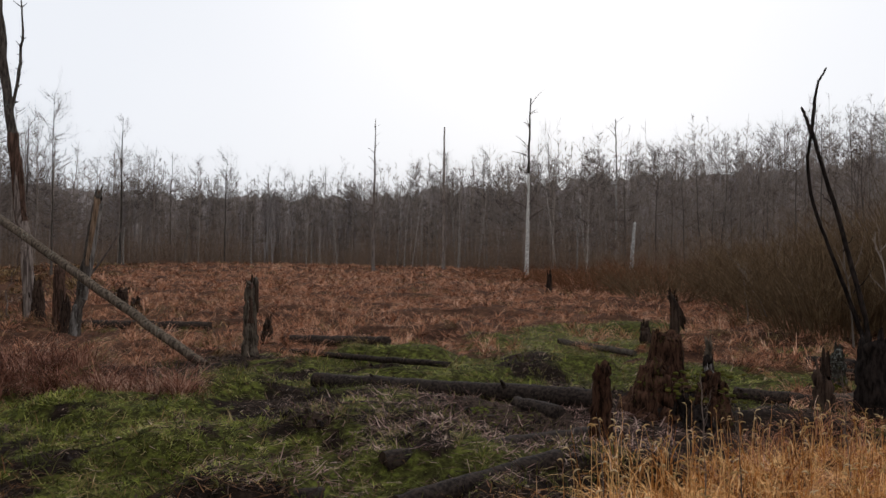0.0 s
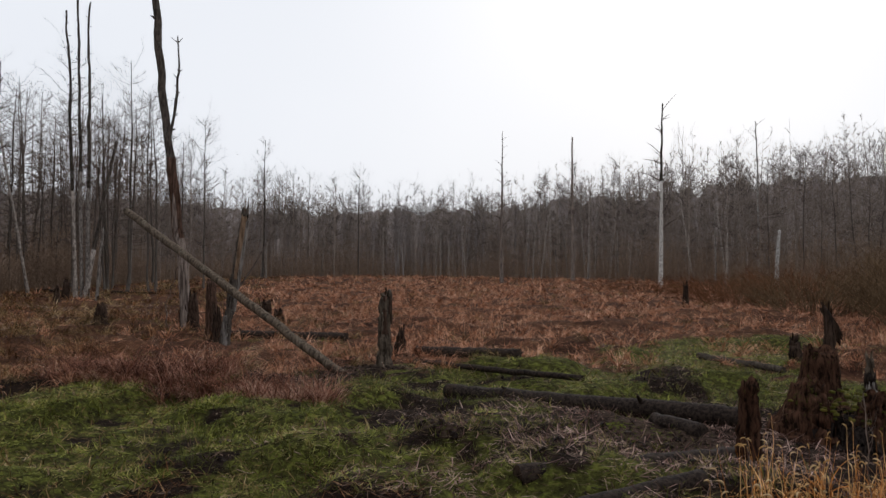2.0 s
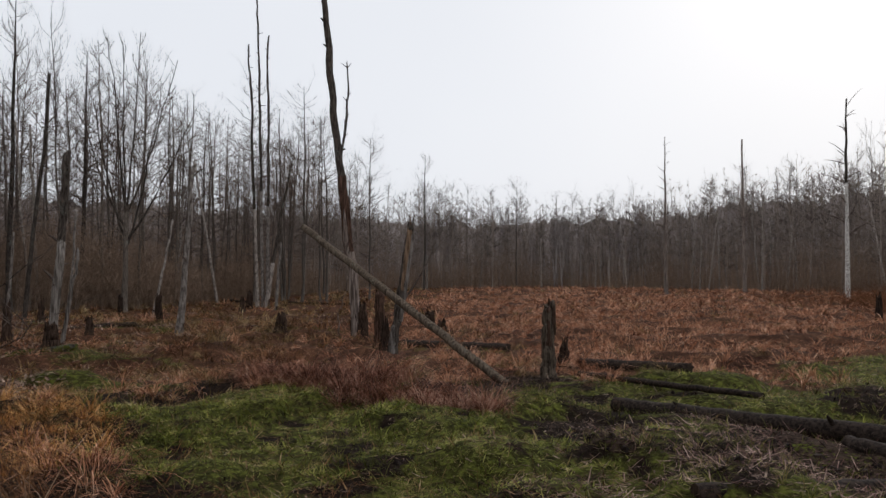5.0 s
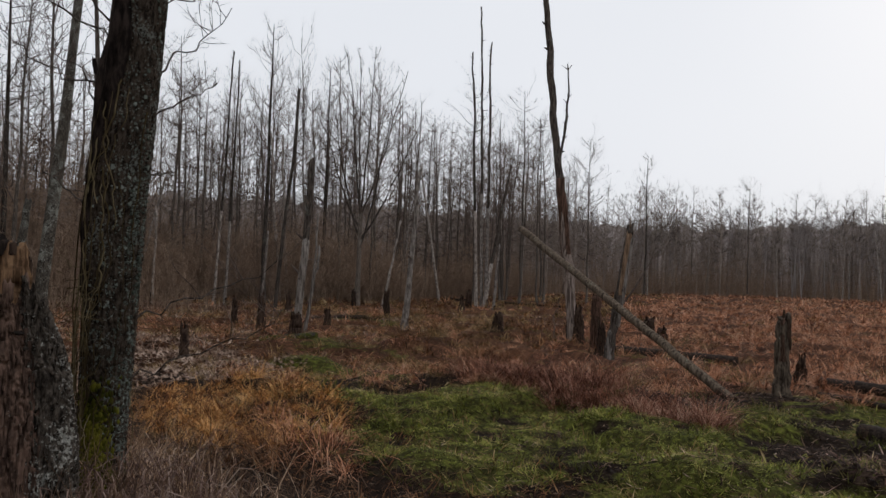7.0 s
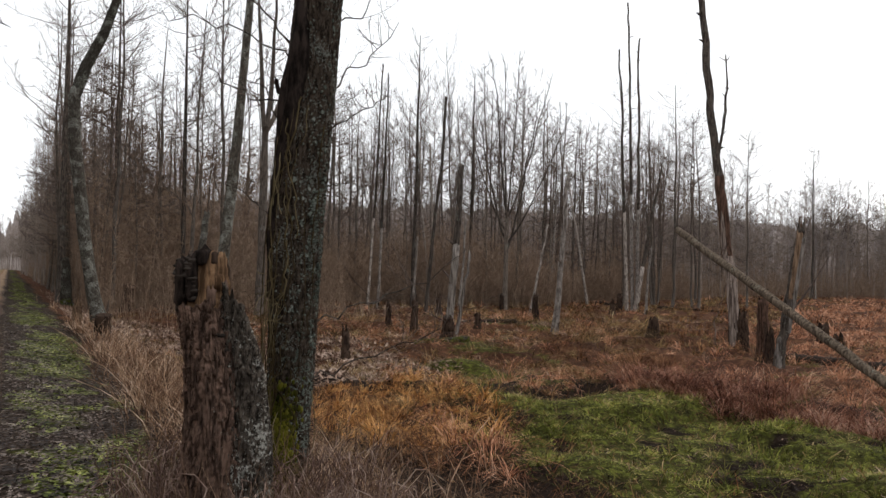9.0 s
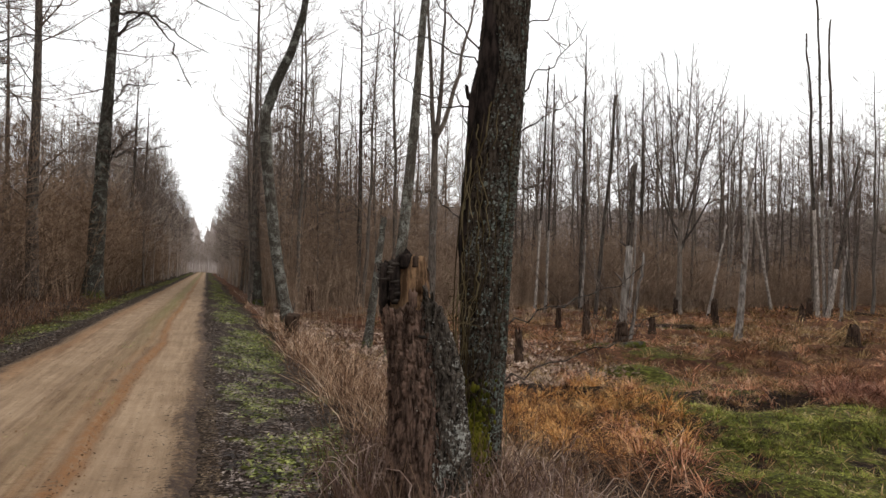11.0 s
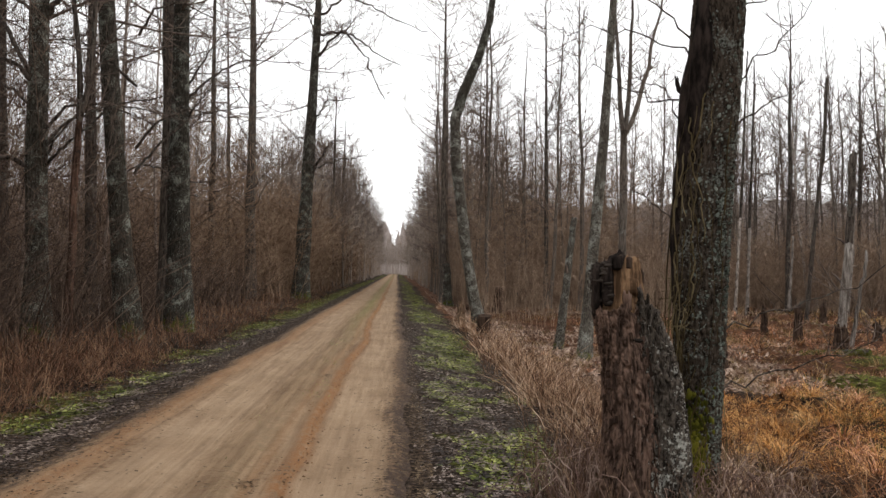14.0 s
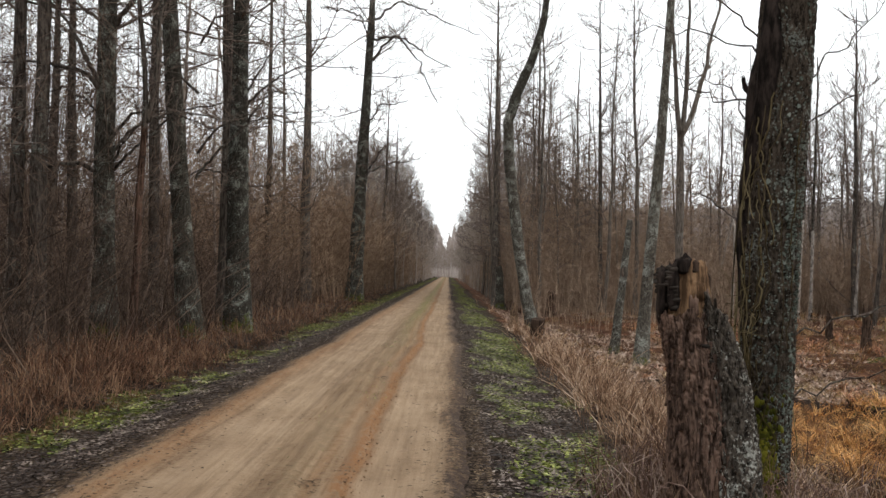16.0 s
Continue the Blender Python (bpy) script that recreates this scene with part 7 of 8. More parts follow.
# ---- grasses, reeds, leaves ----
def blades(xy, h, w, a0=(0.0, 0.5), curl=(0.4, 1.6), seg=3, az=None, lift=0.0, sink=0.02, tip=0.15):
    """Curved blades that stand on the ground: places, lengths, widths, first lean and bend."""
    n = len(xy)
    base = on_ground(xy, sink)
    base[:, 2] += lift
    az = rng.random(n) * 6.28 if az is None else az
    th, cu = rng.uniform(*a0, n), rng.uniform(*curl, n)
    d = np.stack([np.cos(az), np.sin(az), np.zeros(n)], -1)
    side = np.stack([-np.sin(az), np.cos(az), np.zeros(n)], -1)
    tw = rng.normal(0, 0.6, n)
    side = side * np.cos(tw)[:, None] + d * np.sin(tw)[:, None]
    pts = [base]
    for k in range(seg):
        a = th + cu * (k + 0.5) / seg
        pts.append(pts[-1] + (d * np.sin(a)[:, None] + np.array([0, 0, 1.0]) * np.cos(a)[:, None]) * (h / seg)[:, None])
    P = np.stack(pts, 1)
    P[:, :, 2] = np.maximum(P[:, :, 2], base[:, None, 2] + 0.02)
    W = w[:, None] * np.concatenate([[0.8], np.linspace(1.0, tip, seg)])
    L, R = P - side[:, None] * W[..., None] * 0.5, P + side[:, None] * W[..., None] * 0.5
    V = np.stack([L, R], 2).reshape(-1, 3)
    idx = np.arange(n * (seg + 1) * 2).reshape(n, seg + 1, 2)
    F = np.stack([idx[:, :-1, 0], idx[:, :-1, 1], idx[:, 1:, 1], idx[:, 1:, 0]], -1).reshape(-1, 4)
    return V, F


def tufts(centres, per, radius):
    c = np.repeat(np.asarray(centres, float), per, axis=0)
    n = len(c)
    a, r = rng.random(n) * 6.28, np.abs(rng.normal(0, 1, n)) * radius
    return c + np.stack([np.cos(a) * r, np.sin(a) * r], -1), a


def marsh_points(n, r0, r1, b0=-40, b1=84, power=1.0):
    """Places in the open marsh between two distances, short of the wood."""
    b = rng.uniform(b0, b1, n)
    r = (r0 ** power + rng.random(n) * (r1 ** power - r0 ** power)) ** (1 / power)
    a = np.radians(b)
    xy = np.stack([-r * np.sin(a), r * np.cos(a)], -1)
    return xy[(r < edge_at(b) + 6) & (xy[:, 1] > 3.4)]


def sedge_meadow():
    """Dead red-brown sedge in overlapping tussocks, finer close by and coarser far off."""
    red, brown, tan = Shape(), Shape(), Shape()
    for tries, gap, r0, r1, per, rad, hh, ww, seg in ((9000, 0.42, 7.5, 17, 74, 0.12, (0.35, 0.75), (0.0045, 0.010), 3), (20000, 0.56, 16.5, 34, 42, 0.17, (0.4, 0.85), (0.008, 0.016), 3),
                                                      (16000, 1.0, 33.5, 66, 30, 0.24, (0.45, 0.95), (0.018, 0.036), 3), (14000, 1.7, 64, 118, 20, 0.42, (0.5, 1.0), (0.035, 0.07), 2)):
        c = marsh_points(tries, r0, r1, power=1.4)
        clump = vnoise(c[:, 0] * 0.7, c[:, 1] * 0.7, 40) * 0.6 + vnoise(c[:, 0] * 0.2, c[:, 1] * 0.2, 41) * 0.4
        keep = (zone_green(c[:, 0], c[:, 1]) < 0.4) & (zone_mud(c[:, 0], c[:, 1]) < 0.45) & (clump > np.where(c[:, 0] < -8, 0.15, 0.18))
        bog = blob(c[:, 0], c[:, 1], -4.6, 11.9, 1.9, 1.7) + blob(c[:, 0], c[:, 1], -2.2, 11.0, 4.0, 4.4) + blob(c[:, 0], c[:, 1], 1.6, 13.2, 2.3, 4.4) + blob(c[:, 0], c[:, 1], -5.5, 7.5, 3.8, 2.6) + blob(c[:, 0], c[:, 1], -1.2, 9.0, 4.6, 5.2)
        keep &= (rng.random(len(c)) > np.clip(bog * 1.3, 0, 0.985)) & (bog < 0.85)
        keep &= ~((c[:, 0] < -11.5) & (c[:, 1] < 8.5) & (rng.random(len(c)) < 0.8))
        keep &= ~((c[:, 0] < -6.5) & (c[:, 1] < 17) & (vnoise(c[:, 0] * 1.1, c[:, 1] * 1.1, 83) < 0.45))
        c = np.array(scatter(c[keep], lambda x, y: True, gap, {}))
        west = sstep(-c[:, 0] - c[:, 1] * 0.55, 1.5, 7.0)
        isbrown = rng.random(len(c)) < 0.12 + 0.8 * west
        istan = isbrown & (vnoise(c[:, 0] * 0.3, c[:, 1] * 0.3, 79) * 0.6 + rng.random(len(c)) * 0.5 > 0.52)
        for sh, cc in ((red, c[~isbrown]), (brown, c[isbrown & ~istan]), (tan, c[istan])):
            size = rng.uniform(0.5, 1.2, len(cc)) * (0.55 + 0.8 * vnoise(cc[:, 0] * 0.35, cc[:, 1] * 0.35, 42))
            xy, az = tufts(cc, per, rad)
            xy = np.repeat(cc, per, axis=0) + (xy - np.repeat(cc, per, axis=0)) * np.repeat(size, per)[:, None]
            m = len(xy)
            size = size * np.where((cc[:, 0] < -8) & (cc[:, 1] < 17), 0.72, 1.0)
            flop = np.repeat(rng.random(len(cc)) < 0.3, per)
            field = vnoise(xy[:, 0] * 0.45, xy[:, 1] * 0.45, 49) * 14 + np.repeat(rng.normal(0, 0.5, len(cc)), per)
            az = np.where(flop, field, az)
            sh.add(*blades(xy, rng.uniform(*hh, m) * np.repeat(size, per), rng.uniform(*ww, m), (0.05, 0.9), (1.3, 2.9), seg, az + rng.normal(0, 0.4, m), lift=0.03))
    # the tall tussocks before the leaning trunk
    c = np.stack([rng.uniform(-9.5, -4.4, 230), rng.uniform(8.9, 11.6, 230)], -1)
    c = c[(c[:, 1] > 9.3 + 0.6 * vnoise(c[:, 0], 0.5, 43)) & (c[:, 1] < 10.9 - (c[:, 0] + 6) * 0.45)]
    xy, az = tufts(c, 62, 0.12)
    m = len(xy)
    tall = Shape().add(*blades(xy, rng.uniform(0.35, 0.9, m), rng.uniform(0.005, 0.010, m), (0.0, 0.7), (1.0, 2.8), 4, az + rng.normal(0, 0.6, m)))
    stuff("tall_sedge", tall.mesh("tall_sedge", False), "shaded_purple_sedge", "tall drooping purple-brown sedge tussocks by a leaning trunk", "sedge")
    c = np.array([(-11.7, 12.6), (-12.1, 12.9), (-11.4, 13.1)])
    xy, az = tufts(c, 300, 0.16)
    m = len(xy)
    brown.add(*blades(xy, rng.uniform(0.45, 0.85, m), rng.uniform(0.005, 0.009, m), (0.05, 0.5), (1.2, 2.4), 4, az + rng.normal(0, 0.3, m)))
    # drooping fountains of old sedge over the western marsh
    c = np.stack([rng.uniform(-30, -7.5, 900), rng.uniform(6.2, 24, 900)], -1)
    c = c[(zone_green(c[:, 0], c[:, 1]) < 0.3) & (c[:, 1] < 3 - 0.9 * c[:, 0]) & (vnoise(c[:, 0] * 0.5, c[:, 1] * 0.5, 57) > 0.3)]
    for k, sh in ((0, brown), (1, tan), (2, red)):
        cc = c[k::3]
        xy, az = tufts(cc, 44, 0.12)
        m = len(xy)
        size = np.repeat(rng.uniform(0.55, 1.3, len(cc)), 44)
        sh.add(*blades(xy, rng.uniform(0.35, 0.7, m) * size, rng.uniform(0.005, 0.010, m), (0.1, 0.8), (1.3, 2.7), 3, az + rng.normal(0, 0.4, m)))
    stuff("tan_sedge", tan.mesh("tan_sedge", False), "tan_sedge", "dead tan and olive sedge tussocks over wet ground", "sedge")
    stuff("red_sedge", red.mesh("red_sedge", False), "sedge", "dead red-brown sedge lying in thick tussocks", "sedge")
    stuff("brown_sedge", brown.mesh("brown_sedge", False), "brown_sedge", "dead brown sedge tussocks over wet ground", "sedge")


def green_grass():
    sh = Shape()
    xy = np.concatenate([np.stack([rng.uniform(-10, -2, 60000), rng.uniform(4.6, 10, 60000)], -1), np.stack([rng.uniform(-9, 8, 150000), rng.uniform(6, 24, 150000)], -1), np.stack([rng.uniform(-26, -10, 12000), rng.uniform(7, 20, 12000)], -1)])
    g = zone_green(xy[:, 0], xy[:, 1])
    xy = xy[(g > 0.3) & (rng.random(len(xy)) < g) & (xy[:, 1] > 3.6)]
    m = len(xy)
    far = np.hypot(xy[:, 0], xy[:, 1])
    h = rng.uniform(0.035, 0.12, m) * (0.3 + 1.5 * vnoise(xy[:, 0] * 2.2, xy[:, 1] * 2.2, 44) ** 1.5)
    sh.add(*blades(xy, h, rng.uniform(0.004, 0.008, m) * (1 + far / 18), (0.2, 1.2), (0.4, 1.9), 2))
    stuff("green_grass", sh.mesh("green_grass", False), "green_grass", "short bright green marsh grass in patches", "grass")
    # dead blades that lie through the green
    some = rng.random(m) < 0.09
    xy = xy[some] + rng.normal(0, 0.05, (some.sum(), 2))
    k = len(xy)
    dry = Shape().add(*blades(xy, rng.uniform(0.07, 0.22, k), rng.uniform(0.004, 0.008, k) * (1 + far[some] / 18), (0.3, 1.4), (0.2, 1.6), 2, lift=0.02))
    stuff("dry_blades", dry.mesh("dry_blades", False), "tan_sedge", "dead tan blades lying among green marsh grass", "grass")
    # herbs of the verges: small leaves on the ground
    n = 36000
    x = -np.abs(rng.gamma(1.25, 13, n)) - 1.0
    x = np.where(rng.random(n) < 0.1, rng.uniform(-2, 6, n), x)
    right = rng.random(n) < 0.62
    y = np.where(right, rng.normal(1.1, 0.55, n), rng.normal(-3.75, 0.34, n))
    xy = np.stack([x, y], -1)
    mottle = 0.55 * vnoise(x * 2.4, y * 3.2, 73) + 0.45 * vnoise(x * 7, y * 7, 74)
    xy = xy[(zone_green(x, y) > 0.3) & ((y > 0.4) | (y < -3.1)) & (mottle > np.where(y > 0, 0.3, 0.46 - 0.16 * sstep(-x, 14, 30))) & ((y > 0) | (x < -6.5))]
    m = len(xy)
    far = np.abs(xy[:, 0])
    sh = Shape().add(*blades(xy, rng.uniform(0.025, 0.065, m), rng.uniform(0.016, 0.036, m) * (1 + far / 30), (0.5, 1.4), (0.1, 0.7), 2, lift=0.01, tip=0.6))
    n = 2600
    xy = np.stack([-rng.gamma(2.0, 6.0, n) - 3.5, rng.normal(-1.1, 0.14, n)], -1)
    xy = xy[vnoise(xy[:, 0] * 1.3, xy[:, 1] * 3, 72) > 0.62]
    m = len(xy)
    sh.add(*blades(xy, rng.uniform(0.02, 0.06, m), rng.uniform(0.005, 0.014, m), (0.3, 1.3), (0.1, 0.7), 2, lift=0.07, tip=0.4))
    stuff("verge_herbs", sh.mesh("verge_herbs", False), "herb", "low green herbs growing along the track's verges", "herbs")


def leaf_litter():
    n = 40000
    x = -np.abs(rng.gamma(1.2, 10, n)) - 0.8
    x = np.where(rng.random(n) < 0.12, rng.uniform(-2, 6, n), x)
    right = rng.random(n) < 0.55
    y = np.where(right, rng.normal(0.95, 0.5, n), rng.normal(-3.3, 0.45, n))
    xy = np.stack([x, y], -1)
    xy = xy[(y > 0.22 + 0.1 * rng.random(n)) | (y < -2.6 - 0.2 * rng.random(n))]
    m = len(xy)
    sh = Shape().add(*blades(xy, rng.uniform(0.02, 0.06, m), rng.uniform(0.012, 0.03, m) * (1 + np.abs(xy[:, 0]) / 35), (0.9, 1.5), (-0.8, 0.8), 2, lift=0.012, sink=0.0, tip=0.3))
    stuff("leaf_litter", sh.mesh("leaf_litter", False), "litter", "dark wet fallen leaves beside the track", "leaves")
    n = 9000
    xy = np.concatenate([np.stack([-11.5 - rng.gamma(1.6, 8, n * 3), rng.uniform(2.3, 8.6, n * 3)], -1), np.stack([rng.uniform(-40, -17, 2 * n), rng.uniform(8, 26, 2 * n)], -1)])
    k = vnoise(xy[:, 0] * 0.35, xy[:, 1] * 0.35, 46)
    xy = xy[k > 0.36]
    m = len(xy)
    sh = Shape().add(*blades(xy, rng.uniform(0.05, 0.16, m), rng.uniform(0.03, 0.075, m), (0.5, 1.4), (-0.6, 1.6), 2, lift=0.03, tip=0.3))
    stuff("pale_leaves", sh.mesh("pale_leaves", False), "pale_litter", "pale dry leaves strewn over the marsh edge", "leaves")
    # scraps of leaf and turf along the middle of the track
    n = 17000
    x = -np.abs(rng.gamma(1.6, 6, n)) - 2.0
    xy = np.stack([x, np.where(rng.random(n) < 0.9, rng.normal(-1.0, 0.17, n), rng.uniform(-2.6, 0.1, n))], -1)
    k = vnoise(xy[:, 0] * 0.9, xy[:, 1] * 2, 47) * 0.6 + vnoise(xy[:, 0] * 3, xy[:, 1] * 5, 48) * 0.4
    xy = xy[rng.random(n) < 0.55 * sstep(k, 0.42, 0.66) * (0.25 + 0.75 * sstep(-x, 4.5, 8))]
    # leaves that have blown over the edges of the sand
    n = 9500
    x = -np.abs(rng.gamma(1.3, 8, n)) - 1.0
    y = np.where(rng.random(n) < 0.6, 0.38 - rng.gamma(1.2, 0.16, n), -2.85 + rng.gamma(1.2, 0.22, n))
    xy = np.concatenate([xy, np.stack([x, y], -1)])
    m = len(xy)
    sh = Shape().add(*blades(xy, rng.uniform(0.015, 0.05, m), rng.uniform(0.008, 0.024, m), (1.1, 1.55), (-0.3, 0.3), 2, lift=0.05, sink=0.0, tip=0.4))
    stuff("track_scraps", sh.mesh("track_scraps", False), "scrap", "leaf scraps and turf between the wheel ruts", "leaves")


def dry_patches():
    # orange grass hummock
    c = np.stack([rng.uniform(-12.4, -6.6, 800), rng.uniform(3.4, 7.2, 800)], -1)
    c = np.array(scatter(c[blob(c[:, 0] + 0.75 * (c[:, 1] - 5.4) * 0.6, c[:, 1], -9.3, 5.4, 2.2, 1.4) > 0.3], lambda x, y: True, 0.3, {}))
    xy, az = tufts(c, 110, 0.1)
    m = len(xy)
    size = np.repeat(rng.uniform(0.4, 1.2, len(c)) * (0.55 + 0.8 * vnoise(c[:, 0] * 1.1, c[:, 1] * 1.1, 78)), 110)
    sh = Shape().add(*blades(xy, rng.uniform(0.25, 0.62, m) * size, rng.uniform(0.003, 0.0065, m), (0.1, 0.9), (0.8, 2.6), 4, az + rng.normal(0, 0.6, m)))
    stuff("orange_grass", sh.mesh("orange_grass", False), "orange_grass", "bright orange-brown dry grass hummock", "grass")
    # golden reed grass with drooping plumes
    c = np.stack([rng.uniform(0.1, 6.5, 640), rng.uniform(5.0, 9.6, 640)], -1)
    c = c[(c[:, 1] < 7.2 + 0.45 * c[:, 0]) & (c[:, 0] > 0.3 + 0.25 * (c[:, 1] - 5)) & (c[:, 1] > 4.9 + 0.2 * c[:, 0])]
    xy, az = tufts(c, 34, 0.12)
    m = len(xy)
    low = np.clip(1.25 - 0.17 * (xy[:, 1] - 0.3 * xy[:, 0] - 4.5), 0.42, 1.05)
    sh = Shape().add(*blades(xy, rng.uniform(0.25, 0.75, m) * low, rng.uniform(0.006, 0.015, m), (0.0, 0.9), (1.2, 3.8), 6, az + rng.normal(0, 0.9, m)))
    some = rng.random(m) < 0.06
    xy = xy[some]
    k = len(xy)
    hh = rng.uniform(0.5, 0.85, k) * low[some]
    P, R = sticks(on_ground(xy), hh, rng.uniform(0.03, 0.2, k), np.full(k, 0.0035), 4)
    sh.tubes(P, R, 3)
    tipd = unit(rng.random(k) * 6.28, np.zeros(k))
    q = [P[:, -1]]
    for j in range(5):
        e = 1.1 - 0.36 * j
        q.append(q[-1] + (tipd * math.cos(e) + np.array([0, 0, math.sin(e)])) * rng.uniform(0.007, 0.017, (k, 1)))
    Q = np.stack(q, 1)
    plumes = Shape().tubes(Q, np.tile([0.002, 0.004, 0.0055, 0.005, 0.0035, 0.0015], (k, 1)), 4)
    stuff("grass_plumes", plumes.mesh("grass_plumes", False), "plume", "pale curled plumes of dry reed grass", "grass")
    stuff("golden_grass", sh.mesh("golden_grass", False), "golden_grass", "golden dry reed grass with curled plumes", "grass")
    # broken reeds over the mud
    n = 20000
    xy = np.stack([rng.uniform(-4.6, 2.6, n), rng.uniform(6.0, 12.6, n)], -1)
    z = np.maximum(np.maximum(zone_mud(xy[:, 0], xy[:, 1]), 0.4 * blob(xy[:, 0], xy[:, 1], 0.0, 9, 2.4, 2.6)), 0.9 * blob(xy[:, 0], xy[:, 1], 0.5, 9.0, 1.5, 1.6)) * (0.15 + 0.85 * sstep(xy[:, 0], -3.2, -1.4))
    xy = xy[rng.random(n) < z]
    m = len(xy)
    sh = Shape().add(*blades(xy, rng.uniform(0.06, 0.24, m), rng.uniform(0.005, 0.012, m), (0.7, 1.5), (-0.2, 1.3), 3, lift=0.02, tip=0.5))
    stuff("broken_reeds", sh.mesh("broken_reeds", False), "dry_reed", "broken grey-pink dead reeds lying on mud", "reeds")
    sh = Shape()
    n = 9000
    xy = np.stack([rng.uniform(-10.5, 0.5, n), rng.uniform(4.2, 6.6, n)], -1)
    keep = zone_green(xy[:, 0], xy[:, 1]) < 0.5
    xy = xy[keep]
    m = len(xy)
    sh.add(*blades(xy, rng.uniform(0.08, 0.26, m), rng.uniform(0.004, 0.010, m), (0.5, 1.4), (0.2, 1.4), 3, lift=0.0, tip=0.4))
    stuff("bank_reeds", sh.mesh("bank_reeds", False), "brown_sedge", "short brown dead reeds along the wet bank", "reeds")
    # dry weeds along the marsh verge and round the trunks
    n = 6000
    x = -rng.gamma(2.2, 5.5, n) - 2.0
    xy = np.stack([x, rng.normal(2.55, 0.62, n)], -1)
    xy = xy[(xy[:, 1] > 1.45 + 0.25 * vnoise(xy[:, 0], 0.3, 48)) & (xy[:, 0] < -3.0) & (rng.random(n) < 1.25 + xy[:, 0] / 16)]
    m = len(xy)
    far = np.abs(xy[:, 0])
    sh = Shape().add(*blades(xy, rng.uniform(0.25, 0.8, m), rng.uniform(0.003, 0.007, m) * (1 + far / 25), (0.0, 0.6), (0.2, 1.6), 3))
    n = 1600
    xy = np.stack([rng.uniform(-6.0, -2.6, n), rng.normal(1.75, 0.42, n)], -1)
    xy = xy[(xy[:, 1] > 1.0) & (np.hypot(xy[:, 0] + 4.4, xy[:, 1] - 1.58) > 0.3) & (np.hypot(xy[:, 0] + 5.24, xy[:, 1] - 2.22) > 0.3)]
    m = len(xy)
    P, R = sticks(on_ground(xy), rng.uniform(0.2, 0.75, m), rng.uniform(0.1, 0.6, m), rng.uniform(0.002, 0.0045, m), 4)
    sh.tubes(P, R, 3)
    # stalks and grass close in front of the snapped trunk
    n = 900
    a, d = rng.uniform(-2.3, 1.0, n), rng.uniform(0.3, 0.85, n)
    xy = np.stack([-4.41 + np.cos(a) * d, 1.57 + np.sin(a) * d], -1)
    xy = xy[xy[:, 1] > 1.0]
    m = len(xy)
    near = np.hypot(xy[:, 0] + 4.41, xy[:, 1] - 1.57)
    sh.tubes(*sticks(on_ground(xy), rng.uniform(0.15, 0.62, m) * np.clip(1.35 - near, 0.4, 1), rng.uniform(0.05, 0.35, m), rng.uniform(0.0018, 0.0042, m), 5, 0.12), 3)
    n = 4200
    xy = np.stack([rng.uniform(-7.5, 7.0, n), rng.uniform(1.8, 4.9, n)], -1)
    sh.add(*blades(xy, rng.uniform(0.15, 0.5, n), rng.uniform(0.003, 0.007, n), (0.3, 1.3), (0.2, 1.2), 3))
    # pink straw grass on the bank between the verge and the marsh
    n = 560
    c = np.stack([-4.2 - rng.gamma(1.7, 5.0, n), rng.normal(2.45, 0.5, n)], -1)
    c = c[(c[:, 1] > 1.72 + 0.4 * vnoise(c[:, 0] * 0.8, 0.3, 58)) & (vnoise(c[:, 0] * 0.9, c[:, 1] * 0.9, 59) > 0.3)]
    c = c[rng.random(len(c)) < 0.8]
    xy, az = tufts(c, 32, 0.15)
    m = len(xy)
    lie = np.repeat(rng.random(len(c)) * 6.28, 32)
    lie = np.where(rng.random(m) < 0.6, lie + rng.normal(0, 0.5, m), az)
    tall = np.repeat(rng.uniform(0.45, 1.15, len(c)), 32)
    straw = Shape().add(*blades(xy, rng.uniform(0.25, 0.8, m) * tall, rng.uniform(0.003, 0.007, m) * (1 + np.abs(xy[:, 0]) / 25), (0.05, 0.8), (0.5, 2.3), 4, lie))
    n = 420
    xy = np.stack([-4.5 - rng.gamma(1.6, 3.6, n), rng.normal(2.3, 0.45, n)], -1)
    xy = xy[xy[:, 1] > 1.6]
    n = len(xy)
    straw.tubes(*sticks(on_ground(xy), rng.uniform(0.4, 0.95, n), rng.uniform(0.15, 0.9, n), rng.uniform(0.0025, 0.0045, n) * (1 + np.abs(xy[:, 0]) / 25), 5, 0.2), 3)
    stuff("bank_straw", straw.mesh("bank_straw", False), "pink_straw", "pinkish dry straw grass on the marsh bank", "grass")
    # arching dead bramble stems round the snapped trunk
    n = 1100
    a = rng.random(n) * 6.28
    out = rng.uniform(0.5, 2.0, n)
    xy = np.stack([-4.4 + 0.55 * np.cos(a) * out, 1.62 + 0.5 * np.sin(a) * out], -1)
    xy[::3] += (-0.75, 0.55)
    s = np.linspace(0, 1, 9)
    reach, rise, b = rng.uniform(0.1, 0.55, n), rng.uniform(0.15, 0.62, n), rng.random(n) * 6.28
    P = on_ground(xy)[:, None] + np.stack([np.cos(b)[:, None] * reach[:, None] * s, np.sin(b)[:, None] * reach[:, None] * s, rise[:, None] * np.sin(s * 2.3)], -1)
    P[:, 1:] += rng.normal(0, 0.016, (n, 8, 3))
    P[:, :, 2] = np.maximum(P[:, :, 2], height(P[:, :, 0], P[:, :, 1]) + 0.01)
    clear = (np.hypot(P[:, :, 0] + 4.4, P[:, :, 1] - 1.58).min(1) > 0.27) & (np.hypot(P[:, :, 0] + 5.24, P[:, :, 1] - 2.22).min(1) > 0.26) & (xy[:, 1] > 1.05)
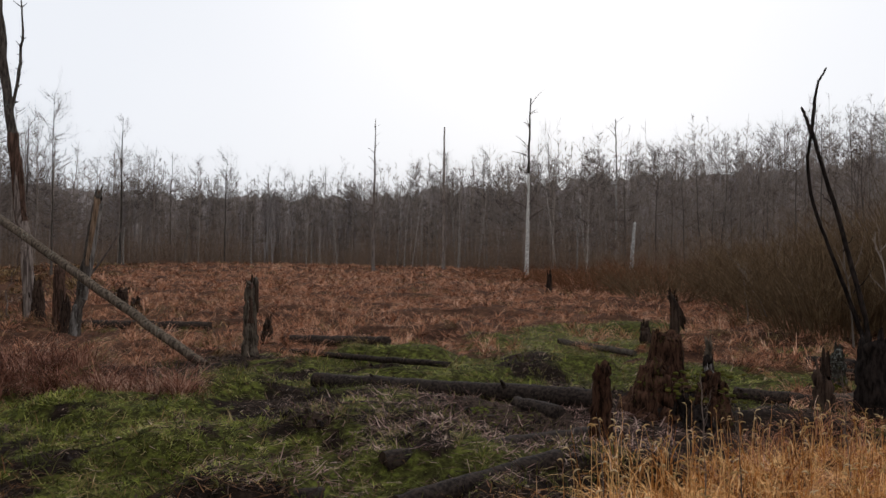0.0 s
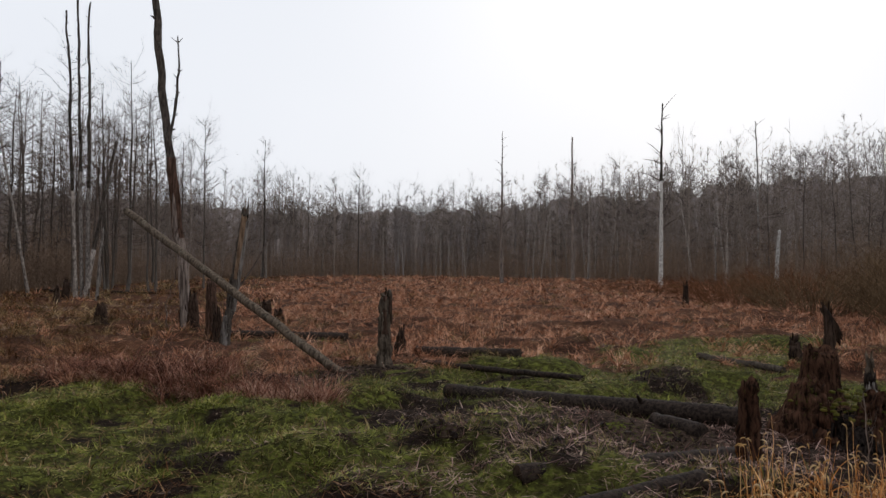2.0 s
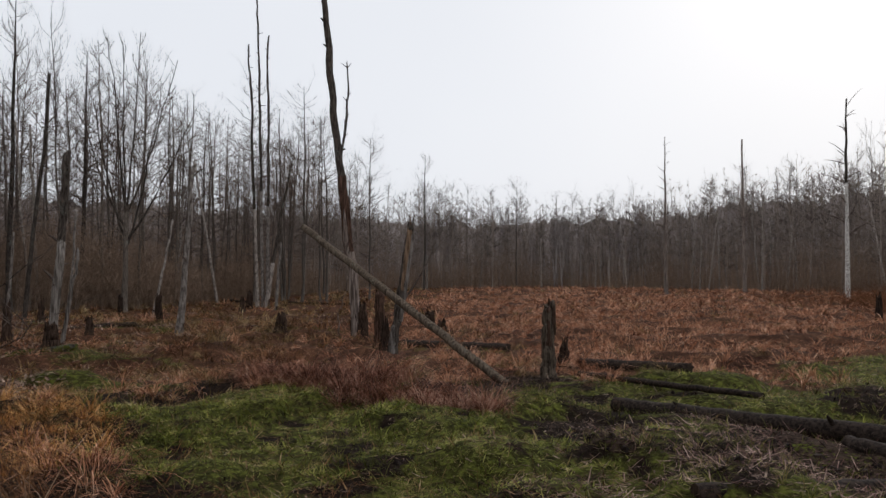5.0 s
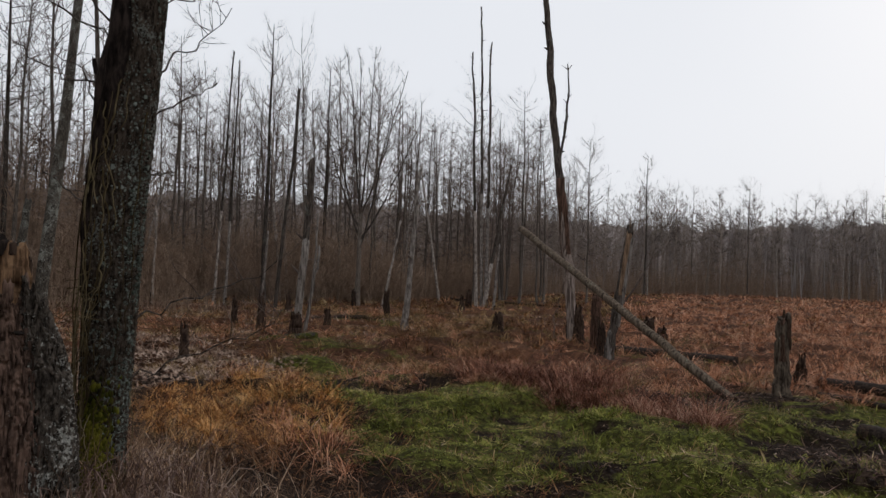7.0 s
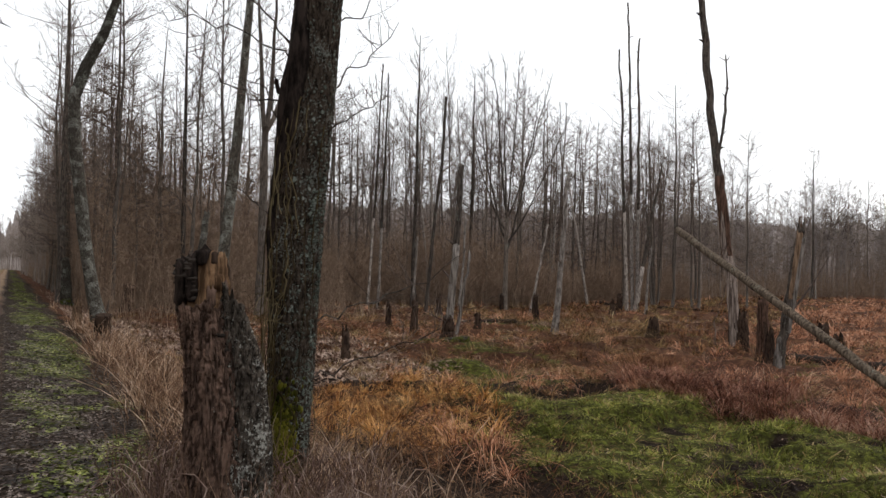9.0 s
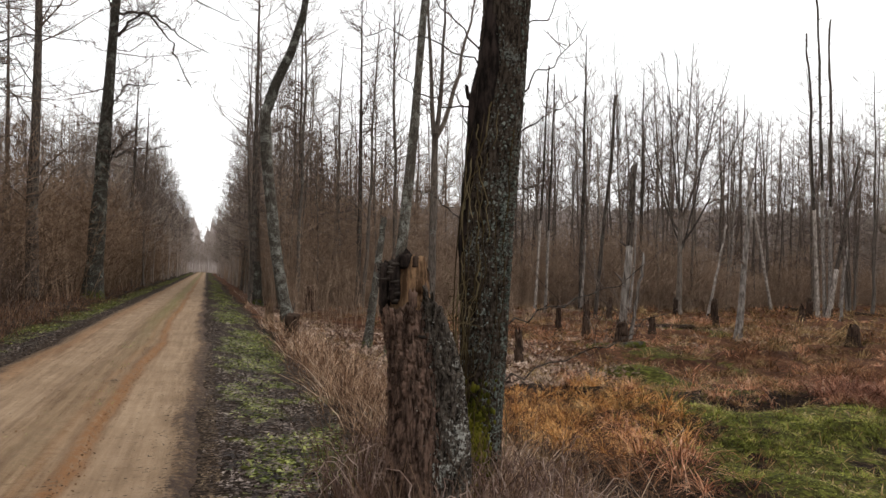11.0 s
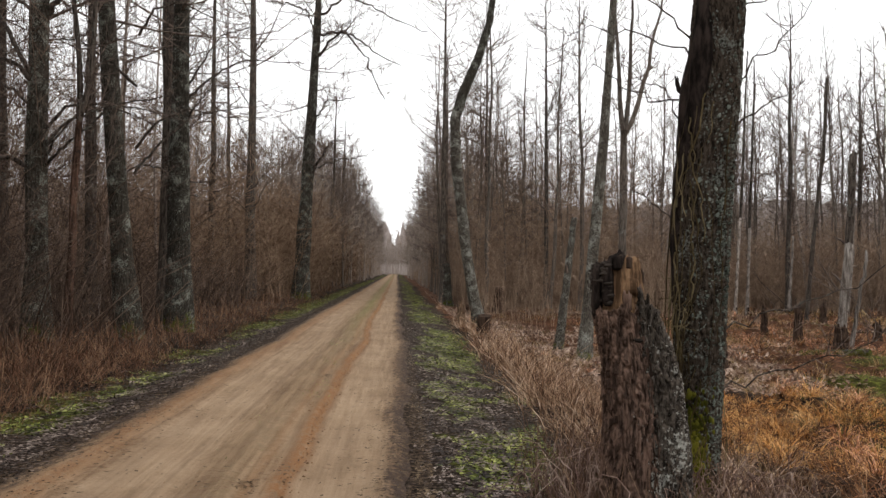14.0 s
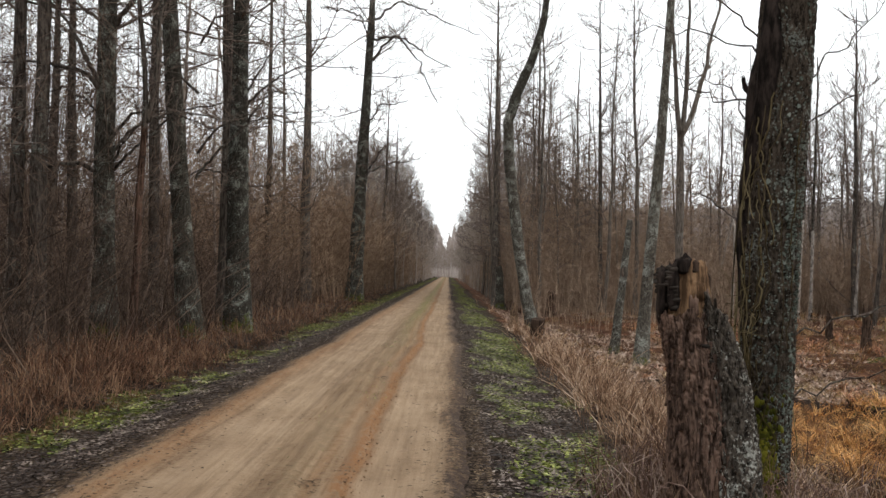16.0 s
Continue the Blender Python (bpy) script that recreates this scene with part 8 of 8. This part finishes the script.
    thin = rng.uniform(0.7, 1.4, (n, 1))
    thorn = Shape().tubes(P[clear], (thin * np.linspace(0.0048, 0.0018, 9))[clear], 4)
    stuff("dead_brambles", thorn, "bramble", "arching reddish dead bramble stems round a snapped trunk", "brambles")
    stuff("dry_weeds", sh.mesh("dry_weeds", False), "dead_weed", "dry brown weeds and bent stalks on the bank", "weeds")
    # brown grass in front of the roadside wood
    n = 20000
    x = np.where(rng.random(n) < 0.35, rng.uniform(-14, -2, n), -np.abs(rng.gamma(1.4, 14, n)) + 1)
    xy = np.stack([x, -rng.gamma(1.8, 0.9, n) - 3.6], -1)
    m = len(xy)
    far = np.abs(xy[:, 0])
    h = rng.uniform(0.2, 0.8, m) * sstep(-xy[:, 1], 3.7, 5.0) * (0.5 + 0.8 * vnoise(xy[:, 0] * 0.8, xy[:, 1] * 0.8, 54))
    sh = Shape().add(*blades(xy, h + 0.08, rng.uniform(0.003, 0.006, m) * (1 + far / 16), (0.0, 1.1), (0.2, 1.9), 3))
    stuff("roadside_grass", sh.mesh("roadside_grass", False), "rusty_grass", "dry brown grass along the foot of the wood", "grass")


def debris():
    """Pale scraps of reed, peat clods and small green tufts over the wet ground."""
    n = 20000
    xy = marsh_points(n, 5.5, 26, -32, 84, 1.3)
    xy = xy[(rng.random(len(xy)) < 0.3) | (xy[:, 1] > 12) | (xy[:, 0] < -8.5)]
    m = len(xy)
    far = np.hypot(xy[:, 0], xy[:, 1])
    sh = Shape().add(*blades(xy, rng.uniform(0.04, 0.2, m), rng.uniform(0.004, 0.012, m) * (0.6 + far / 18), (0.6, 1.5), (-0.2, 1.2), 2, lift=0.03, tip=0.5))
    stuff("reed_scraps", sh.mesh("reed_scraps", False), "straw", "pale scraps of dead reed strewn on the marsh", "reeds")
    # trampled peat: a churned skin of lumps and hollows
    gx, gy = np.meshgrid(np.arange(-6.2, 4.2, 0.055), np.arange(5.0, 15.2, 0.055), indexing="ij")
    wet = np.maximum(zone_mud(gx, gy), 0.55 * blob(gx, gy, -1.2, 9.2, 4.2, 4.6) * sstep(vnoise(gx * 0.9, gy * 0.9, 73), 0.35, 0.6))
    wet = wet * (1 - sstep(zone_green(gx, gy), 0.2, 0.55)) * sstep(gx + 0.35 * (gy - 7), -4.6, -3.2)
    lump = 0.5 * vnoise(gx * 2.6, gy * 2.6, 74) + 0.32 * vnoise(gx * 6.5, gy * 6.5, 75) + 0.2 * vnoise(gx * 13, gy * 13, 76)
    gz = height(gx, gy) - 0.10 + wet * (0.09 + 0.10 * lump)
    idx = np.arange(gx.size).reshape(gx.shape)
    quads = np.stack([idx[:-1, :-1], idx[1:, :-1], idx[1:, 1:], idx[:-1, 1:]], -1).reshape(-1, 4)
    quads = quads[(wet > 0.2).ravel()[quads].any(1)]
    used, quads = np.unique(quads, return_inverse=True)
    stuff("trampled_peat", mesh_of("trampled_peat", np.stack([gx, gy, gz], -1).reshape(-1, 3)[used], quads.reshape(-1, 4), False), "churned", "dark trampled wet peat in lumps and hollows", "peat")
    # crumbs of soil along the wheel tracks
    n = 2200
    x = -rng.gamma(1.8, 4.6, n) - 3.2
    cx = np.stack([x, np.where(rng.random(n) < 0.6, rng.normal(-0.82, 0.1, n), rng.normal(-1.08, 0.2, n))], -1)
    crumbs = Shape()
    a6 = np.arange(6) * 1.0472
    for x, y in cx:
        r = min(rng.gamma(1.6, 0.0020) + 0.002, 0.010)
        crumbs.rings([np.stack([x + np.cos(a6) * r * f * rng.uniform(0.7, 1.3, 6), y + np.sin(a6) * r * f * rng.uniform(0.7, 1.3, 6), np.full(6, 0.026 + r * h)], -1) for f, h in ((1.2, -0.6), (1.0, 0.3), (0.5, 0.6))])
    stuff("soil_crumbs", crumbs.mesh("soil_crumbs", False), "crumb", "crumbs of dark and orange soil on the track", "soil")
    n = 1900
    xy = np.concatenate([np.stack([rng.normal(-1.5, 2.2, n), rng.normal(8.6, 1.9, n)], -1), np.stack([rng.normal(-4.0, 2.5, n // 2), rng.normal(12.6, 1.6, n // 2)], -1)])
    xy = xy[(xy[:, 1] > 4.6) & (zone_green(xy[:, 0], xy[:, 1]) < 0.25) & (zone_mud(xy[:, 0], xy[:, 1]) > 0.2)]
    sh = Shape()
    a = np.arange(6) * 1.0472
    for (x, y), z in zip(xy, height(xy[:, 0], xy[:, 1])):
        r = rng.gamma(2.0, 0.010) + 0.008
        rows = []
        for k, (f, h) in enumerate(((1.1, -0.4), (1.0, 0.35), (0.55, 0.85))):
            w = r * f * rng.uniform(0.65, 1.3, 6)
            rows.append(np.stack([x + np.cos(a) * w, y + np.sin(a) * w, z + r * h * rng.uniform(0.6, 1.3, 6)], -1))
        sh.rings(rows)
    stuff("peat_clods", sh.mesh("peat_clods", False), "peat", "dark wet clods of trampled peat", "peat")
    n = 26000
    xy = np.stack([rng.uniform(-6.5, 4.0, n), rng.uniform(5.2, 15.5, n)], -1)
    xy = xy[rng.random(n) > 1.3 * zone_green(xy[:, 0], xy[:, 1])]
    m = len(xy)
    sh = Shape().add(*blades(xy, rng.uniform(0.03, 0.13, m), rng.uniform(0.008, 0.026, m), (0.6, 1.5), (-0.2, 1.0), 2, lift=0.012, tip=0.4))
    stuff("marsh_litter", sh.mesh("marsh_litter", False), "mulch", "dark rotting leaves and reed bits on trampled peat", "leaves")
    n = 1500
    c = np.stack([rng.uniform(-9.5, 4.5, n), rng.uniform(5.0, 17, n)], -1)
    c = c[vnoise(c[:, 0] * 0.8, c[:, 1] * 0.8, 52) > 0.45]
    c2 = np.stack([rng.uniform(-29, -8.5, 1500), rng.uniform(6, 20, 1500)], -1)
    c = np.concatenate([c, c2[vnoise(c2[:, 0] * 0.45, c2[:, 1] * 0.45, 77) > 0.52]])
    xy, az = tufts(c, 20, 0.10)
    m = len(xy)
    sh = Shape().add(*blades(xy, rng.uniform(0.06, 0.24, m), rng.uniform(0.005, 0.010, m), (0.1, 0.9), (0.4, 1.6), 3, az + rng.normal(0, 0.6, m)))
    stuff("grass_tufts", sh.mesh("grass_tufts", False), "tuft", "olive and straw grass tufts on trampled mud", "grass")


MAT["bramble"] = blade_material("bramble", [(0.1, (0.08, 0.05, 0.042)), (0.5, (0.17, 0.108, 0.086)), (0.9, (0.42, 0.315, 0.26))])
MAT["pink_straw"] = blade_material("pink_straw", [(0.08, (0.04, 0.02, 0.013)), (0.42, (0.22, 0.125, 0.074)), (0.7, (0.47, 0.31, 0.2)), (0.92, (0.78, 0.6, 0.46))])
MAT["crumb"] = blade_material("crumb", [(0.1, (0.075, 0.045, 0.026)), (0.6, (0.18, 0.1, 0.052)), (0.95, (0.28, 0.175, 0.105))], 0.9)
MAT["churned"] = bark_material("churned", (0.012, 0.008, 0.0065), (0.066, 0.044, 0.034), (0.09, 0.10, 0.016), 0.34, None, 0.8, 0.03, 1.0)
MAT["plume"] = blade_material("plume", [(0.1, (0.32, 0.18, 0.06)), (0.5, (0.48, 0.31, 0.13)), (0.9, (0.68, 0.52, 0.31))])
MAT["straw"] = blade_material("straw", [(0.1, (0.08, 0.045, 0.03)), (0.5, (0.19, 0.12, 0.08)), (0.9, (0.42, 0.32, 0.235))])
MAT["mulch"] = blade_material("mulch", [(0.1, (0.010, 0.0065, 0.005)), (0.5, (0.042, 0.027, 0.02)), (0.85, (0.14, 0.09, 0.066)), (1.0, (0.42, 0.31, 0.24))])
MAT["peat"] = blade_material("peat", [(0.1, (0.010, 0.007, 0.006)), (0.5, (0.028, 0.019, 0.015)), (0.9, (0.07, 0.048, 0.036))], 0.6)
MAT["tuft"] = blade_material("tuft", [(0.1, (0.05, 0.055, 0.012)), (0.45, (0.12, 0.125, 0.025)), (0.7, (0.19, 0.15, 0.05)), (0.95, (0.36, 0.27, 0.13))])
sedge_meadow()
debris()
green_grass()
leaf_litter()
dry_patches()

# single dark stalks that rise out of the golden grass
for x, y, h in ((1.55, 6.6, 1.25), (1.75, 6.3, 1.0), (2.9, 7.4, 1.15), (0.75, 6.4, 0.8)):
    ob = thing("dry_stalk", (x, y, float(height(x, y)) - 0.03), "thin dark dead weed stalk in golden grass", "weed", "dry stalks")
    P = line((0, 0, 0), (rng.normal(0, 0.05), rng.normal(0, 0.05), h), 10, 0, 0.006)
    part("stem", Shape().tubes(P, np.linspace(0.007, 0.003, 10), 5), "twig", ob)
    tagged(part("twig_spray", crown(P, 0.006, h, 0.3, 10, 0.12, (0.4, 1.0), 2, 0, 0.3), "twig", ob), kind="stuff")
